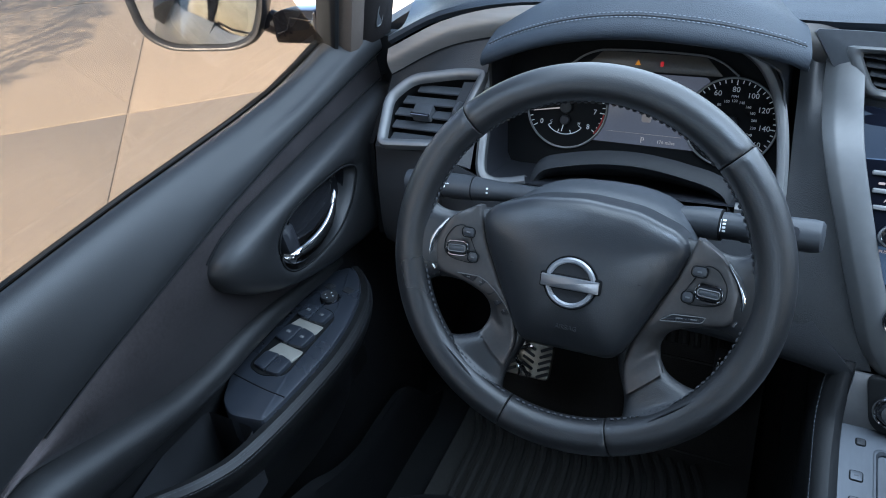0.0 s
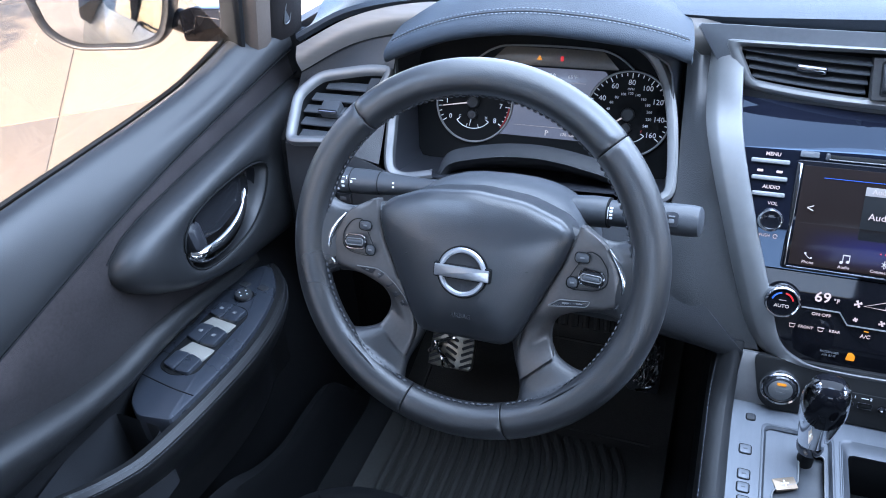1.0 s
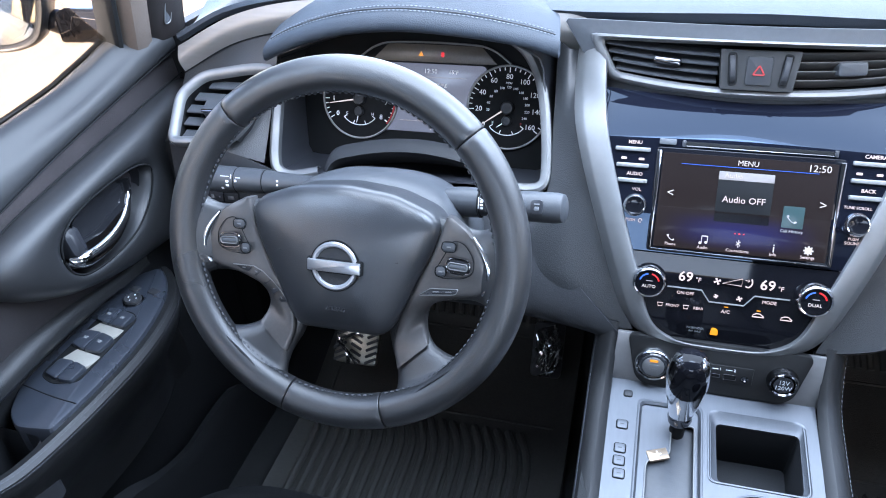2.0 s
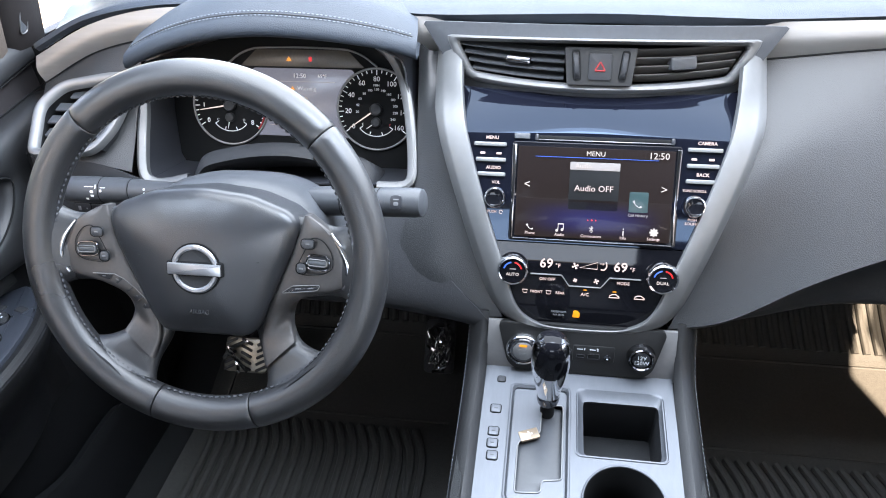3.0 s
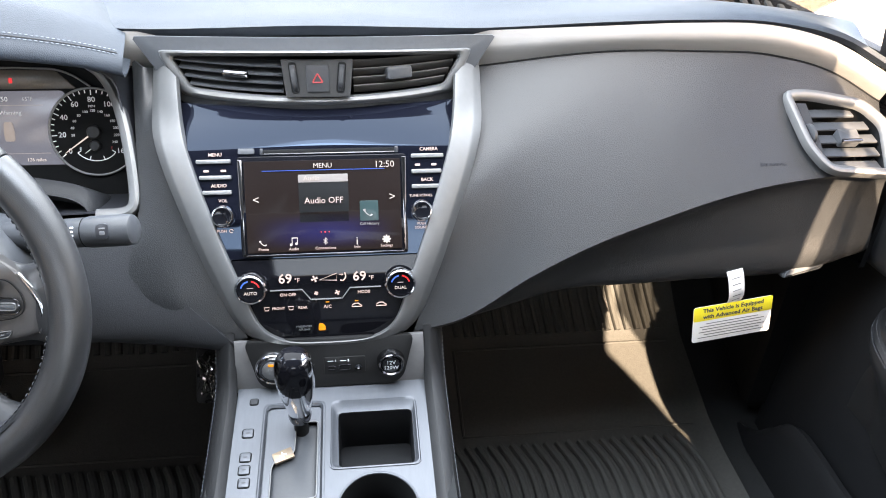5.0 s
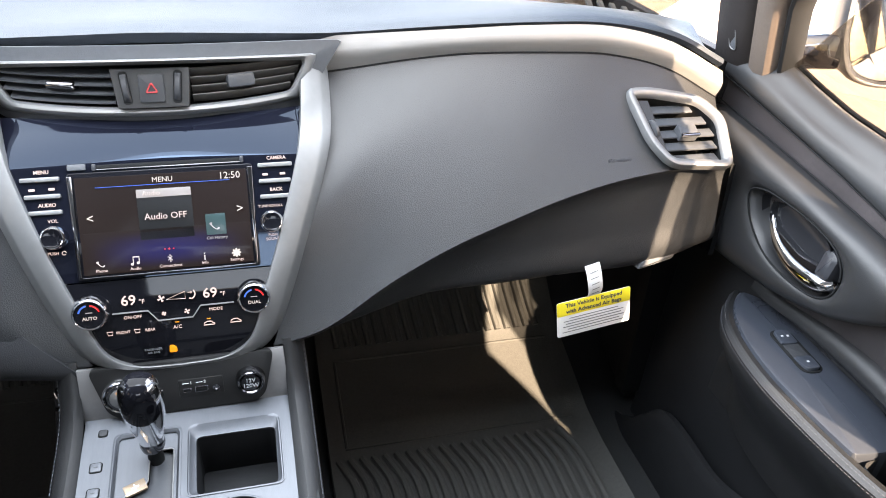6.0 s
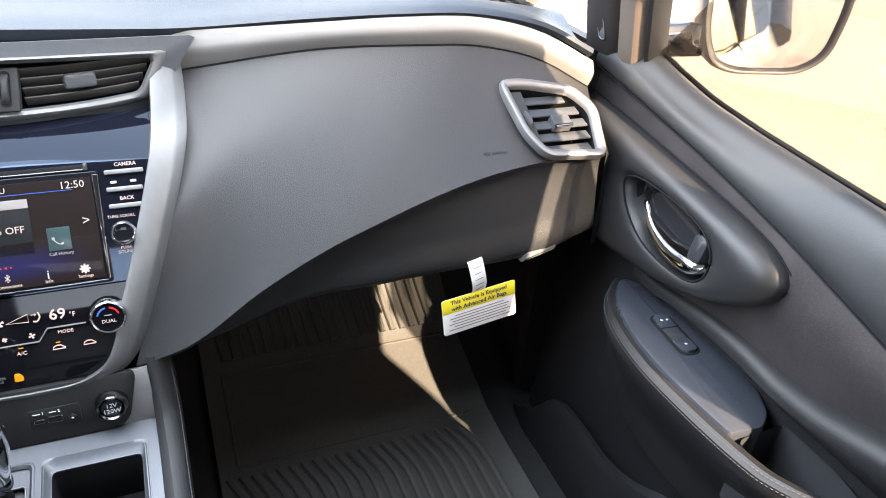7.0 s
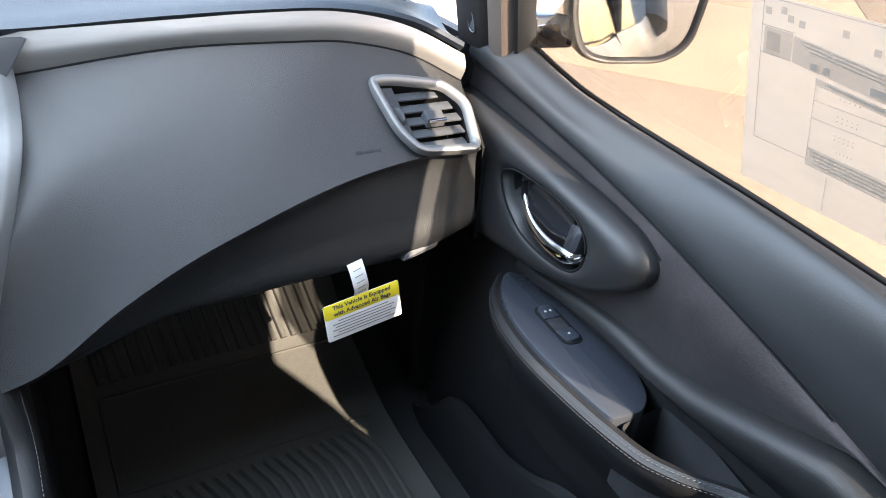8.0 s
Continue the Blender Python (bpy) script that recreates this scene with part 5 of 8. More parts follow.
# side keys and rotary knobs
for s, words, zs in ((-1, ("MENU", "", "AUDIO", "VOL"), (1.0865, 1.071, 1.0565)), (1, ("CAMERA", "", "BACK", "TUNE·SCROLL"), (1.0880, 1.0725, 1.0575))):
    for k, z in enumerate(zs):
        xi, xo = 0.1015, 0.1395 - 0.0028 * k
        km = on_stack(s * (xi + xo) / 2 + 0.001, z, 0.0)
        b = part("key", Shape().plate(rect(xo - xi, 0.0048, 0.0016), 0.004, 0.0012, km @ Matrix.Translation((0, 0, 0.0035))), SILVER, upper, "narrow silver key")
        if words[k]:
            lettering(words[k], 0.0054, km @ Matrix.Translation((0.002, 0.0075, 0.0008)), LIT_PINK, upper, lift=0.0003, bold=0.0001)
        else:
            for dx in (-0.010, 0.009):
                part("key_symbol", Shape().plate(rect(0.0062, 0.0026, 0.001), 0.0006, 0.0002, km @ Matrix.Translation((dx, 0.0075, 0.0010))), LIT_PINK, upper)
    kz = on_stack(s * 0.1118 + 0.001, 1.0335)
    lettering(words[3], 0.0052 if s < 0 else 0.0042, kz @ Matrix.Translation((0.0, 0.0172, 0.0008)), LIT_PINK, upper, lift=0.0003)
    if s > 0:
        lettering("PUSH", 0.0042, kz @ Matrix.Translation((0.0, -0.0155, 0.0008)), LIT_PINK, upper, lift=0.0003)
        lettering("SOUND", 0.0046, kz @ Matrix.Translation((0.0, -0.0200, 0.0008)), LIT_PINK, upper, lift=0.0003)
    else:
        lettering("PUSH", 0.0045, kz @ Matrix.Translation((-0.003, -0.0170, 0.0008)), LIT_PINK, upper, lift=0.0003)
        part("power_symbol", Shape().tube([kz @ Vector((0.0075 + 0.002 * math.cos(a), -0.0170 + 0.002 * math.sin(a), 0.001)) for a in np.linspace(0, 5.5, 12)], 0.0004, 5), LIT_PINK, upper)
    kn = part("rotary_knob", Shape().lathe([(0.0105, 0.0), (0.0105, 0.012), (0.0095, 0.0135), (0.0070, 0.0125), (0.0, 0.0118)], kz, 32), GLOSS, upper, "black rotary knob")
    part("knob_ring", Shape().lathe([(0.0128, 0.0), (0.0128, 0.0030), (0.0118, 0.0110), (0.0108, 0.0125), (0.0098, 0.0128), (0.0098, 0.0115), (0.0105, 0.010), (0.0105, 0.0)], kz, 40), CHROME, kn, "chrome knob ring")

# climate controls
for s, w in ((-1, "AUTO"), (1, "DUAL")):
    km = on_stack(s * 0.0858, 0.9565)
    kn = part("temperature_knob", Shape().lathe([(0.0165, 0.0), (0.0165, 0.010), (0.0150, 0.0112), (0.0, 0.0112)], km, 40), GLOSS, lower, "black temperature dial")
    part("knob_ring", Shape().lathe([(0.0190, 0.0), (0.0190, 0.004), (0.0178, 0.0120), (0.0165, 0.0135), (0.0152, 0.0130), (0.0152, 0.0112), (0.0165, 0.0105), (0.0165, 0.0)], km, 48), CHROME, kn, "chrome knob ring")
    for a0, a1, mt in ((100, 165, LIT_BLUE), (15, 80, LIT_RED)):
        part("knob_arc", Shape().tube([km @ Vector((0.0105 * math.cos(radians(a)), 0.0105 * math.sin(radians(a)), 0.0114)) for a in np.linspace(a0, a1, 9)], 0.0009, 6), mt, kn)
    part("knob_mark", Shape().box((-0.0035, 0.0018, 0), (0.0035, 0.0026, 0.0004), km @ Matrix.Translation((0, 0, 0.0113))), LIT_GREY, kn)
    lettering(w, 0.0054, km @ Matrix.Translation((0, -0.0045, 0.0114)), LIT_WHITE, kn, lift=0.0003)
for x in (-0.044, 0.0415):
    m = on_stack(x, 0.9640, 0.0007)
    lettering("69", 0.0160, m @ Matrix.Translation((-0.003, 0, 0)), LIT_PINK, lower, lift=0.0003, bold=0.0002)
    lettering("°F", 0.0072, m @ Matrix.Translation((0.0105, -0.0022, 0)), LIT_PINK, lower, lift=0.0003)
fan = on_stack(0.0, 0.9635, 0.001)
part("fan_bar", Shape().tube([fan @ Vector(p) for p in ((-0.008, -0.0020, 0), (0.012, 0.0055, 0), (0.012, -0.0030, 0))], 0.0005, 5, loop=True), LIT_PINK, lower, "lit fan speed wedge")
for cx, r in ((-0.0135, 0.0032),):
    blades = Shape()
    for k in range(4):
        blades.plate(rounded([(0, -0.0004, 0), (r * 1.2, -0.0014, 0), (r * 1.2, 0.0014, 0), (0, 0.0004, 0)], 0.0006, 2), 0.0006, 0.0001, fan @ Matrix.Translation((cx, -0.0005, 0)) @ Matrix.Rotation(k * math.pi / 2 + 0.4, 4, "Z"))
    part("fan_symbol", blades, LIT_PINK, lower)
part("seat_symbol", Shape().tube(smooth_line([fan @ Vector(p) for p in ((0.0215, 0.006, 0), (0.0225, 0.001, 0), (0.0195, -0.0035, 0), (0.0160, -0.0030, 0))], 10), 0.0008, 5), LIT_PINK, lower)
part("air_arrow", Shape().tube([fan @ Vector(p) for p in ((0.0150, 0.004, 0), (0.0195, 0.004, 0), (0.0180, 0.0055, 0), (0.0195, 0.004, 0), (0.0180, 0.0025, 0))], 0.0004, 5), LIT_PINK, lower)
m = on_stack(0, 0.9455, 0.0012)
part("key_line", Shape().tube([m @ Vector(p) for p in ((-0.065, 0.0055, 0), (-0.0285, 0.0055, 0), (-0.0190, -0.0075, 0), (0.0175, -0.0075, 0), (0.0270, 0.0055, 0), (0.063, 0.0055, 0))], 0.0009, 6), LEG, lower, "thin bright key outline")
lettering("ON·OFF", 0.0052, m @ Matrix.Translation((-0.045, -0.0005, 0)), LIT_PINK, lower, lift=0.0003)
lettering("MODE", 0.0052, m @ Matrix.Translation((0.043, -0.0005, 0)), LIT_PINK, lower, lift=0.0003)
for cx, r in ((-0.0125, 0.0020), (0.0120, 0.0026)):
    blades = Shape()
    for k in range(4):
        blades.plate(rounded([(0, -0.0004, 0), (r * 1.2, -0.0012, 0), (r * 1.2, 0.0012, 0), (0, 0.0004, 0)], 0.0006, 2), 0.0006, 0.0001, m @ Matrix.Translation((cx, 0, 0)) @ Matrix.Rotation(k * math.pi / 2 + 0.4, 4, "Z"))
    part("fan_symbol", blades, LIT_PINK, lower)
m = on_stack(0, 0.9285, 0.0012)
for x, w in ((-0.061, "FRONT"), (-0.033, "REAR"), (0.0, "A/C")):
    lettering(w, 0.0045 if w != "A/C" else 0.0058, m @ Matrix.Translation((x + (0.004 if w != "A/C" else 0), 0, 0)), LIT_PINK, lower, lift=0.0003)
    if w != "A/C":
        part("defrost_symbol", Shape().tube([m @ Vector((x - 0.0085 + a, b, 0)) for a, b in ((-0.004, 0.002), (0.002, 0.002), (0.001, -0.002), (-0.003, -0.002))], 0.0005, 5, loop=True), LIT_PINK, lower)
for x in (0.034, 0.063):
    part("car_symbol", Shape().tube([m @ Vector((x + a, b, 0)) for a, b in ((-0.006, -0.0015), (-0.005, 0.0010), (-0.002, 0.0026), (0.002, 0.0026), (0.004, 0.0008), (0.006, -0.0005), (0.006, -0.0015))], 0.0006, 5, loop=True), LIT_PINK, lower)
for x in (0.0, 0.034):
    part("key_lamp", Shape().plate(rect(0.0045, 0.0010, 0.0004), 0.0006, 0.0001, m @ Matrix.Translation((x, 0.0058, 0))), LIT_AMBER, lower)
m = on_stack(0, 0.9020, 0.0010)
lettering("PASSENGER", 0.0036, m @ Matrix.Translation((-0.029, 0.0020, 0)), GREY_INK, lower, lift=0.0003)
lettering("AIR BAG", 0.0036, m @ Matrix.Translation((-0.029, -0.0022, 0)), GREY_INK, lower, lift=0.0003)
part("airbag_lamp", Shape().plate(rounded([(-0.0125, -0.0045, 0), (-0.004, -0.0045, 0), (-0.004, 0.0015, 0), (-0.0070, 0.0050, 0), (-0.0115, 0.0050, 0)], 0.0016), 0.0008, 0.0002, m), LIT_AMBER, lower, "amber airbag lamp")

# ---- centre console ----
console = thing("centre_console", (0, -0.3, 0.44), "silver centre console with gear gate, bin and cup holder", "console")
C_TILT = 0.17


def con_z(y):
    return 0.8165 + (y + 0.151) * C_TILT


CM = plane_at((0, -0.151, 0.8165), (1, 0, 0), (0, 1, C_TILT))       # x right, y forward, z out of the console top
cx, cy, cr = 0.0500, -0.1510, 0.0430
plate_line = [(-0.114, -0.360, 0), (0.114, -0.360, 0), (0.114, 0.022, 0), (-0.114, 0.022, 0)]
gate_hole = rounded([(-0.079, -0.160, 0), (-0.010, -0.160, 0), (-0.010, -0.006, 0), (-0.079, -0.006, 0)], 0.006)
bin_hole = rounded([(0.000, -0.096, 0), (0.099, -0.096, 0), (0.099, -0.006, 0), (0.000, -0.006, 0)], 0.008)
cup_hole = [Vector((cx, cy, 0)) + q for q in circle(cr, 56)]
top = Shape().holed([Vector(q) for q in plate_line], [gate_hole, bin_hole, cup_hole], CM)
part("top_plate", top, CONSOLE, console, "brushed silver console top", face=(0, -0.3, 2), thick=0.003, flat=True)
part("cup_holder", Shape().lathe([(0.0458, 0.0), (0.0452, 0.0018), (0.0432, 0.0018), (0.0425, 0.0), (0.0420, -0.06), (0.038, -0.075), (0.0, -0.075)], CM @ Matrix.Translation((cx, cy, 0)), 48, True), BLACK, console, "deep black cup holder")
rim_c = [CM @ (Vector((cx, cy, 0.0016)) + q) for q in circle(0.0446, 56)]
part("cup_rim", Shape().tube(rim_c, 0.0014, 8, loop=True), CONSOLE, console, "silver rim of the cup holder")
# open bin
bo = [CM @ p for p in ring_line(rounded([(-0.003, -0.0985, 0), (0.102, -0.0985, 0), (0.102, -0.004, 0), (-0.003, -0.004, 0)], 0.008), 80)]
bi = [CM @ (p + Vector((0, 0, -0.006))) for p in ring_line(rounded([(0.0075, -0.0930, 0), (0.0945, -0.0930, 0), (0.0955, -0.0185, 0), (0.0065, -0.0185, 0)], 0.006), 80)]
cn = CM.to_3x3() @ Vector((0, 0, 1))
part("bin_surround", Shape().band(bo, bi, [(0, -0.003), (0, 0.0012), (0.12, 0.0020), (0.3, 0.0012), (0.7, 0.0), (1.0, 0.0), (1.0, -0.003)], cn), CONSOLE, console, "silver bin surround")
bb = [p - cn * 0.075 for p in bi]
part("bin", Shape().grid([bi, [p - cn * 0.03 for p in bi], bb], loop_v=True).cap(bb), LOWER, console, "deep black open bin")
# gear gate
go = [CM @ p for p in ring_line(rounded([(-0.0815, -0.162, 0), (-0.0080, -0.162, 0), (-0.0080, -0.004, 0), (-0.0815, -0.004, 0)], 0.007), 80)]
gi = [CM @ p for p in ring_line(rounded([(-0.0765, -0.158, 0), (-0.0130, -0.158, 0), (-0.0130, -0.009, 0), (-0.0765, -0.009, 0)], 0.005), 80)]
part("gate_groove", Shape().band(go, gi, [(0, 0.0006), (0.25, 0.0014), (0.5, 0.0014), (1.0, -0.0015), (1.0, -0.012)], cn), CONSOLE, console, "silver gear gate surround")
gp = CM @ Matrix.Translation((0, 0, -0.004))
slot = [(-0.0420, -0.030, 0), (-0.0170, -0.030, 0), (-0.0170, -0.128, 0), (-0.0385, -0.131, 0), (-0.0400, -0.146, 0), (-0.0680, -0.148, 0), (-0.0680, -0.088, 0), (-0.0640, -0.080, 0), (-0.0430, -0.070, 0)]
slot_r = ring_line(rounded(slot, 0.003, 3), 90)
base = rounded([(-0.0770, -0.1585, 0), (-0.0125, -0.1585, 0), (-0.0125, -0.0085, 0), (-0.0770, -0.0085, 0)], 0.004)
part("gate_plate", Shape().holed(base, [slot_r], gp), CONSOLE, console, "pale silver gate plate", face=(0, -0.3, 2), thick=0.002, flat=True)
part("gate_bed", Shape().plate(slot_r, 0.004, 0.0002, gp @ Matrix.Translation((0, 0, -0.006))), STALK, console, "dark gear slot")
part("gate_edge", Shape().tube([gp @ (p + Vector((0, 0, 0.0006))) for p in slot_r], 0.0009, 8, loop=True), SILVER, console, "bright slot edge")
m = gp @ Matrix.Translation((-0.0555, -0.0735, 0.0014)) @ Matrix.Rotation(radians(22), 4, "Z")
tab = part("shift_mark", Shape().plate(rect(0.023, 0.0135, 0.001), 0.003, 0.0006, m), COPPER, console, "gate plate with plus and minus marks")
part("plus_mark", Shape().box((-0.004, -0.0006, 0), (0.004, 0.0006, 0.0004), m).box((-0.0006, -0.004, 0), (0.0006, 0.004, 0.0004), m), WHITE_INK, tab)
# small square keys beside the gate
for x, y in ((-0.0970, -0.044), (-0.0970, -0.0755), (-0.0970, -0.0915), (-0.0960, -0.1075), (-0.0935, 0.0)):
    m = CM @ Matrix.Translation((x, y, 0.0016))
    sz = 0.0115 if y < -0.01 else 0.0085
    b = part("console_key", Shape().plate(rect(sz, sz * 0.95, 0.0022), 0.003, 0.0008, m), CONSOLE if y < -0.01 else DARK, console, "small square key")
    part("key_gap", Shape().tube([m @ Vector((p.x, p.y, -0.0014)) for p in rect(sz + 0.0010, sz * 0.95 + 0.0010, 0.0026)], 0.0006, 5, loop=True), BLACK, b)
    if y < -0.01:
        part("key_mark", Shape().box((-0.0022, -0.0006, 0), (0.0022, 0.0006, 0.0003), m), DARK_INK, b)
# upright face under the stack
FR = plane_at((0, -0.1300, 0.8450), (1, 0, 0), (0, 0.16, 1))
outl = [(-0.116, -0.030, 0), (0.116, -0.030, 0), (0.113, 0.042, 0), (-0.113, 0.042, 0)]
part("front_plate", Shape().plate(outl, 0.004, 0.001, FR @ Matrix.Translation((0, 0, -0.003))), LEG, console, "silver front plate")
blk = rounded([(-0.078, -0.0245, 0), (0.078, -0.0245, 0), (0.0890, -0.014, 0), (0.1020, 0.044, 0), (-0.1020, 0.044, 0), (-0.0890, -0.014, 0)], 0.012)
face_plate = part("socket_plate", Shape().plate(blk, 0.006, 0.0012, FR @ Matrix.Translation((0, 0, 0.0016))), SOCKET, console, "dark brown-black socket plate")
m = FR @ Matrix.Translation((-0.0690, 0.0080, 0.002))
st = part("start_switch", Shape().lathe([(0.0175, 0.0), (0.0175, 0.006), (0.0155, 0.0085), (0.0, 0.0085)], m, 40), KNOB, console, "round push switch to start the engine")
part("switch_ring", Shape().lathe([(0.0215, 0.0), (0.0210, 0.006), (0.0195, 0.0080), (0.0180, 0.0070), (0.0172, 0.002)], m, 48), CHROME, st, "chrome ring")
part("switch_cap", Shape().lathe([(0.0125, 0.008), (0.0125, 0.0092), (0.0115, 0.0098), (0.0, 0.0098)], m, 36), SILVER, st, "brushed silver cap")
part("switch_lamp", Shape().plate(rect(0.0095, 0.0034, 0.0012), 0.001, 0.0003, m @ Matrix.Translation((0, 0.0082, 0.0102))), LIT_AMBER, st, "amber lamp")
for w, y in (("START", 0.0015), ("STOP", -0.0035)):
    lettering(w, 0.0040, m @ Matrix.Translation((0, y, 0.0099)), GREY_INK, st, lift=0.0002)
m = FR @ Matrix.Translation((0.0165, 0.0060, 0.0024))
usb = part("usb_plate", Shape().plate(rect(0.050, 0.023, 0.002), 0.003, 0.0008, m), SOCKET, console, "black panel of usb ports")
for x, w, h in ((-0.0155, 0.0095, 0.0042), (0.0, 0.0140, 0.0068)):
    part("port", Shape().plate(rect(w, h, 0.0018), 0.001, 0.0002, m @ Matrix.Translation((x, -0.003, 0.0006))), BLACK, usb)
    part("port_rim", Shape().tube([m @ Matrix.Translation((x, -0.003, 0.0006)) @ p for p in rect(w, h, 0.0018)], 0.0006, 5, loop=True), SMOKE, usb)
part("port", Shape().lathe([(0.0040, -0.001), (0.0040, 0.0012), (0.0026, 0.0014), (0.0018, 0.0002), (0.0, 0.0002)], m @ Matrix.Translation((0.0165, -0.003, 0.0002)), 20), SMOKE, usb, "round audio port")
for x, w in ((-0.0155, "1"), (0.0, "2")):
    part("usb_mark", Shape().box((-0.005, -0.0003, 0), (0.002, 0.0003, 0.0004), m @ Matrix.Translation((x, 0.0065, 0.0004))), WHITE_INK, usb)
    lettering(w, 0.0048, m @ Matrix.Translation((x + 0.0045, 0.0065, 0.0004)), WHITE_INK, usb, lift=0.0002)
m = FR @ Matrix.Translation((0.0725, 0.0085, 0.002))
so12 = part("power_socket", Shape().lathe([(0.0120, 0.0), (0.0120, 0.008), (0.0105, 0.0100), (0.0, 0.0100)], m, 40), KNOB, console, "capped round power socket")
part("socket_ring", Shape().lathe([(0.0172, 0.0), (0.0168, 0.006), (0.0150, 0.0110), (0.0135, 0.0115), (0.0122, 0.0100), (0.0120, 0.002)], m, 44), SMOKE, so12, "bright socket ring")
lettering("12V", 0.0072, m @ Matrix.Translation((0, 0.0030, 0.0104)), PALE_INK, so12, lift=0.0003)
lettering("120W", 0.0072, m @ Matrix.Translation((0, -0.0040, 0.0104)), PALE_INK, so12, lift=0.0003)
# padded bolsters along both sides of the console
for s in (-1, 1):
    inn = [(s * 0.113, -0.112, 0.892), (s * 0.1135, -0.124, 0.856), (s * 0.1135, -0.138, 0.828), (s * 0.114, -0.175, 0.814), (s * 0.114, -0.30, 0.792), (s * 0.114, -0.52, 0.754)]
    crn = [(s * 0.121, -0.113, 0.893), (s * 0.122, -0.128, 0.856), (s * 0.1225, -0.143, 0.834), (s * 0.123, -0.180, 0.820), (s * 0.124, -0.30, 0.799), (s * 0.124, -0.52, 0.761)]
    sti = [(s * 0.136, -0.104, 0.884), (s * 0.138, -0.118, 0.846), (s * 0.139, -0.137, 0.823), (s * 0.139, -0.185, 0.810), (s * 0.139, -0.30, 0.790), (s * 0.139, -0.52, 0.753)]
    sid = [(s * 0.140, -0.080, 0.860), (s * 0.142, -0.090, 0.822), (s * 0.1425, -0.115, 0.796), (s * 0.1425, -0.18, 0.782), (s * 0.1425, -0.30, 0.764), (s * 0.1425, -0.52, 0.727)]
    low = [(s * 0.138, 0.02, 0.80), (s * 0.138, 0.0, 0.74), (s * 0.138, -0.05, 0.69), (s * 0.138, -0.15, 0.65), (s * 0.138, -0.30, 0.60), (s * 0.138, -0.52, 0.55)]
    bol = part("bolster", Shape().grid(loft([inn, crn, sti, sid, low], 60, 34)), LEATHER, console, "black padded bolster with grey stitching", face=(s * 0.6, -0.4, 1.6), thick=0.003)
    part("stitching", stitches(smooth_line([Vector(p) + Vector((s * 0.0012, 0, 0.0006)) for p in sti], 60), 0.0036, 0.0020, 0.0005), THREAD, bol, "grey stitching")
    wall = Shape().grid([[(s * 0.136, y, z) for z in (max(floor_z(y) - 0.01, 0.4), 0.60, 0.80)] for y in np.linspace(-1.2, 0.58, 20)])
    part("tunnel_side", wall, CARPET, console, face=(s * 0.6, -0.4, 1.0), thick=0.01)
back = Shape().plate(rounded([(-0.135, -1.05, 0), (0.135, -1.05, 0), (0.135, -0.50, 0), (-0.135, -0.50, 0)], 0.03), 0.22, 0.02, Matrix.Translation((0, 0, 0.80)))
part("armrest_lid", back, LEATHER, console, "black padded console lid")

# ---- gear lever ----
lever = thing("gear_lever", (-0.036, -0.186, 0.800), "chrome and gloss black gear lever on the console", "gear lever")
LX = plane_at((-0.0360, -0.186, 0.797), (1, 0, 0), Vector((0, 1, 0.10)))
part("stem", Shape().lathe([(0.0085, -0.012), (0.0085, 0.012), (0.0062, 0.018), (0.0058, 0.045)], LX, 24), BLACK, lever, "black stem")
knob_prof = [(0.0, 0.030), (0.0105, 0.031), (0.0120, 0.040), (0.0150, 0.055), (0.0190, 0.078), (0.0212, 0.098), (0.0205, 0.116), (0.0165, 0.129), (0.0090, 0.1355), (0.0, 0.1370)]
fine_prof = [(p.x, p.y) for p in smooth_line([(r * 1.06, z, 0) for r, z in knob_prof], 72)]
deep_knob = Shape().lathe([(max(0.0, r), z) for r, z in fine_prof], LX, 120)
deep_knob.v = [LX @ Vector(((LX.inverted() @ p).x * 1.0, (LX.inverted() @ p).y * 0.92, (LX.inverted() @ p).z)) for p in deep_knob.v]
inv = LX.inverted()
# the black inlay is the part of the knob that turns towards the seats and up; the rest is chrome
chrome_shell, black_face = Shape(), Shape()
chrome_shell.v, black_face.v = deep_knob.v, [p + (p - (LX @ Vector((0, 0, 0.086)))).normalized() * 0.0005 for p in deep_knob.v]
for q in deep_knob.f:
    w = [inv @ deep_knob.v[k] for k in q]
    mid_q = sum(w, Vector()) / len(w)
    oval = (mid_q.x / 0.0180)**2 + ((mid_q.z * 0.92 - mid_q.y * 0.40 - 0.0905) / 0.0425)**2
    (black_face if oval < 1.0 and mid_q.y * 0.75 < 0.62 * (mid_q.z - 0.115) + 0.004 else chrome_shell).f.append(q)
knob = part("knob", chrome_shell, CHROME, lever, "chrome gear knob", sharp=80)
part("knob_inlay", black_face, GLOSS, lever, "gloss black inlay", sharp=80)
part("collar", Shape().lathe([(0.0100, 0.026), (0.0125, 0.028), (0.0135, 0.034), (0.0120, 0.041), (0.0108, 0.041)], LX, 32), SMOKE, lever, "bright collar")


# ---- steering wheel ----
W_TILT = radians(21.9)
WH = plane_at((-0.3845, -0.2665, 1.0598), (1, 0, 0), (0, math.sin(W_TILT), math.cos(W_TILT)))
wheel = thing("steering_wheel", (-0.3845, -0.2665, 1.0598), "black leather steering wheel with thumb switches", "steering wheel")
W_UP = WH.to_3x3() @ Vector((0, 0, 1))
R_MAJ = 0.1714
LOW_FLAT = 0.967     # the rim is drawn in a little below


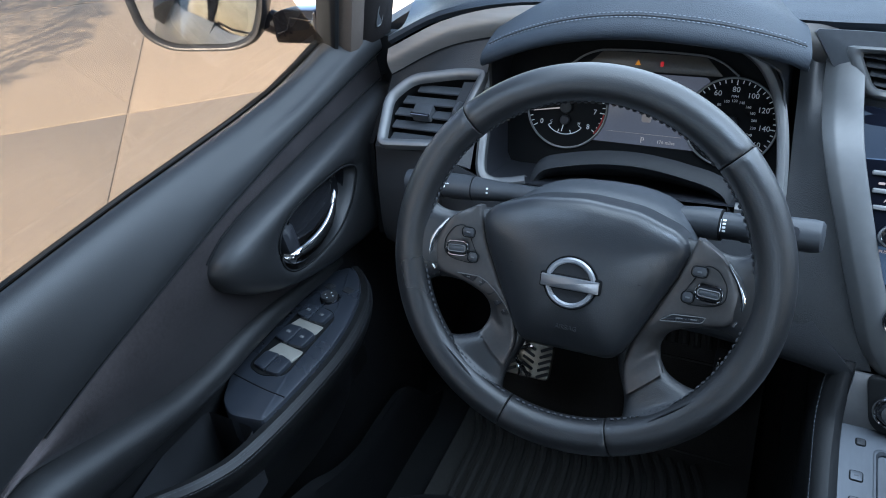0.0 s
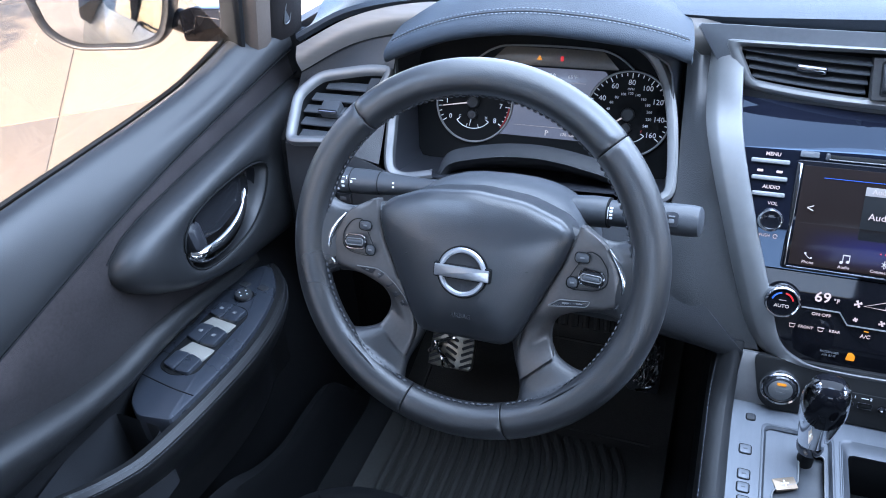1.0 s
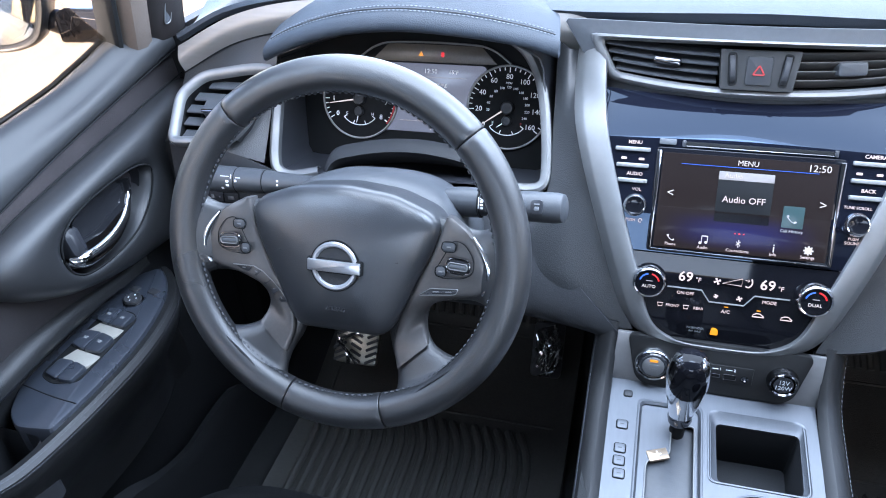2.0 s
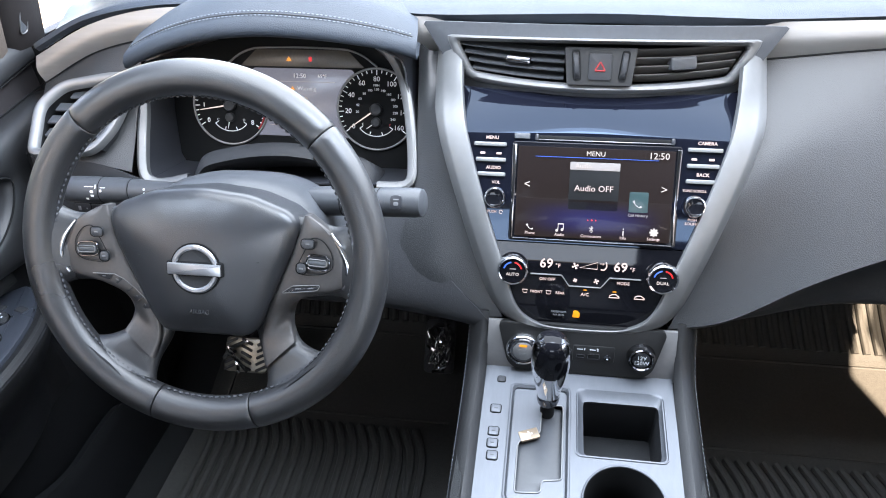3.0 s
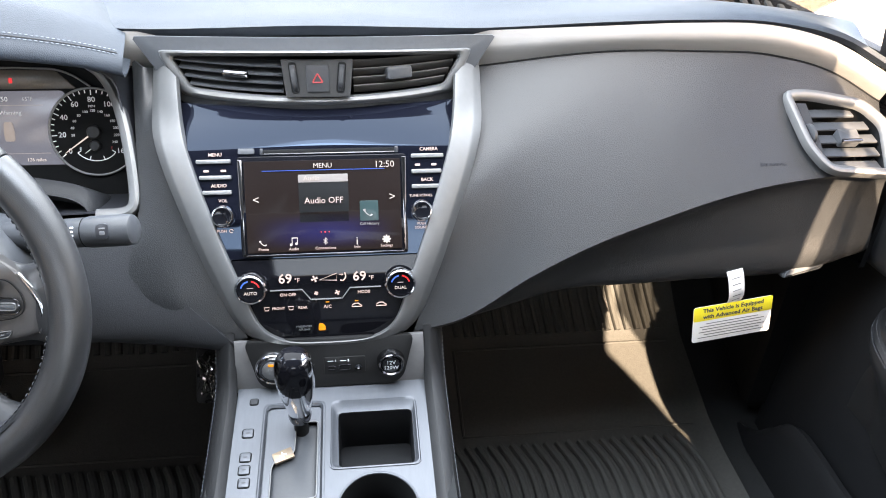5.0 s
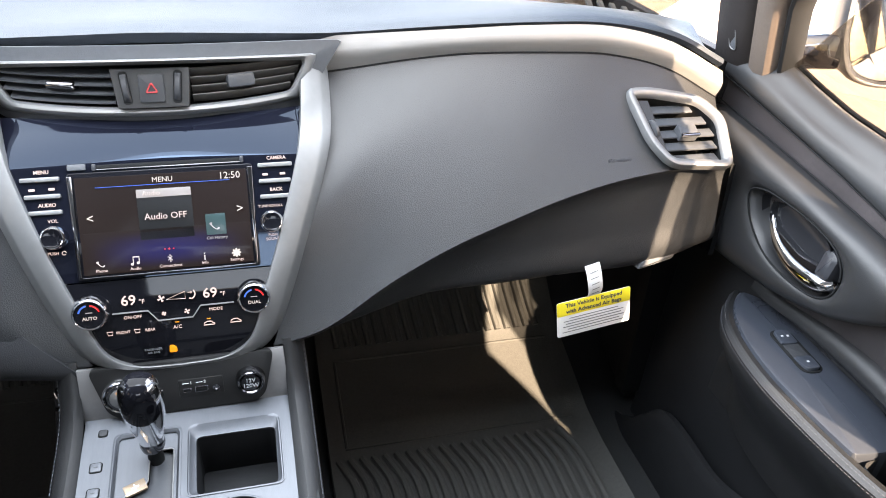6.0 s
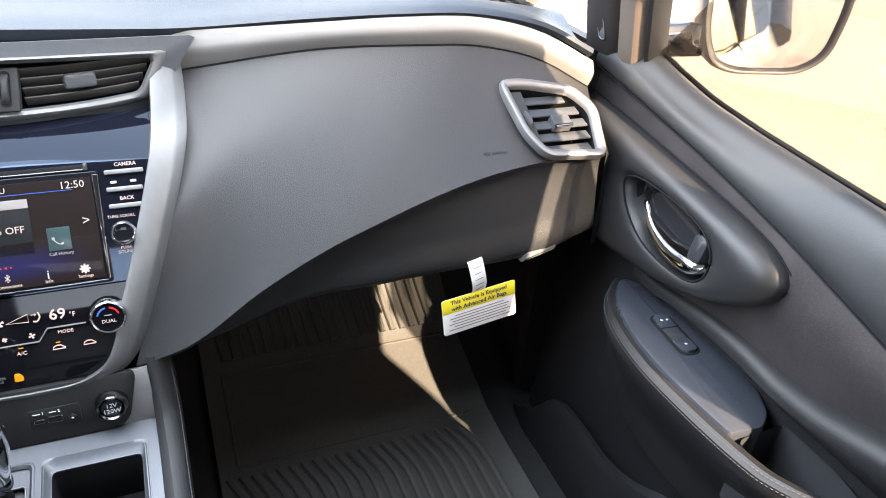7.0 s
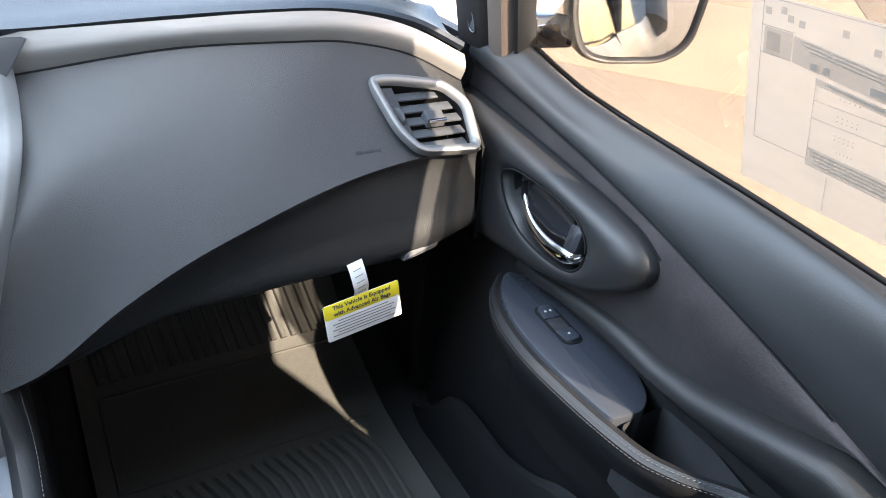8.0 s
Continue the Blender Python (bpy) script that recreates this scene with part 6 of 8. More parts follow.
def rim_ring(a, grow=1.0):
    c, s = math.cos(radians(a)), math.sin(radians(a))
    low = max(0.0, -s)
    rw = (0.0172 + 0.0018 * low) * grow
    rh = 0.0165 * grow
    out = []
    for k in range(20):
        t = 2 * math.pi * k / 20
        q = R_MAJ + rw * math.cos(t)
        out.append(WH @ Vector((q * c, q * s * (LOW_FLAT if s < 0 else 1.0), rh * math.sin(t))))
    return out


segs = [(44, 132), (132, 252), (252, 288), (288, 404)]
for a0, a1 in segs:
    rows = []
    n = int((a1 - a0) / 2.5)
    steps = [a0 + 0.15, a0 + 0.2, a0 + 0.45] + [a0 + (a1 - a0) * k / n for k in range(1, n)] + [a1 - 0.45, a1 - 0.2, a1 - 0.15]
    for k, a in enumerate(steps):
        e = min(k, len(steps) - 1 - k)
        rows.append(rim_ring(a, (0.86, 0.965, 1.0)[min(e, 2)]))
    part("rim", Shape().grid(rows, loop_v=True).cap(rows[0]).cap(rows[-1]), RIM_LEATHER, wheel, "black leather rim section")
core = [rim_ring(a, 0.84) for a in range(0, 360, 5)]
part("rim_core", Shape().grid(core, loop_u=True, loop_v=True), BLACK, wheel)
for a0, a1 in segs:
    line = []
    for a in np.linspace(a0 + 2, a1 - 2, 40):
        c, sn = math.cos(radians(a)), math.sin(radians(a))
        q = R_MAJ - 0.0174 - 0.0018 * max(0.0, -sn)
        line.append(WH @ Vector((q * c, q * sn * (LOW_FLAT if sn < 0 else 1.0), 0.0030)))
    part("stitching", stitches(line, 0.0044, 0.0018, 0.0013, W_UP), DARK_THREAD, wheel, "dark lacing along the rim")


def web(left, right, w_left, w_right, thick, n=22):
    """A padded bar between two edge lines, given in the wheel's plane."""
    a = smooth_line([(x, y, w) for (x, y), w in zip(left, w_left)], n)
    b = smooth_line([(x, y, w) for (x, y), w in zip(right, w_right)], n)
    rows = []
    for i in range(n):
        m, h = (a[i] + b[i]) / 2, (b[i] - a[i]) / 2
        ring = []
        for k in range(18):
            t = 2 * math.pi * k / 18
            cx, sy = math.copysign(abs(math.cos(t))**0.6, math.cos(t)), math.copysign(abs(math.sin(t))**0.8, math.sin(t))
            ring.append(WH @ (m + h * cx + Vector((0, 0, thick[min(i * len(thick) // n, len(thick) - 1)] * sy))))
        rows.append(ring)
    return Shape().grid(rows, loop_v=True).cap(rows[0]).cap(rows[-1])


for s in (-1, 1):
    # side spoke in leather, flaring into the rim
    sp = web([(s * 0.060, 0.044), (s * 0.105, 0.041), (s * 0.132, 0.034), (s * 0.151, 0.041), (s * 0.164, 0.062)],
             [(s * 0.060, -0.048), (s * 0.105, -0.040), (s * 0.135, -0.036), (s * 0.150, -0.040), (s * 0.160, -0.060)],
             [-0.024, -0.020, -0.015, -0.007, 0.0], [-0.024, -0.020, -0.015, -0.007, 0.0], [0.011])
    spoke = part("side_spoke", sp, RIM_LEATHER, wheel, "black side spoke")
    # satin cover: switch pod above, narrowing into the lower spoke
    outer = [(0.1085, 0.0440, -0.0085), (0.1304, 0.0306, 0.0), (0.1427, 0.0139, 0.0), (0.1485, -0.0012, 0.0), (0.148, -0.0174, -0.001), (0.1427, -0.0262, -0.002), (0.121, -0.0315, -0.005), (0.101, -0.0385, -0.009), (0.0890, -0.050, -0.013), (0.0850, -0.0640, -0.016), (0.0868, -0.0750, -0.013), (0.0916, -0.0850, -0.007)]
    inner = [(0.1030, 0.0440, -0.0095), (0.0990, 0.030, -0.0080), (0.0945, 0.0175, -0.0070), (0.0895, 0.004, -0.0065), (0.0840, -0.008, -0.0065), (0.0790, -0.018, -0.0070), (0.0735, -0.032, -0.007), (0.067, -0.045, -0.009), (0.0605, -0.058, -0.012), (0.0560, -0.072, -0.014), (0.0545, -0.092, -0.012), (0.0605, -0.1150, -0.006)]
    fo, fi = smooth_line([(s * x, y, w) for x, y, w in outer], 56), smooth_line([(s * x, y, w) for x, y, w in inner], 56)
    rows = []
    for a, b in zip(fo, fi):
        row = [a + (b - a) * 0.02 + Vector((0, 0, -0.014)), a + Vector((0, 0, -0.0035)), a + (b - a) * 0.015 + Vector((0, 0, -0.0012))]
        row += [a + (b - a) * f + Vector((0, 0, 0.0016 * math.sin(math.pi * f))) for f in np.linspace(0.06, 0.94, 12)]
        row += [a + (b - a) * 0.985 + Vector((0, 0, -0.0012)), b + Vector((0, 0, -0.0035)), b + (a - b) * 0.02 + Vector((0, 0, -0.014))]
        rows.append([WH @ q for q in row])
    p = part("spoke_cover", Shape().grid(rows).cap(rows[0]).cap(rows[-1]), SPOKE, wheel, "dark satin spoke cover with switches", face=tuple(WH @ Vector((s * 0.10, 0, 0.4))))
    edge = smooth_line([WH @ Vector((s * x, y, w)) for x, y, w in ((0.1320, 0.0288, -0.0005), (0.1435, 0.0130, 0.0002), (0.1492, -0.0014, 0.0002), (0.1488, -0.0172, -0.0008), (0.1440, -0.0258, -0.0018))], 26)
    part("pod_edge", Shape().tube(edge, [0.0012 + 0.0026 * math.sin(math.pi * (0.05 + 0.9 * k / 25)) for k in range(26)], 10), CHROME, p, "chrome pod edge")
    pm = WH @ Matrix.Translation((0, 0, 0.0008))
    recess = rounded([(s * 0.0965, -0.0080, 0), (s * 0.1135, 0.0255, 0), (s * 0.1250, 0.0220, 0), (s * 0.1345, 0.0080, 0), (s * 0.1340, -0.0060, 0), (s * 0.1240, -0.0115, 0), (s * 0.1030, -0.0130, 0)], 0.007)
    part("pod_line", Shape().tube([pm @ Vector((q.x, q.y, 0.0002)) for q in recess], 0.0005, 5, loop=True), BLACK, p)
    big = pm @ Matrix.Translation((s * 0.1197, 0.0004, 0.0012)) @ Matrix.Rotation(radians(-s * 3), 4, "Z")
    bt = part("rocker_switch", Shape().plate(rect(0.0215, 0.0135, 0.0066, 6), 0.004, 0.0015, big), SMOOTH_DARK, p, "oval rocker switch")
    part("rocker_ring", Shape().tube([big @ Vector((q.x, q.y, 0.0002)) for q in rect(0.0225, 0.0145, 0.0070, 6)], 0.0008, 6, loop=True), SMOKE, bt, "bright ring")
    part("rocker_bar", Shape().plate(rect(0.0185, 0.0062, 0.0028, 5), 0.005, 0.0018, big @ Matrix.Translation((0, 0.0002, 0.0028))), GREY, bt, "raised grey bar")
    part("bar_edge", Shape().tube([big @ Vector((q.x, q.y + 0.0002, 0.0026)) for q in rect(0.0186, 0.0064, 0.0029, 5)], 0.0006, 5, loop=True), SILVER, bt, "bright edge of the bar")
    for x, y, w, h in ((0.1095, 0.0180, 0.0125, 0.0088), (0.1028, -0.0064, 0.0098, 0.0098)):
        rim_q = rect(w + 0.0012, h + 0.0012, min(w, h) * 0.5, 6)
        part("switch_gap", Shape().tube([pm @ Vector((s * x + q.x, y + q.y, 0.0006)) for q in rim_q], 0.0005, 5, loop=True), BLACK, p)
        sw = part("thumb_switch", Shape().plate(rect(w, h, min(w, h) * 0.46, 6), 0.004, 0.0012, pm @ Matrix.Translation((s * x, y, 0.0016))), STALK, p, "small oval switch")
        part("mark", Shape().plate(rect(0.0040, 0.0016, 0.0004, 2), 0.0006, 0.0002, pm @ Matrix.Translation((s * x, y, 0.0019))), GREY_INK, sw)
    if s > 0:
        lw = rounded([(0.0815, -0.0330, 0), (0.1180, -0.0282, 0), (0.1210, -0.0225, 0), (0.0925, -0.0252, 0)], 0.0025)
        ls = part("lower_switch", Shape().plate(lw, 0.004, 0.0008, pm @ Matrix.Translation((0, 0, -0.0016))), SMOOTH_DARK, p, "long lower switch")
        part("switch_rim", Shape().tube([pm @ Vector((q.x, q.y, -0.0012)) for q in lw], 0.0005, 5, loop=True), SILVER, ls)
        for x in (0.0985, 0.1110):
            part("mark", Shape().plate(rect(0.0060, 0.0012, 0.0003, 2), 0.0006, 0.0002, pm @ Matrix.Translation((x, -0.0277 + 0.09 * (x - 0.098), -0.0012)) @ Matrix.Rotation(0.09, 4, "Z")), GREY_INK, ls)
    else:
        top = [(-0.1180, -0.0252), (-0.0958, -0.0255), (-0.0870, -0.0305), (-0.0770, -0.0400), (-0.0690, -0.0500), (-0.0610, -0.0620)]
        low = [(-0.1130, -0.0292), (-0.1010, -0.0325), (-0.0940, -0.0372), (-0.0850, -0.0460), (-0.0770, -0.0560), (-0.0700, -0.0635)]
        for k in range(5):
            q = [(top[k], 0.03), (top[k + 1], 0.97), (low[k + 1], 0.97), (low[k], 0.03)]
            dp = -0.0030 - 0.0022 * k
            quad = [Vector((c[0], c[1], 0)) for c, _ in q]
            cen = sum(quad, Vector()) / 4
            quad = [cen + (v - cen) * 0.90 for v in quad]
            bt = part("lower_switch", Shape().plate(rounded(quad, 0.0012, 2), 0.005, 0.0006, pm @ Matrix.Translation((0, 0, dp))), SMOOTH_DARK, p, "small lower switch")
            d = Vector((top[k + 1][0] - top[k][0], top[k + 1][1] - top[k][1], 0))
            part("mark", Shape().plate(rect(0.0036, 0.0012, 0.0003, 2), 0.0006, 0.0002, pm @ Matrix.Translation((cen.x, cen.y, dp + 0.0003)) @ Matrix.Rotation(math.atan2(d.y, d.x), 4, "Z")), GREY_INK, bt)
        part("switch_rim", Shape().tube([pm @ Vector((x, y, -0.0012 - 0.0022 * k)) for k, (x, y) in enumerate(top)], 0.0006, 5), SILVER, p)
    # lower spoke: leather foot and satin upper cover
    lo = web([(s * 0.042, -0.070), (s * 0.050, -0.098), (s * 0.0600, -0.122), (s * 0.0595, -0.144), (s * 0.046, -0.163)],
             [(s * 0.080, -0.058), (s * 0.085, -0.074), (s * 0.098, -0.0890), (s * 0.128, -0.0935), (s * 0.150, -0.074)],
             [-0.030, -0.026, -0.016, -0.006, 0.0], [-0.030, -0.026, -0.016, -0.006, 0.0], [0.010, 0.010, 0.012])
    part("lower_spoke", lo, RIM_LEATHER, wheel, "black leather lower spoke")

# padded hub: rows swelling towards the middle
hub_line = rounded([(-0.046, -0.083, 0), (0.046, -0.083, 0), (0.058, -0.066, 0), (0.079, -0.020, 0), (0.094, 0.012, 0), (0.099, 0.036, 0), (0.088, 0.048, 0), (0.050, 0.062, 0), (0.0, 0.067, 0), (-0.050, 0.062, 0), (-0.088, 0.048, 0), (-0.099, 0.036, 0), (-0.094, 0.012, 0), (-0.079, -0.020, 0), (-0.058, -0.066, 0)], 0.010)
hub_line = ring_line(hub_line, 96)
cen = Vector((0, -0.004, 0))
rows = []
for f, w in ((1.0, -0.045), (1.0, -0.0095), (0.99, -0.0055), (0.965, -0.0022), (0.92, 0.0008), (0.84, 0.0038), (0.68, 0.0078), (0.45, 0.0112), (0.22, 0.0127), (0.04, 0.013)):
    rows.append([WH @ (cen + (p - cen) * f + Vector((0, 0, w))) for p in hub_line])
hub = part("hub", Shape().grid(rows, loop_v=True).cap(rows[-1]), HUB_VINYL, wheel, "black padded hub", sharp=50)
lm = WH @ Matrix.Translation((0.0, -0.0105, 0.0135))
em = part("emblem", Shape().lathe([(0.0190, -0.003), (0.0190, 0.0012), (0.0205, 0.0024), (0.0228, 0.0024), (0.0242, 0.0010), (0.0242, -0.003)], lm, 56), BADGE, wheel, "round satin silver emblem with a cross bar")
part("emblem_shade", Shape().lathe([(0.0258, -0.0045), (0.0258, 0.0002), (0.0, 0.0002)], lm, 48).plate(rect(0.0575, 0.0145, 0.002), 0.006, 0.0008, lm @ Matrix.Translation((0, 0, 0.0018))), BLACK, em)
part("emblem_bar", Shape().plate(rect(0.0545, 0.0115, 0.001), 0.006, 0.0010, lm @ Matrix.Translation((0, 0, 0.0042))), BADGE, em, "plain silver bar")
part("emblem_bed", Shape().lathe([(0.0192, -0.002), (0.0192, 0.0003), (0.0, 0.0003)], lm, 40), DARK, em)
for s in (-1, 1):
    hm = WH @ Matrix.Translation((s * 0.058, -0.002, 0.0068)) @ Matrix.Rotation(radians(s * 6), 4, "Y")
    part("horn_mark", Shape().box((-0.004, -0.0004, 0), (0.004, 0.0004, 0.0012), hm).box((-0.003, 0.002, 0), (0.003, 0.0027, 0.0012), hm), DARK, hub)
m = WH @ Matrix.Translation((0.0, -0.052, 0.0092)) @ Matrix.Rotation(radians(-7), 4, "X")
lettering("SRS", 0.0060, m @ Matrix.Translation((0, 0.005, 0)), DARK, wheel, lift=0.0006)
lettering("AIRBAG", 0.0060, m @ Matrix.Translation((0, -0.0035, 0)), DARK, wheel, lift=0.0006)

# ---- steering column and stalks ----
column = thing("steering_column", (-0.385, -0.12, 1.0), "dark plastic steering column shroud", "steering column")
rows = []
for d, w, h, dz in ((-0.040, 0.070, 0.050, 0.0), (-0.060, 0.096, 0.064, 0.002), (-0.080, 0.103, 0.071, 0.002), (-0.115, 0.106, 0.073, 0.0), (-0.15, 0.106, 0.071, -0.002), (-0.20, 0.100, 0.060, -0.006), (-0.30, 0.09, 0.04, -0.01)):
    ring = []
    for k in range(40):
        t = 2 * math.pi * k / 40
        x, y = w * math.copysign(abs(math.cos(t))**0.75, math.cos(t)), math.sin(t)
        y = y * (h if y > 0 else 0.062)
        ring.append(WH @ Vector((x, y + dz, d)))
    rows.append(ring)
part("shroud", Shape().grid(rows, loop_v=True).cap(rows[0]), STALK, column, "dark plastic shroud")


def stalk(name, label, a, b, arm, ring, end):
    """A lever along a line: each piece is a list of (radius, share of the length)."""
    a, b = Vector(a), Vector(b)
    st = thing(name, a, label, "control stalk", "control stalks")
    d = (b - a).normalized()
    ln = (b - a).length
    fr = d.cross(Vector((0, -0.35, 1))).normalized()
    z = Matrix((fr, d.cross(fr), d)).transposed().to_4x4()
    z.translation = a
    for nm, prof_, mat, lb in (("arm", arm, STALK, "dark plastic arm"), ("ring", ring, STALK, "turning ring"), ("end_cap", end, STALK, "dark grey end cap")):
        part(nm, Shape().lathe([(r, ln * f) for r, f in prof_], z, 32), mat, st, lb)
    for f in (arm[-1][1], ring[-1][1]):
        r = arm[-1][0] if f == arm[-1][1] else ring[-1][0]
        part("groove", Shape().lathe([(r * 1.005, ln * f - 0.0006), (r * 1.005, ln * f + 0.0006)], z, 32), BLACK, st)

    def mark(f, r, ang, w, h, mat, deep=0.0005):
        n = (Vector((0, -math.cos(radians(ang)), math.sin(radians(ang)))))
        n = (n - d * n.dot(d)).normalized()
        rt = d if d.x > 0 else -d
        m = plane_at(a + d * ln * f + n * r, rt, n.cross(rt))
        return part("mark", Shape().plate(rect(w, h, min(w, h) * 0.3, 2), deep, 0.0001, m), mat, st)
    return mark


mk = stalk("light_stalk", "dark stalk for lights with white marks", (-0.462, -0.085, 1.026), (-0.655, -0.088, 1.022),
           [(0.0110, 0.0), (0.0112, 0.22), (0.0128, 0.38), (0.0150, 0.52)], [(0.0152, 0.525), (0.0160, 0.60), (0.0162, 0.72)], [(0.0160, 0.725), (0.0168, 0.76), (0.0168, 0.94), (0.0150, 0.99), (0.0, 1.0)])
for f, an, w, h in ((0.76, 20, 0.0042, 0.0032), (0.76, 2, 0.0042, 0.0030), (0.80, -14, 0.0036, 0.0036), (0.685, 38, 0.0070, 0.0008), (0.70, 24, 0.0030, 0.0030), (0.78, 42, 0.0120, 0.0008), (0.735, 42, 0.0008, 0.0050)):
    mk(f, 0.0168 if f > 0.73 else 0.0163, an, w, h, WHITE_INK)
for dx, an in ((0.41, 36), (0.41, 14), (0.435, 36), (0.435, 14)):
    mk(dx, 0.0134, an, 0.0026, 0.0024, WHITE_INK)
mk = stalk("wiper_stalk", "dark stalk for wipers with a grey end", (-0.306, -0.150, 1.060), (-0.178, -0.166, 1.0735),
           [(0.0149, 0.0), (0.0164, 0.16), (0.0158, 0.30)], [(0.0134, 0.31), (0.0134, 0.44), (0.0146, 0.46), (0.0149, 0.62)], [(0.0149, 0.625), (0.0158, 0.66), (0.0158, 0.93), (0.0146, 0.985), (0.0120, 1.0), (0.0, 1.0)])
mk(0.80, 0.0158, 30, 0.0130, 0.0145, SMOOTH_DARK, 0.003)
for an, w, h in ((40, 0.0060, 0.0014), (24, 0.0052, 0.0040)):
    mk(0.80, 0.0164, an, w, h, GREY_INK)
for k in range(4):
    mk(0.335, 0.0136, 52 - 15 * k, 0.0032, 0.0022, WHITE_INK)
mk(0.31, 0.0137, 30, 0.0006, 0.0120, WHITE_INK)
for an in (50, 34, 20):
    mk(0.56, 0.0151, an, 0.0036, 0.0018, WHITE_INK)

# ---- pedals ----
def pedal(name, label, at, w, h, lean, ribs, film, metal):
    p = thing(name, at, label, "pedal", "pedals")
    m = plane_at(at, (1, 0, 0), (0, math.sin(lean), math.cos(lean)))
    plate = part("plate", Shape().plate(rect(w, h, 0.010), 0.012, 0.003, m), metal, p, "worn metal plate")
    for x, y, rw, rh, t in ribs:
        part("rubber_rib", Shape().plate(rect(rw, rh, 0.002), 0.003, 0.001, m @ Matrix.Translation((x, y, 0.0022)) @ Matrix.Rotation(radians(t), 4, "Z")), TYRE, plate)
    # crumpled clear wrap: thin folded strips over the plate
    rng = random.Random(int(film * 10))
    for k in range(int(4 * film)):
        a = rng.uniform(0, 6.28)
        p0 = Vector((w * 0.42 * math.cos(a), h * 0.42 * math.sin(a), 0.006 + rng.uniform(0, 0.010)))
        p1 = Vector((w * rng.uniform(-0.4, 0.4), h * rng.uniform(-0.4, 0.4), 0.010 + rng.uniform(0, 0.014)))
        p2 = Vector((w * 0.5 * math.cos(a + 2), h * 0.5 * math.sin(a + 2), 0.004 + rng.uniform(0, 0.010)))
        mid = smooth_line([p0, p1, p2], 9)
        tw = Vector((rng.uniform(-1, 1), rng.uniform(-1, 1), 0.5)).normalized() * rng.uniform(0.002, 0.005)
        part("wrap", Shape().grid([[m @ (q - tw), m @ (q + Vector((0, 0, 0.003 * math.sin(i * 1.7)))), m @ (q + tw)] for i, q in enumerate(mid)]), FILM, plate, "crumpled clear film", thick=0.0003, face=CABIN)
    part("arm", Shape().tube(smooth_line([m @ Vector((0, h * 0.3, -0.012)), m @ Vector((0, h * 0.9, -0.05)), Vector(at) + Vector((0, 0.16, 0.28))], 14), 0.009, 8), DARK, p, "black pedal arm")
    return p


pedal("brake_pedal", "foot brake pedal with bright plate and rubber ribs", (-0.546, 0.060, 0.622), 0.078, 0.060, radians(40), [(-0.028 + 0.028 * c, -0.022 + 0.011 * k, 0.022, 0.0050, (28, -24, 28)[c]) for k in range(5) for c in range(3)], 0.8, PEDAL)
pedal("accelerator_pedal", "accelerator pedal wrapped in clear film", (-0.233, 0.200, 0.550), 0.056, 0.100, radians(40), [(0.0, -0.032 + 0.016 * k, 0.030, 0.006, 0) for k in range(5)], 4.5, DARK)

# ---- rubber floor mats ----
def mat_z(y):
    return floor_z(y) + 0.011


def floor_mat(x0, x1, lean):
    f = thing("floor_mat", ((x0 + x1) / 2, -0.1, 0.44), "black ribbed rubber floor mat on the carpet", "floor mat", "floor mats")
    nx, ny = 28, 60
    rows = []
    for i in range(nx + 1):
        x = x0 + (x1 - x0) * i / nx
        col = []
        for j in range(ny + 1):
            y = -0.42 + 0.83 * j / ny
            e = min(x - x0, x1 - x, y + 0.42, 0.41 - y)
            col.append((x, y, mat_z(y) + 0.010 * math.exp(-(max(0, e - 0.004) / 0.008)**2)))
        rows.append(col)
    part("sheet", Shape().grid(rows), RUBBER, f, "black rubber sheet", face=(0, 0, 3), thick=0.005)
    n = int((x1 - x0 - 0.06) / 0.0205)
    for k in range(n):
        x = x0 + 0.04 + 0.0205 * k
        path = [(x, -0.40, 0), (x, -0.05, 0), (x - 0.004 * lean, 0.02, 0), (x - 0.026 * lean, 0.073, 0)]
        pts = [Vector((p.x, p.y, mat_z(p.y) + 0.0045)) for p in smooth_line(path, 22)]
        part("rib", Shape().tube(pts, 0.0070, 8, flat=1.0), RUBBER, f)
    # raised border of the heel pad and ribs up the toe board
    for line in ([(x0 + 0.03, 0.098), (x1 - 0.03, 0.098)], [(x0 + 0.03, 0.268), (x1 - 0.03, 0.268)], [(x0 + 0.032, 0.10), (x0 + 0.032, 0.266)]):
        pts = [Vector((p.x, p.y, mat_z(p.y) + 0.001)) for p in smooth_line([(x, y, 0) for x, y in line], 16)]
        part("bead", Shape().tube(pts, 0.0028, 6), RUBBER, f)
    for k in range(n):
        x = x0 + 0.04 + 0.0205 * k
        pts = [Vector((x - 0.012 * (y - 0.30) / 0.1 * lean, y, mat_z(y) + 0.0040)) for y in np.linspace(0.288, 0.40, 8)]
        part("rib", Shape().tube(pts, 0.0064, 8, flat=1.0), RUBBER, f)
    return f


floor_mat(-0.665, -0.175, 1)
floor_mat(0.180, 0.675, 1)

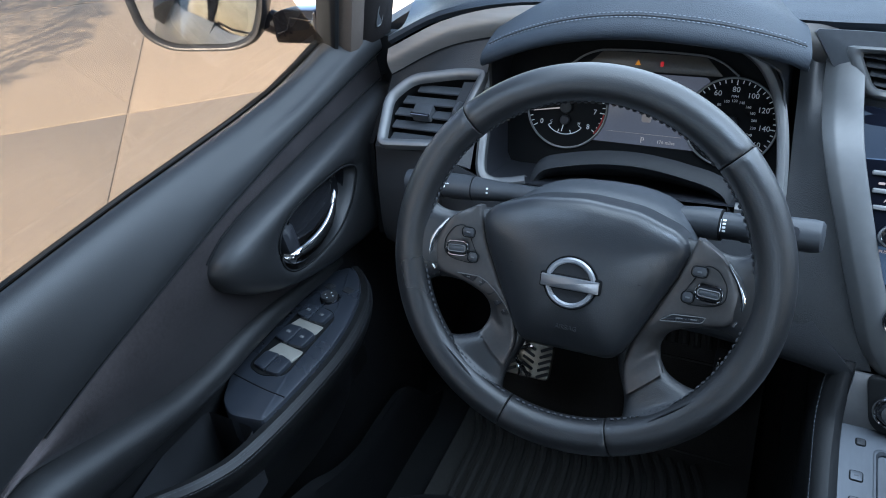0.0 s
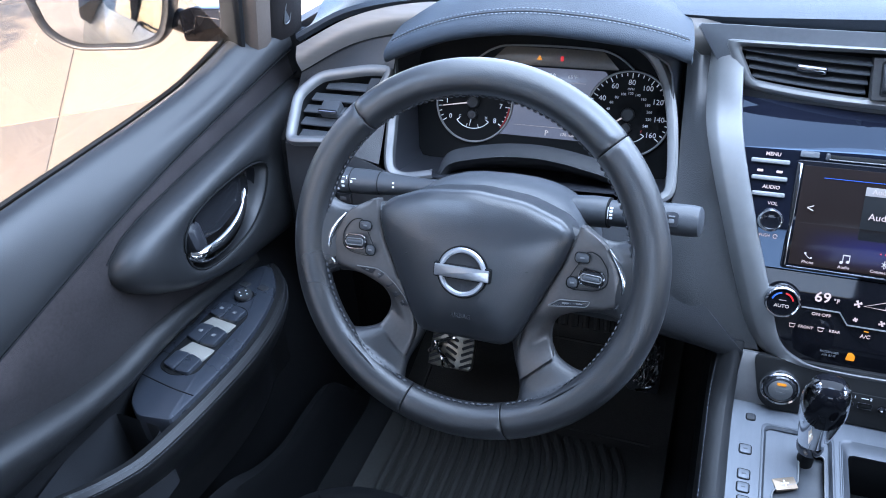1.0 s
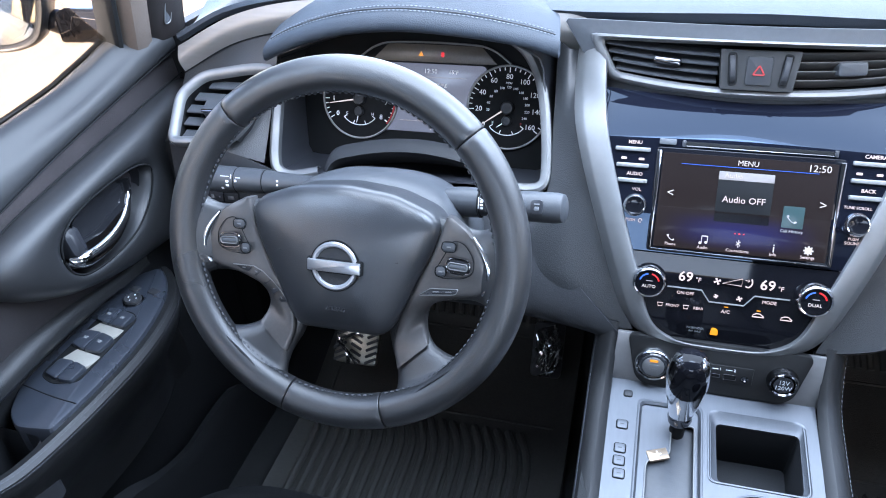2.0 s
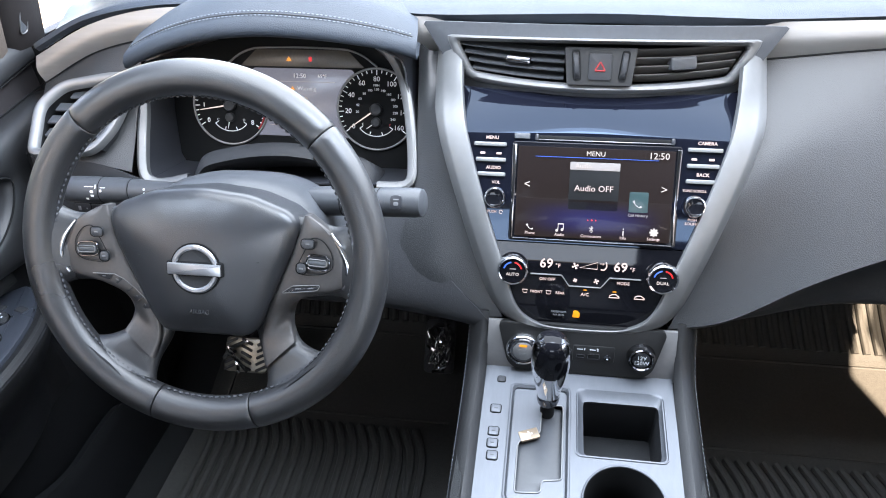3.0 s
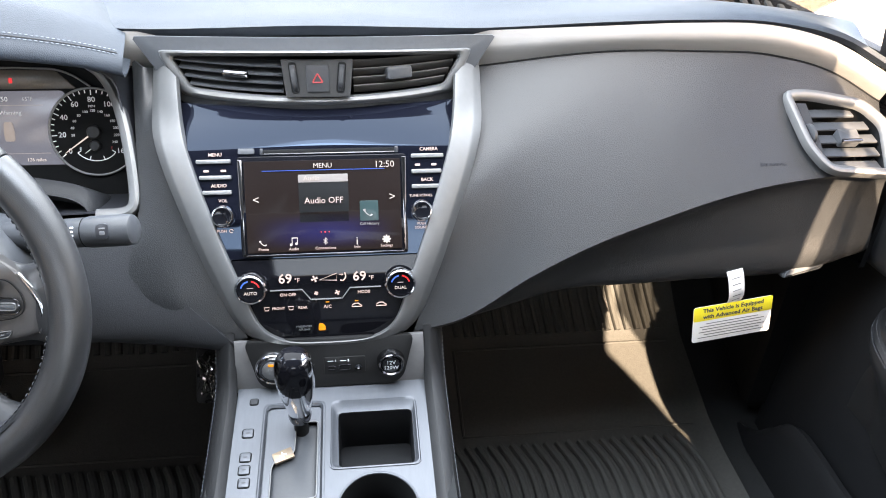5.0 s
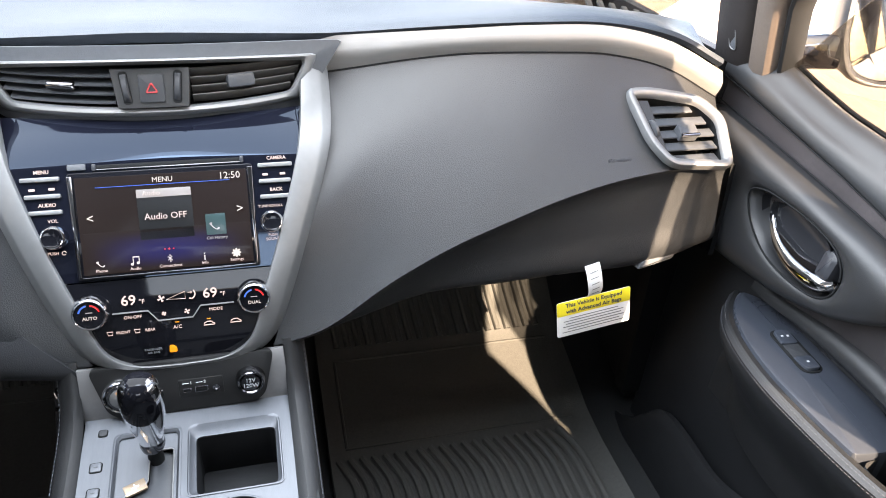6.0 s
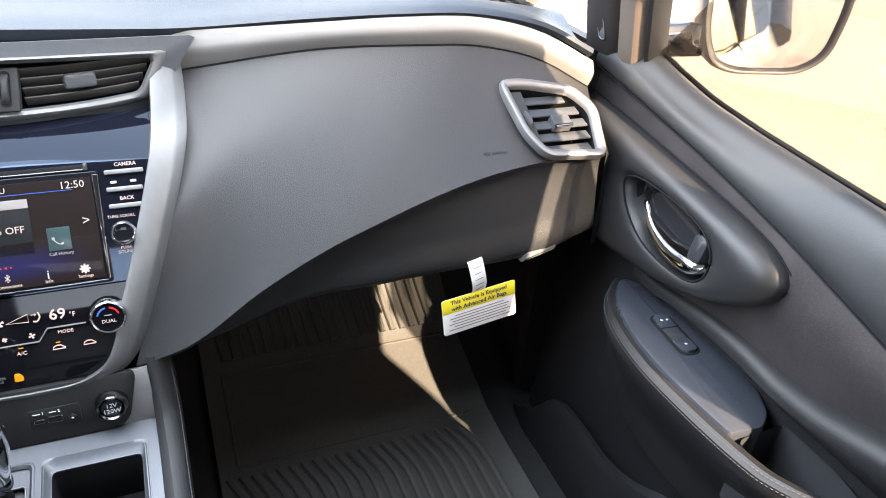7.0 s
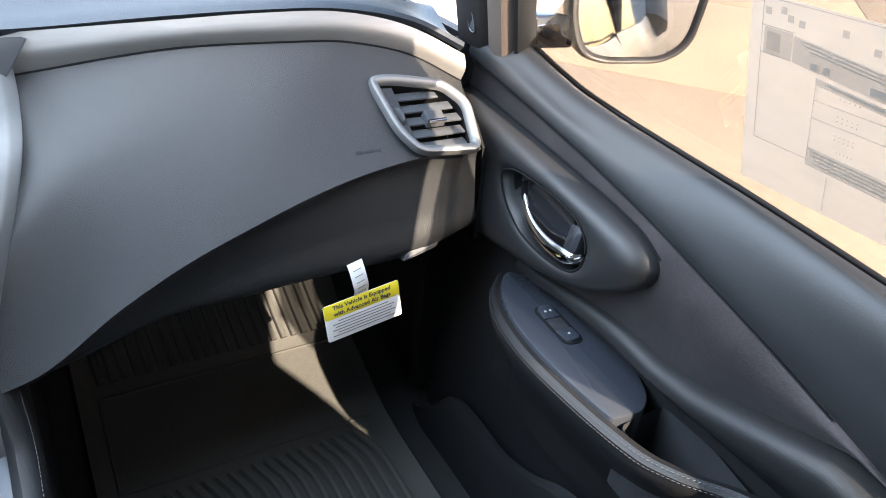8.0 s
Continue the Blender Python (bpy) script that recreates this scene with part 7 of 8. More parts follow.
# ---- seats: front edges of the cushions, and their backs behind ----
def seat(x):
    s = thing("front_seat", (x, -0.7, 0.44), "black leather front seat", "seat", "front seats")
    c = Shape().plate(rounded([(x - 0.25, -0.95, 0), (x + 0.25, -0.95, 0), (x + 0.25, -0.330, 0), (x + 0.17, -0.275, 0), (x - 0.17, -0.275, 0), (x - 0.25, -0.330, 0)], 0.08), 0.17, 0.045, Matrix.Translation((0, 0, 0.706)))
    part("cushion", c, LEATHER, s, "black leather cushion", sharp=60)
    b = [Vector((x + 0.235 * math.copysign(abs(math.cos(t))**0.7, math.cos(t)), 0, 0.06 * math.sin(t))) for t in np.linspace(0, 2 * math.pi, 28, endpoint=False)]
    rows = []
    for k in range(12):
        u = k / 11
        w = 1.0 - 0.22 * u**2
        rows.append([(x + (p.x - x) * w, -1.02 - 0.20 * u + p.z, 0.66 + 0.58 * u) for p in b])
    part("backrest", Shape().grid(rows, loop_v=True).cap(rows[-1]), LEATHER, s, "black leather backrest", sharp=60)
    part("headrest", Shape().plate(rounded([(-0.13, -0.07, 0), (0.13, -0.07, 0), (0.12, 0.09, 0), (-0.12, 0.09, 0)], 0.04), 0.09, 0.03, plane_at((x, -1.20, 1.36), (1, 0, 0), (0, -0.2, 1))), LEATHER, s, "black leather headrest")
    part("base", Shape().box((x - 0.2, -0.95, 0.42), (x + 0.2, -0.42, 0.56)), DARK, s)
    return s


for x in (-0.385, 0.385):
    seat(x)

# ---- airbag tag hanging from the glovebox ----
tag = thing("airbag_tag", (0.537, -0.067, 0.915), "yellow and white airbag tag hanging from the glovebox", "tag")
TG = plane_at((0.5437, -0.0725, 0.8433), (0.108, 0.004, 0.0135), (-0.0056, 0.005, 0.0572))
card = part("card", Shape().plate(rect(0.112, 0.058, 0.004), 0.0008, 0.0002, TG), PAPER, tag, "white card")
part("heading_band", Shape().plate(rounded([(-0.056, 0.006, 0), (0.056, 0.006, 0), (0.056, 0.029, 0), (-0.056, 0.029, 0)], 0.003), 0.0003, 0.0001, TG @ Matrix.Translation((0, 0, 0.0005))), YELLOW, card, "yellow heading band")
for w, y in (("This Vehicle is Equipped", 0.0222), ("with Advanced Air Bags", 0.0122)):
    lettering(w, 0.0088, TG @ Matrix.Translation((0.0, y, 0.0008)), DARK_INK, card, lift=0.0002, bold=0.0002)
for k in range(6):
    wd = (0.075, 0.092, 0.085, 0.094, 0.080, 0.096)[k]
    part("text_bar", Shape().box((-wd / 2, -0.0006, 0), (wd / 2, 0.0006, 0.0002), TG @ Matrix.Translation((0, 0.0005 - 0.0045 * k, 0.0003))), GREY_INK, card)
strap = [Vector(p) for p in ((0.531, -0.058, 0.925), (0.532, -0.070, 0.915), (0.536, -0.0745, 0.896), (0.5395, -0.0730, 0.882), (0.5415, -0.0665, 0.866))]
ln = smooth_line(strap, 16)
rows = [[p + Vector((0.0105, 0.001, 0.003)) * k for k in (-1, 0, 1)] for p in ln]
st = part("strap", Shape().grid(rows), PAPER, tag, "white paper strap", face=CABIN, thick=0.0006)
for k in range(5):
    p = ln[4 + 2 * k]
    part("text_bar", Shape().box((-0.006, -0.0005, 0), (0.006, 0.0005, 0.0003), plane_at(p + Vector((0, -0.0009, 0)), (1, 0.1, 0.28), ln[3 + 2 * k] - ln[5 + 2 * k])), GREY_INK, st)


# ---- front doors ----
BELT = [(0.16, 1.190), (0.06, 1.180), (0.0, 1.170), (-0.05, 1.158), (-0.12, 1.1445), (-0.21, 1.1370), (-0.30, 1.1325), (-0.38, 1.129), (-0.47, 1.123), (-0.56, 1.116), (-0.75, 1.108), (-0.95, 1.112)]
PAD_LOW = [(0.085, 1.128), (-0.03, 1.112), (-0.12, 1.099), (-0.19, 1.088), (-0.31, 1.064), (-0.39, 1.044), (-0.484, 1.020), (-0.57, 0.995), (-0.68, 0.963), (-0.95, 0.90)]
POD = [(0.088, 1.091), (0.026, 1.085), (-0.04, 1.079), (-0.11, 1.072), (-0.18, 1.0645), (-0.26, 1.0545), (-0.31, 1.0435), (-0.340, 1.028), (-0.347, 1.012), (-0.337, 0.990), (-0.305, 0.964), (-0.262, 0.941), (-0.205, 0.920), (-0.15, 0.905), (-0.05, 0.890), (0.088, 0.880)]
RECESS = [(-0.070, 1.020), (-0.078, 0.995), (-0.100, 0.972), (-0.135, 0.955), (-0.185, 0.950), (-0.232, 0.957), (-0.252, 0.975), (-0.254, 1.005), (-0.235, 1.026), (-0.195, 1.036), (-0.145, 1.038), (-0.095, 1.034)]
INSERT_LOW = [(0.07, 0.890), (-0.15, 0.893), (-0.25, 0.912), (-0.31, 0.917), (-0.38, 0.916), (-0.44, 0.925), (-0.52, 0.950), (-0.60, 0.975), (-0.66, 0.968)]
ARM_IN = [(0.752, -0.082), (0.722, -0.112), (0.700, -0.150), (0.685, -0.205), (0.679, -0.265), (0.681, -0.330), (0.687, -0.395), (0.696, -0.445), (0.712, -0.490), (0.735, -0.530), (0.752, -0.58), (0.758, -0.66), (0.76, -0.80)]


def at_y(line, y):
    q = sorted(line)
    return float(np.interp(y, [p[0] for p in q], [p[1] for p in q]))


def polar(line, centre, n):
    """Points where rays round centre, in the (y, z) plane, leave a closed outline."""
    out = []
    m = len(line)
    for k in range(n):
        a = 2 * math.pi * k / n
        d = (math.cos(a), math.sin(a))
        best = None
        for i in range(m):
            p, q = line[i - 1], line[i]
            ex, ey = q[0] - p[0], q[1] - p[1]
            det = d[0] * -ey + d[1] * ex
            if abs(det) < 1e-12:
                continue
            rx, ry = p[0] - centre[0], p[1] - centre[1]
            t = (rx * -ey + ry * ex) / det
            u = (d[0] * ry - d[1] * rx) / det
            if t > 0 and -1e-9 <= u <= 1 + 1e-9 and (best is None or t > best):
                best = t
        out.append((centre[0] + d[0] * best, centre[1] + d[1] * best))
    return out


def closed_smooth(line, n):
    q = [(0, y, z) for y, z in line]
    q = q[-2:] + q + q[:3]
    fine = smooth_line(q, 400)
    lo = min(range(200), key=lambda k: (fine[k] - Vector((0, *line[0]))).length)
    hi = 200 + min(range(200), key=lambda k: (fine[200 + k] - Vector((0, *line[0]))).length)
    return [(p.y, p.z) for p in fine[lo:hi]]


def front_door(s, name, driver):
    d = thing(name, (s * 0.80, -0.4, 0.40), "closed front door with dark padded trim and chrome pull", "car door", "front doors", "structure")

    def put(nm, sh, mat, parent=d, label="", **k):
        return part(nm, sh if s > 0 else sh.flip_x(), mat, parent, label, face=k.pop("face", None) and (s * k.pop("fx", 0.0), -0.6, 1.3), **k)

    def sheet(nm, sh, mat, parent=d, label="", thick=0.003):
        return part(nm, sh if s > 0 else sh.flip_x(), mat, parent, label, face=(0, -0.5, 1.3), thick=thick)

    ysn = [0.0865 - 0.0220 * k for k in range(48)]
    # padded sill under the window
    rows = []
    for y in ysn:
        zb, zl = at_y(BELT, y), at_y(PAD_LOW, y)
        rows.append([(0.817, y, zb - 0.012), (0.812, y, zb - 0.001), (0.804, y, zb + 0.0015), (0.794, y, zb - 0.004), (0.784, y, zb - 0.018 - 0.1 * (zb - zl - 0.05)),
                     (0.776, y, zl + (zb - zl) * 0.45), (0.772, y, zl + (zb - zl) * 0.2), (0.7725, y, zl + 0.004), (0.777, y, zl), (0.785, y, zl)])
    sheet("sill_pad", Shape().grid([smooth_line(r, 22) for r in rows]), DOOR_PAD, d, "dark padded vinyl sill")
    seal = [(0.8165, y, at_y(BELT, y) + 0.001) for y in ysn]
    put("window_seal", Shape().tube(seal, 0.0026, 8), BLACK, d, "black rubber window seal")
    put("outer_seal", Shape().tube([(0.833, y, z - 0.012) for _, y, z in seal], 0.003, 8), BLACK, d, "black outer window moulding")
    # satin insert
    rows = []
    for k in range(40):
        y = 0.0865 - (0.0865 + 0.640) * k / 39
        zt, zl = at_y(PAD_LOW, y), at_y(INSERT_LOW, y)
        zl = min(zl, zt)
        lean_in = 0.015 * max(0.0, min(1.0, (y + 0.16) / 0.20))
        rows.append([(0.7785 - 0.006 * math.sin(math.pi * j / 9) + lean_in * (0.45 - j / 9), y, zt + (zl - zt) * j / 9) for j in range(10)])
    sheet("insert", Shape().grid(rows), INSERT, d, "brown-grey satin insert")
    # black tubes put the shadow into the joints beside the insert
    seam = smooth_line([(0.7758, y, z - 0.0012) for y, z in PAD_LOW if y > -0.66], 50)
    put("seam", Shape().tube(seam, 0.0012, 6), BLACK, d, "black line on the joint, for the shadow under the sill pad")
    seam = smooth_line([(0.7745, y, z + 0.0012) for y, z in POD[:8]], 40)
    put("seam", Shape().tube(seam, 0.0010, 6), BLACK, d, "black line on the joint, for the shadow round the pod")
    # roll between insert and armrest
    rows = []
    for k in range(44):
        y = -0.10 - 0.85 * k / 43
        zt = min(at_y(INSERT_LOW, y), at_y(PAD_LOW, y)) if y > -0.66 else at_y(PAD_LOW, y)
        b = float(np.interp(y, (-0.95, -0.62, -0.45, -0.30, -0.15), (0.034, 0.034, 0.026, 0.015, 0.008)))
        h = max(zt - 0.862, 0.02)
        rows.append([(0.784, y, zt + 0.001), (0.778 - b * 0.3, y, zt), (0.778 - b * 0.8, y, zt - 0.006), (0.778 - b, y, zt - 0.018), (0.779 - b * 0.9, y, zt - 0.45 * h), (0.790 - b * 0.5, y, zt - 0.75 * h), (0.799 - b * 0.2, y, 0.860), (0.800, y, 0.82)])
    sheet("roll", Shape().grid([smooth_line(r, 18) for r in rows]), LEATHER, d, "black leather roll")
    # pod with the pull handle
    cen, n = (-0.165, 0.996), 96
    po = polar(POD, cen, n)
    pi = polar(closed_smooth(RECESS, n), cen, n)
    rows = []
    for f, x in ((1.0, 0.786), (1.0, 0.776), (0.985, 0.7685), (0.94, 0.760), (0.84, 0.7515), (0.68, 0.7455), (0.50, 0.7420), (0.30, 0.7405), (0.12, 0.7415), (0.03, 0.7440), (0.0, 0.7480), (-0.03, 0.757), (-0.06, 0.775), (-0.10, 0.782)):
        ring = []
        for (ay, az), (by, bz) in zip(po, pi):
            y, z = by + (ay - by) * f, bz + (az - bz) * f
            ring.append((x, y, z))
        rows.append(ring)
    bottom = rows[-1]
    sh = Shape().grid(rows, loop_v=True).cap(bottom)
    pod = part("handle_pod", sh if s > 0 else sh.flip_x(), DOOR_PAD, d, "smooth dark pod round the pull handle", sharp=60)
    ring = [(0.7438, y, z) for y, z in pi]
    put("recess_line", Shape().tube(ring, 0.0014, 6, loop=True), BLACK, pod)
    bowl = [[(x, cen[0] + (y - cen[0]) * f, cen[1] + (z - cen[1]) * f) for y, z in pi] for f, x in ((0.93, 0.7610), (0.90, 0.7725), (0.70, 0.7760))]
    put("recess_bowl", Shape().grid(bowl, loop_v=True).cap(bowl[-1]), KNOB, pod, "gloss black recess")
    pull = smooth_line([(0.764, -0.095, 1.016), (0.755, -0.113, 1.000), (0.7475, -0.140, 0.9825), (0.744, -0.170, 0.9735), (0.743, -0.203, 0.9715), (0.7445, -0.232, 0.9760), (0.754, -0.240, 0.981)], 30)
    put("pull_handle", Shape().tube(pull, [0.0026 + 0.0078 * math.sin(math.pi * 0.5 * min(1, k / 22)) * (1 if k < 26 else 1 - 0.12 * (k - 25)) for k in range(30)], 12, flat=0.62, up=Vector((1, 0, 0))), CHROME, pod, "chrome pull handle")
    flap = rounded([(0.050, -0.004, 0), (0.058, 0.022, 0), (0.020, 0.034, 0), (-0.030, 0.032, 0), (-0.060, 0.016, 0), (-0.060, -0.010, 0), (-0.020, -0.016, 0)], 0.010, 4)
    fm = plane_at((0.7605, -0.165, 1.001), (0, 1, 0), (0.10, 0, 1))
    put("handle_back", Shape().plate(flap, 0.012, 0.004, fm), KNOB, pod, "smooth black flap behind the pull")
    lk = Shape().plate(rounded([(-0.014, -0.020, 0), (0.012, -0.020, 0), (0.015, 0.012, 0), (0.004, 0.020, 0), (-0.012, 0.018, 0)], 0.010, 5), 0.024, 0.0075, plane_at((0.7450, -0.2270, 1.001), (0, -1, 0.12), (0.25, 0.1, 1)))
    put("lock_tab", lk, SMOOTH_DARK, pod, "rounded dark lock tab")
    # armrest: stitched leather border, switch plate and pull cup
    arm = smooth_line([(x, y, 0.860) for x, y in ARM_IN], 60)
    rows = []
    for p in arm:
        w = min(0.018, 0.792 - p.x)
        rise = 0.05 * max(0.0, (-0.45 - p.y) / 0.3)
        z = 0.858 + min(rise, 0.06)
        rows.append([(p.x + w, p.y, z + 0.001), (p.x + w * 0.6, p.y, z + 0.0035), (p.x + 0.004, p.y, z), (p.x, p.y, z - 0.008), (p.x + 0.002, p.y, z - 0.022), (p.x + 0.012, p.y, z - 0.045), (p.x + 0.030, p.y, z - 0.075), (min(p.x + 0.06, 0.775), p.y + 0.004, z - 0.13), (min(p.x + 0.072, 0.778), p.y + 0.01, 0.66)])
    armrest = sheet("armrest", Shape().grid([smooth_line(r, 24) for r in rows]), LEATHER, d, "black leather armrest with grey stitching")
    for dx, dz in ((0.0045, 0.0022), (0.0005, -0.0060)):
        line = [Vector((p.x + dx - 0.0006, p.y, 0.858 + dz + min(0.05 * max(0.0, (-0.45 - p.y) / 0.3), 0.06))) for p in arm[2:]]
        st = stitches(line, 0.0036, 0.0020, 0.0004)
        put("stitching", st, THREAD, armrest, "grey stitching")
    pl = []
    for p in arm:
        if -0.398 < p.y < -0.088:
            pl.append((p.x + 0.017, p.y, 0))
    outer = [(0.748, -0.398, 0), (0.772, -0.380, 0), (0.789, -0.345, 0), (0.799, -0.28, 0), (0.801, -0.22, 0), (0.796, -0.16, 0), (0.784, -0.110, 0), (0.770, -0.092, 0)]
    plate = Shape().plate(rounded(pl + outer, 0.010, 3), 0.060, 0.005, Matrix.Translation((0, 0, 0.8655)))
    swp = put("switch_plate", plate, PLATE, d, "smooth dark satin switch plate", sharp=24)
    if driver:
        put("plate_seam", Shape().tube(smooth_line([(0.702, -0.352, 0.8656), (0.735, -0.349, 0.8657), (0.786, -0.340, 0.8656)], 14), 0.0008, 6), BLACK, swp, "seam across the plate")
    z0 = 0.8660
    if driver:
        # mirror knob, lock keys and three pairs of window switches between silver bridges
        km = Matrix.Translation((0.7525, -0.170, z0))
        kn = put("mirror_knob", Shape().lathe([(0.0118, 0.0), (0.0118, 0.0045), (0.0108, 0.0062), (0.0080, 0.0052), (0.0, 0.0050)], km, 28), DARK, swp, "round mirror knob")
        put("knob_ring", Shape().lathe([(0.0138, -0.001), (0.0136, 0.0012), (0.0122, 0.0018), (0.0118, 0.0)], km, 32), SMOKE, kn)
        for a in range(4):
            put("mark", Shape().box((0.005, -0.0008, 0), (0.007, 0.0008, 0.0004), km @ Matrix.Translation((0, 0, 0.0056)) @ Matrix.Rotation(a * math.pi / 2, 4, "Z")), WHITE_INK, kn)
        for dx in (-0.010, 0.010):
            put("fold_switch", Shape().plate(rect(0.015, 0.011, 0.002), 0.003, 0.0010, Matrix.Translation((0.7525 + dx * 1.5, -0.1455, z0 + 0.001)) @ Matrix.Rotation(0.25, 4, "Z")), DARK, swp, "small black key")
        bed = rounded([(0.777, -0.190, 0), (0.777, -0.322, 0), (0.752, -0.332, 0), (0.722, -0.322, 0), (0.722, -0.205, 0), (0.735, -0.192, 0)], 0.010, 4)
        put("switch_bed", Shape().plate(bed, 0.003, 0.0004, Matrix.Translation((0, 0, z0 + 0.0006))), BLACK, swp, "black gap round the switches")
        for cy, w, h, r, cx in ((-0.2105, 0.047, 0.028, 0.008, 0.7500), (-0.2580, 0.047, 0.032, 0.011, 0.7495), (-0.3110, 0.043, 0.030, 0.012, 0.7475)):
            for sx in (-1, 1):
                m = Matrix.Translation((cx, cy, z0 + 0.0065)) @ Matrix.Rotation(radians(9), 4, "Z") @ Matrix.Rotation(radians(5), 4, "X")
                o = w / 2
                half = rounded([(sx * 0.0004, -h / 2, 0), (sx * o, -h / 2, 0), (sx * o, h / 2, 0), (sx * 0.0004, h / 2, 0)][::sx], 0.004, 3)
                half = [Vector((q.x, q.y * (1 - 0.22 * (abs(q.x) / o)**3), 0)) for q in half]
                b = put("window_switch", Shape().plate(half, 0.009, 0.0028, m), PLATE, swp, "dark satin window switch")
                if cy > -0.3:
                    put("mark", Shape().plate(rect(0.0062, 0.0042, 0.001), 0.0008, 0.0002, m @ Matrix.Translation((sx * 0.0115, 0.001, 0.0004))), GREY_INK, b)
        for cy, cx, w, h in ((-0.2335, 0.7480, 0.044, 0.021), (-0.2855, 0.7450, 0.042, 0.025)):
            put("bridge", Shape().plate(rect(w, h, 0.003), 0.006, 0.002, Matrix.Translation((cx, cy, z0 + 0.0022)) @ Matrix.Rotation(radians(9), 4, "Z") @ Matrix.Rotation(radians(-8), 4, "X")), BRIDGE, swp, "silver bridge between switches")
    else:
        m = Matrix.Translation((0.7540, -0.2255, z0)) @ Matrix.Rotation(radians(-4), 4, "Z")
        put("switch_recess", Shape().plate(rect(0.0315, 0.085, 0.014, 6), 0.003, 0.0004, m @ Matrix.Translation((0, 0, 0.0008))), BLACK, swp, "black switch recess")
        put("recess_floor", Shape().plate(rect(0.0225, 0.026, 0.001), 0.002, 0.0004, m @ Matrix.Translation((0, -0.001, 0.0014))), DARK, swp)
        for y, h, f in ((0.0255, 0.0270, 1), (-0.0255, 0.0270, -1)):
            half = rounded([(-0.0120, -h / 2 * f, 0), (0.0120, -h / 2 * f, 0), (0.0106, h / 2 * f, 0), (-0.0106, h / 2 * f, 0)][::f], 0.0085, 5)
            half = [q if q.y * f > 0 else Vector((max(-0.0120, min(0.0120, q.x * 1.35)), q.y, 0)) for q in half]
            b = put("window_switch", Shape().plate(half, 0.006, 0.0018, m @ Matrix.Translation((0, y, 0.0042)) @ Matrix.Rotation(radians(6 * f), 4, "X")), PLATE, swp, "dark satin switch")
            for dx in ((-0.004, 0.004) if f > 0 else (0.0,)):
                put("mark", Shape().plate(rect(0.0034, 0.0034, 0.001), 0.0008, 0.0002, m @ Matrix.Translation((dx, y, 0.0047)) @ Matrix.Rotation(radians(6 * f), 4, "X")), PALE_INK, b)
    # pull cup behind the switch plate
    cup = [(0.712, -0.398, 0), (0.784, -0.394, 0), (0.786, -0.47, 0), (0.772, -0.54, 0), (0.745, -0.535, 0), (0.722, -0.485, 0), (0.710, -0.44, 0)]
    cr = ring_line(rounded(cup, 0.010, 3), 60)
    rows = [[p + Vector((0, 0, z)) for p in cr] for z in (0.856, 0.82, 0.77)]
    put("pull_cup", Shape().grid(rows, loop_v=True).cap(rows[-1]), DARK, d, "dark pull cup")
    # lower panel and map pocket
    rows = []
    for y in np.linspace(0.10, -0.95, 24):
        rows.append([(0.790, y, 0.93), (0.786, y, 0.80), (0.780, y, 0.68), (0.775, y, 0.55), (0.770, y, 0.40)])
    sheet("lower_panel", Shape().grid(rows), LOWER, d, "dark plastic lower panel", 0.01)
    LIP = [(p.x, p.y) for p in smooth_line([(0.16, 0.420, 0), (0.06, 0.470, 0), (0.0, 0.545, 0), (-0.04, 0.582, 0), (-0.11, 0.588, 0), (-0.18, 0.586, 0), (-0.25, 0.609, 0), (-0.31, 0.646, 0), (-0.38, 0.668, 0), (-0.50, 0.675, 0), (-0.80, 0.67, 0)], 60)]
    rows = []
    for y in np.linspace(0.15, -0.80, 60):
        z = at_y(LIP, y)
        rows.append([(0.762, y, z - 0.03), (0.7475, y, z - 0.004), (0.7415, y, z + 0.001), (0.7350, y, z - 0.004), (0.731, y, z - 0.02), (0.728, y, 0.5 * z + 0.19), (0.735, y, 0.385)])
    sheet("map_pocket", Shape().grid([smooth_line(r, 18) for r in rows]), LOWER, d, "dark plastic map pocket", 0.004)
    # outer skin in white paint
    rows = []
    for y in np.linspace(0.20, -0.95, 14):
        rows.append([(0.842, y, at_y(BELT, y) - 0.018), (0.872, y, 1.06), (0.905, y, 0.95), (0.918, y, 0.80), (0.912, y, 0.62), (0.895, y, 0.42), (0.87, y, 0.33)])
    sk = Shape().grid([smooth_line(r, 20) for r in rows])
    part("outer_skin", sk if s > 0 else sk.flip_x(), BODY_PAINT, d, "silver-grey painted outer skin", face=(s * 3, -0.4, 0.9), thick=0.002)
    return d


front_door(-1, "door_1", True)
front_door(1, "door_2", False)

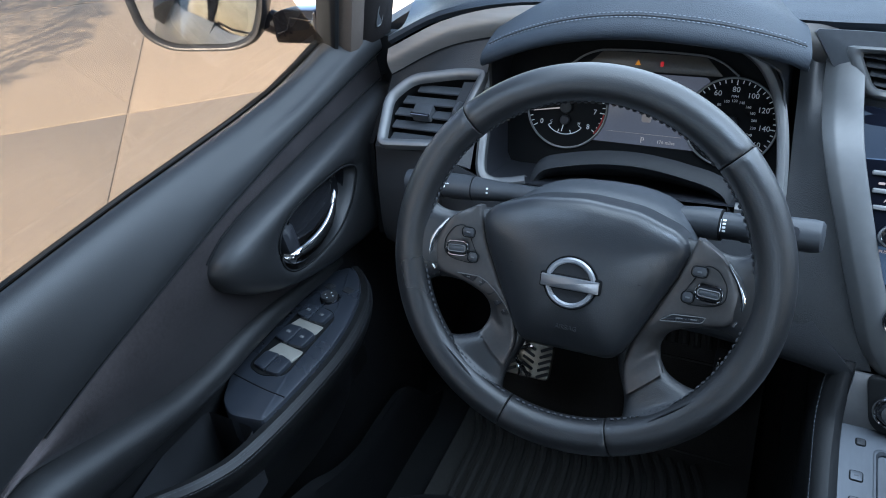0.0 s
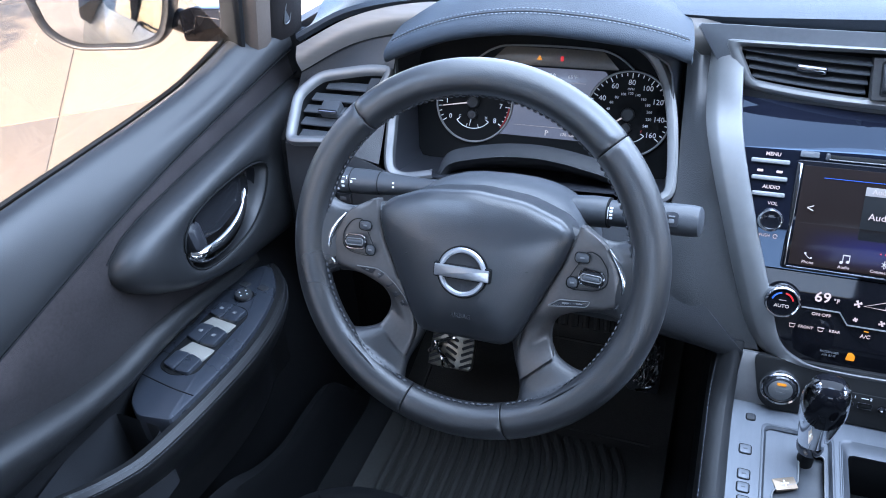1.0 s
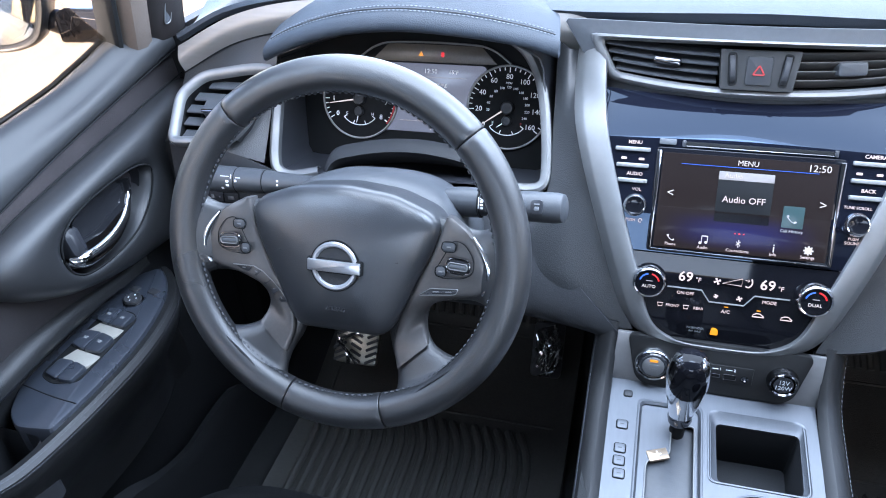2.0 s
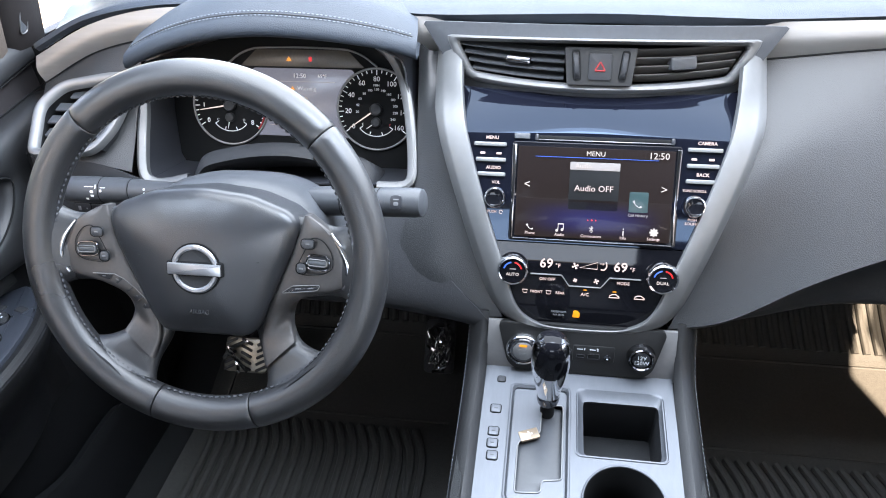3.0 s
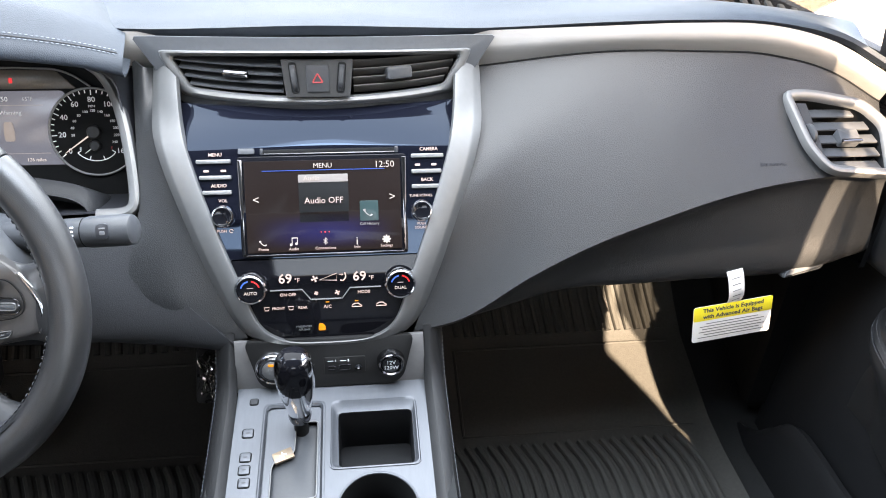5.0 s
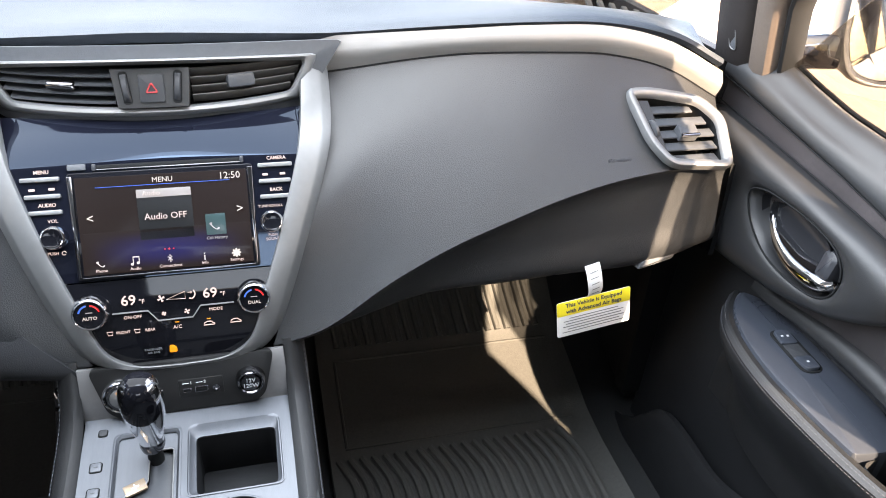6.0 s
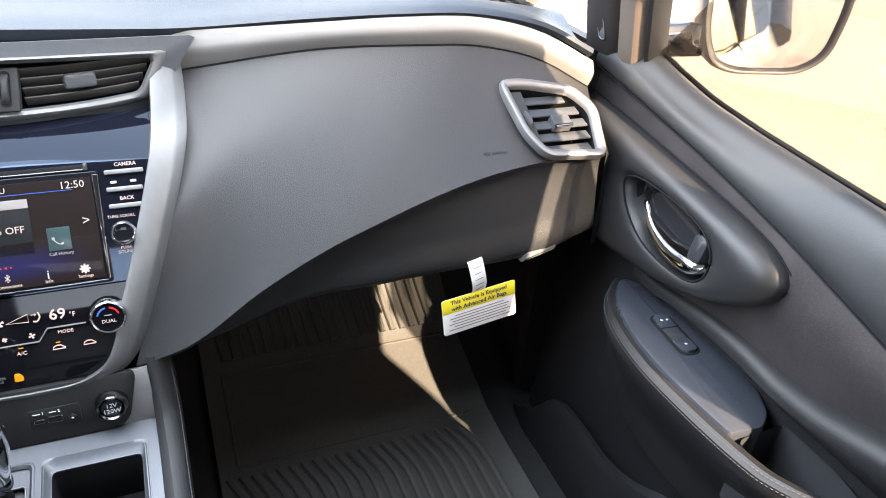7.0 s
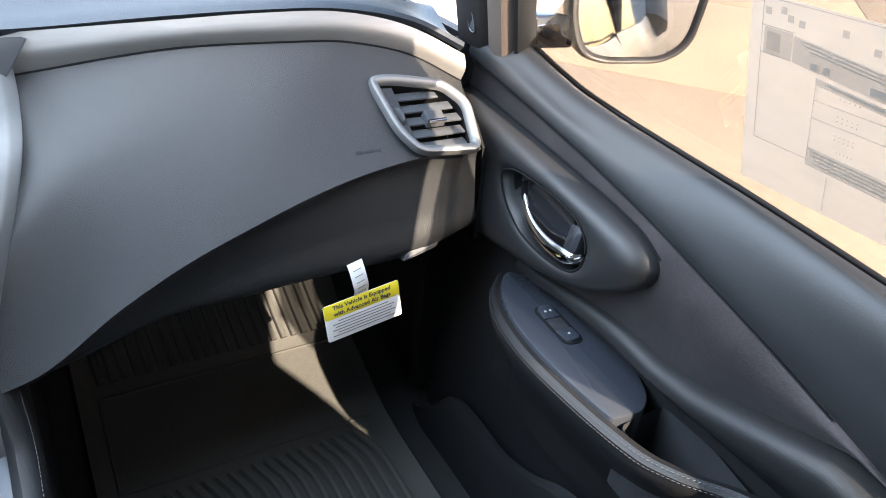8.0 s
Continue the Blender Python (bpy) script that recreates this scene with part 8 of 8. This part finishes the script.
# rear body sides, seen in the door mirrors
for s in (-1, 1):
    rows = []
    for y in np.linspace(-0.955, -2.45, 16):
        k = max(0.0, (-1.6 - y) / 0.85)
        rows.append([(s * (0.842 - 0.06 * k), y, 1.10 + 0.05 * k), (s * (0.880 - 0.04 * k), y, 1.04), (s * (0.915 - 0.03 * k), y, 0.92), (s * (0.930 - 0.03 * k), y, 0.78), (s * (0.915 - 0.05 * k), y, 0.58), (s * (0.88 - 0.05 * k), y, 0.34)])
    tagged(part("body_side", Shape().grid([smooth_line(r, 18) for r in rows]), BODY_PAINT, face=(s * 3, -1.6, 0.9), thick=0.01), "silver-grey painted rear side of the car", "car body", "body sides", "structure")
    fender = [[(s * (0.86 - 0.10 * max(0, (y - 0.5) / 0.9)), y, 1.02 - 0.12 * max(0, (y - 0.4))), (s * 0.92, y, 0.85), (s * 0.90, y, 0.55)] for y in np.linspace(0.205, 1.5, 12)]
    tagged(part("fender", Shape().grid([smooth_line(r, 14) for r in fender]), BODY_PAINT, face=(s * 3, 0.8, 0.9), thick=0.01), "silver-grey painted front fender", "fender", "front fenders", "structure")
bonnet = [[(x, y, 1.055 - 0.10 * (x / 0.8)**2 - 0.16 * ((y - 0.62) / 0.9)**2) for y in np.linspace(0.62, 1.55, 10)] for x in np.linspace(-0.78, 0.78, 13)]
tagged(part("bonnet", Shape().grid(bonnet), BODY_PAINT, face=(0, 1, 4), thick=0.01), "silver-grey painted bonnet ahead of the windshield", "bonnet", kind="structure")


# ---- door mirrors ----
def door_mirror(s):
    dm = thing("door_mirror", (s * 0.86, 0.04, 1.16), "dark door mirror on a short arm outside the window", "door mirror", "door mirrors")
    n = Vector((-0.43, -0.90, 0.08)).normalized()
    right = Vector((0.90, -0.43, 0)).normalized()
    up = n.cross(right) if n.cross(right).z > 0 else right.cross(n)
    o = Vector((0.985, -0.013, 1.210)) if s > 0 else Vector((1.004, -0.013, 1.222))
    line = rounded([(-0.084, -0.020, 0), (-0.066, -0.060, 0), (-0.035, -0.069, 0), (0.050, -0.063, 0), (0.082, -0.040, 0), (0.092, 0.02, 0), (0.090, 0.075, 0), (-0.075, 0.075, 0), (-0.090, 0.05, 0)], 0.022, 5)
    line = ring_line(line, 72)
    def to(p, out=0.0, f=1.0):
        return o + right * p.x * f + up * p.y * f + n * out
    def put(nm, sh, mat, parent, label="", **k):
        return part(nm, sh if s > 0 else sh.flip_x(), mat, parent, label, **k)
    rows = [[to(p, d, f) for p in line] for d, f in ((-0.004, 1.005), (0.003, 1.02), (0.006, 1.055), (0.006, 1.10), (0.000, 1.135), (-0.012, 1.15), (-0.04, 1.14), (-0.075, 1.05), (-0.105, 0.80), (-0.118, 0.4))]
    house = put("housing", Shape().grid(rows, loop_v=True).cap(rows[-1]), STALK, dm, "dark grey housing", sharp=60)
    rows = [[to(p, d, f) for p in line] for d, f in ((-0.012, 1.03), (-0.003, 1.01), (-0.001, 0.985))]
    put("glass", Shape().grid(rows, loop_v=True).cap(rows[-1]), MIRROR, dm, "mirror glass", sharp=20)
    arm = smooth_line([(0.815, 0.050, 1.160), (0.855, 0.055, 1.160), (0.900, 0.055, 1.162), (0.935, 0.05, 1.175)], 12)
    put("arm", Shape().tube(arm, 0.019, 16, flat=0.85), GLOSS, dm, "gloss black mirror arm")
    cap_at = plane_at((0.872, 0.020, 1.176), (1, 0.05, 0), (0, 0.1, 1))
    cap_line = rounded([(-0.040, -0.020, 0), (0.034, -0.024, 0), (0.038, 0.016, 0), (0.018, 0.024, 0), (-0.040, 0.026, 0)], 0.006)
    cap = put("arm_cap", Shape().plate(cap_line, 0.060, 0.004, cap_at), GLOSS, dm, "gloss black cap over the arm")
    put("cap_groove", Shape().tube([cap_at @ Vector(q) for q in ((-0.036, 0.012, 0.0003), (0.004, 0.014, 0.0003), (0.012, -0.004, 0.0003), (0.030, -0.010, 0.0003))], 0.0011, 6), SMOKE, cap, "bright edge of the cap")
    return dm


door_mirror(-1), door_mirror(1)

# ---- price sheet on the passenger's window ----
sticker = thing("window_sticker", (0.80, -0.46, 1.14), "large printed paper sheet taped inside the side window", "window sticker")


def on_glass(y, z, off=0.0):
    return Vector((glass_x(z) - 0.006 - off, y, z))


def lean(y, z, off=0.0):
    """The sheet hangs a little askew on the glass."""
    return on_glass(y, z - 0.02 * (y + 0.38), off)


rows = [[lean(-0.380 - 0.440 * i / 8, z) for z in np.linspace(1.149, 1.328, 10)] for i in range(9)]
sheet_ob = part("sheet", Shape().grid(rows), STICKER, sticker, "pale printed sheet", face=CABIN, thick=0.0004)


def printed(y0, y1, z0, z1, mat=STICKER_INK, off=0.0012, fall=0.0):
    """A printed bar; its far end may sit lower by the given slope."""
    q = [[lean(y, z + fall * (y - y0), off) for z in (z0, z1)] for y in np.linspace(y0, y1, 4)]
    part("printed_bar", Shape().grid(q), mat, sheet_ob, face=CABIN, thick=0.0003)


printed(-0.4250, -0.700, 1.2790, 1.3010, fall=0.10)
printed(-0.3955, -0.4235, 1.2795, 1.3020, STICKER_TINT)
printed(-0.3985, -0.4120, 1.2830, 1.2985)
printed(-0.4500, -0.700, 1.2668, 1.2725, fall=0.09)
printed(-0.4500, -0.700, 1.1920, 1.2095, fall=0.03)
for k in range(3):
    printed(-0.432 - 0.004 * k, -0.690, 1.2985 - 0.0034 * k, 1.2995 - 0.0034 * k, STICKER, 0.0024, 0.10)
for k in range(4):
    printed(-0.453 - 0.003 * k, -0.690, 1.2065 - 0.0036 * k, 1.2076 - 0.0036 * k, STICKER, 0.0024, 0.03)
printed(-0.4600, -0.690, 1.2684, 1.2712, STICKER, 0.0024, 0.09)
for y in (-0.4469, -0.4584):
    printed(y + 0.0034, y - 0.0034, 1.2775, 1.2835, STICKER, 0.0024)
printed(-0.497, -0.530, 1.2735, 1.2800, STICKER, 0.0024)
for y, z in ((-0.3983, 1.3155), (-0.4130, 1.3185), (-0.4201, 1.3133), (-0.4309, 1.3115), (-0.4696, 1.3137), (-0.4967, 1.3065), (-0.53, 1.306)):
    printed(y + 0.0028, y - 0.0028, z - 0.0028, z + 0.0028)
for y0, y1, z, n in ((-0.4727, -0.4901, 1.2610, 1), (-0.4728, -0.4905, 1.2458, 2), (-0.4730, -0.4900, 1.2290, 2), (-0.4767, -0.4905, 1.2146, 1)):
    for i in range(n):
        for k in range(5):
            y = y0 + (y1 - y0) * k / 4
            printed(y, y - 0.0014, z - 0.004 * i, z - 0.004 * i + 0.0013)
for y, z0, z1 in ((-0.3925, 1.198, 1.324), (-0.4495, 1.195, 1.273), (-0.4720, 1.153, 1.188)):
    printed(y, y - 0.0009, z0, z1)
for y0, y1, z in ((-0.3925, -0.4495, 1.1970), (-0.3925, -0.4240, 1.3025), (-0.3925, -0.4240, 1.2790), (-0.4050, -0.69, 1.3255), (-0.4500, -0.69, 1.2530), (-0.4500, -0.69, 1.2370)):
    printed(y0, y1, z, z + 0.0009)


# ---- beyond the car: a low building behind, a tree that shades the paving, a parked car ----
building = thing("showroom_building", (-15.5, -9.0, 0), "pale stucco building with a dark glazed front", "building")
part("wall", Shape().box((-24.0, -14.0, 0), (-7.5, -6.4, 7.4)), PALE_WALL, building, "pale stucco wall", flat=True)
roofcap = part("roof", Shape().box((-24.2, -14.2, 7.4), (-7.4, -6.25, 7.72)), DARK_PANEL, building, "dark roof edge", flat=True)
for k in range(6):
    x = -22.5 + 2.70 * k
    w = part("window", Shape().box((x - 1.1, -6.40, 0.5), (x + 1.1, -6.32, 3.1)), DARK_PANEL, building, "dark display window", flat=True)
    part("window_frame", Shape().box((x - 1.16, -6.395, 0.42), (x - 1.1, -6.29, 3.16)).box((x + 1.1, -6.395, 0.42), (x + 1.16, -6.29, 3.16)).box((x - 1.16, -6.395, 3.1), (x + 1.16, -6.29, 3.16)), SILVER, w, flat=True)

tree = thing("street_tree", (-5.6, -3.3, 0), "slim street tree with drooping leaves", "tree")
rng = random.Random(4)
trunk = Shape().tube(smooth_line([(-5.6, -3.3, 0), (-5.65, -3.28, 1.6), (-5.55, -3.32, 3.2), (-5.6, -3.3, 4.6)], 18), [0.13 - 0.004 * k for k in range(18)], 10)
crown = Shape()
for k in range(11):
    a = 2 * math.pi * k / 11 + rng.uniform(-0.2, 0.2)
    ln = rng.uniform(1.5, 2.3)
    q = smooth_line([(-5.6, -3.3, 4.5), (-5.6 + 0.45 * ln * math.cos(a), -3.3 + 0.45 * ln * math.sin(a), 5.1 + rng.uniform(-0.2, 0.4)), (-5.6 + ln * math.cos(a), -3.3 + ln * math.sin(a), 4.5 + rng.uniform(-0.5, 0.4))], 16)
    trunk.tube(q, [0.035 - 0.002 * j for j in range(16)], 6)
    for j in range(2, 16):
        t = (q[j] - q[j - 1]).normalized()
        side = t.cross(Vector((0, 0, 1))).normalized()
        for s in (-1, 1):
            for rep in range(2):
                b = q[j] + side * s * rng.uniform(0.28, 0.5) + Vector((0, 0, rng.uniform(-0.3, 0.0))) + t * rng.uniform(0.05, 0.3)
                w = t * 0.028
                mid_p = q[j].lerp(b, 0.5) + Vector((0, 0, 0.05))
                crown.grid([[q[j] - w * 0.3, q[j] + w * 0.3], [mid_p - w, mid_p + w], [b - w * 0.1, b + w * 0.1]])
part("trunk", trunk, BARK, tree, "slim brown trunk and limbs")
part("crown", crown, LEAF, tree, "long narrow leaves", face=(-4, -3, 9), flat=True)


def parked_car(x, y, turn, paint, label):
    c = thing("parked_car", (x, y, 0), label, "car", "parked cars")
    m = Matrix.Translation((x, y, 0)) @ Matrix.Rotation(radians(turn), 4, "Z")
    side = [(-2.2, 0.45), (-2.25, 0.75), (-1.9, 0.95), (-1.1, 1.02), (-0.45, 1.50), (0.9, 1.52), (1.75, 1.10), (2.2, 1.0), (2.28, 0.6), (2.2, 0.35), (-2.1, 0.32)]
    side = rounded([(a, b, 0) for a, b in side], 0.18, 4)
    rows = []
    for w, f in ((-0.90, 0.93), (-0.88, 0.98), (-0.74, 1.0), (0.74, 1.0), (0.88, 0.98), (0.90, 0.93)):
        rows.append([m @ Vector((p.x * (0.97 + 0.03 * f), w * (1.0 if p.y < 1.05 else 0.82), 0.7 + (p.y - 0.7) * f)) for p in side])
    part("body", Shape().grid(rows, loop_v=True).cap(rows[0]).cap(rows[-1]), paint, c, "painted body")
    for s in (-1, 1):
        part("side_window", Shape().grid([[m @ Vector((a, s * (0.915 - 0.16 * (b - 1.02)) , b)) for a, b in ((-0.85, 1.06), (-0.35, 1.42), (0.85, 1.44), (1.5, 1.10))]], loop_v=False).cap([m @ Vector((a, s * (0.915 - 0.16 * (b - 1.02)), b)) for a, b in ((-0.85, 1.06), (-0.35, 1.42), (0.85, 1.44), (1.5, 1.10))]), GLOSS, c, "dark side windows", flat=True)
        for a in (-1.4, 1.4):
            w = part("wheel", Shape().lathe([(0.20, -0.11), (0.33, -0.10), (0.345, 0.0), (0.33, 0.10), (0.20, 0.11)], m @ Matrix.Translation((a, s * 0.80, 0.345)) @ Matrix.Rotation(math.pi / 2, 4, "X"), 28), TYRE, c, "black tyre")
            part("rim", Shape().lathe([(0.20, -0.118), (0.19, -0.10), (0.0, -0.10)], m @ Matrix.Translation((a, s * 0.80, 0.345)) @ Matrix.Rotation(math.pi / 2 * s, 4, "X"), 24), SILVER, w)
    return c


parked_car(5.4, -7.5, 96, BODY_WHITE, "white car parked behind on the paving")
parked_car(-7.0, -4.0, 90, DARK_PANEL, "dark car parked behind on the paving")
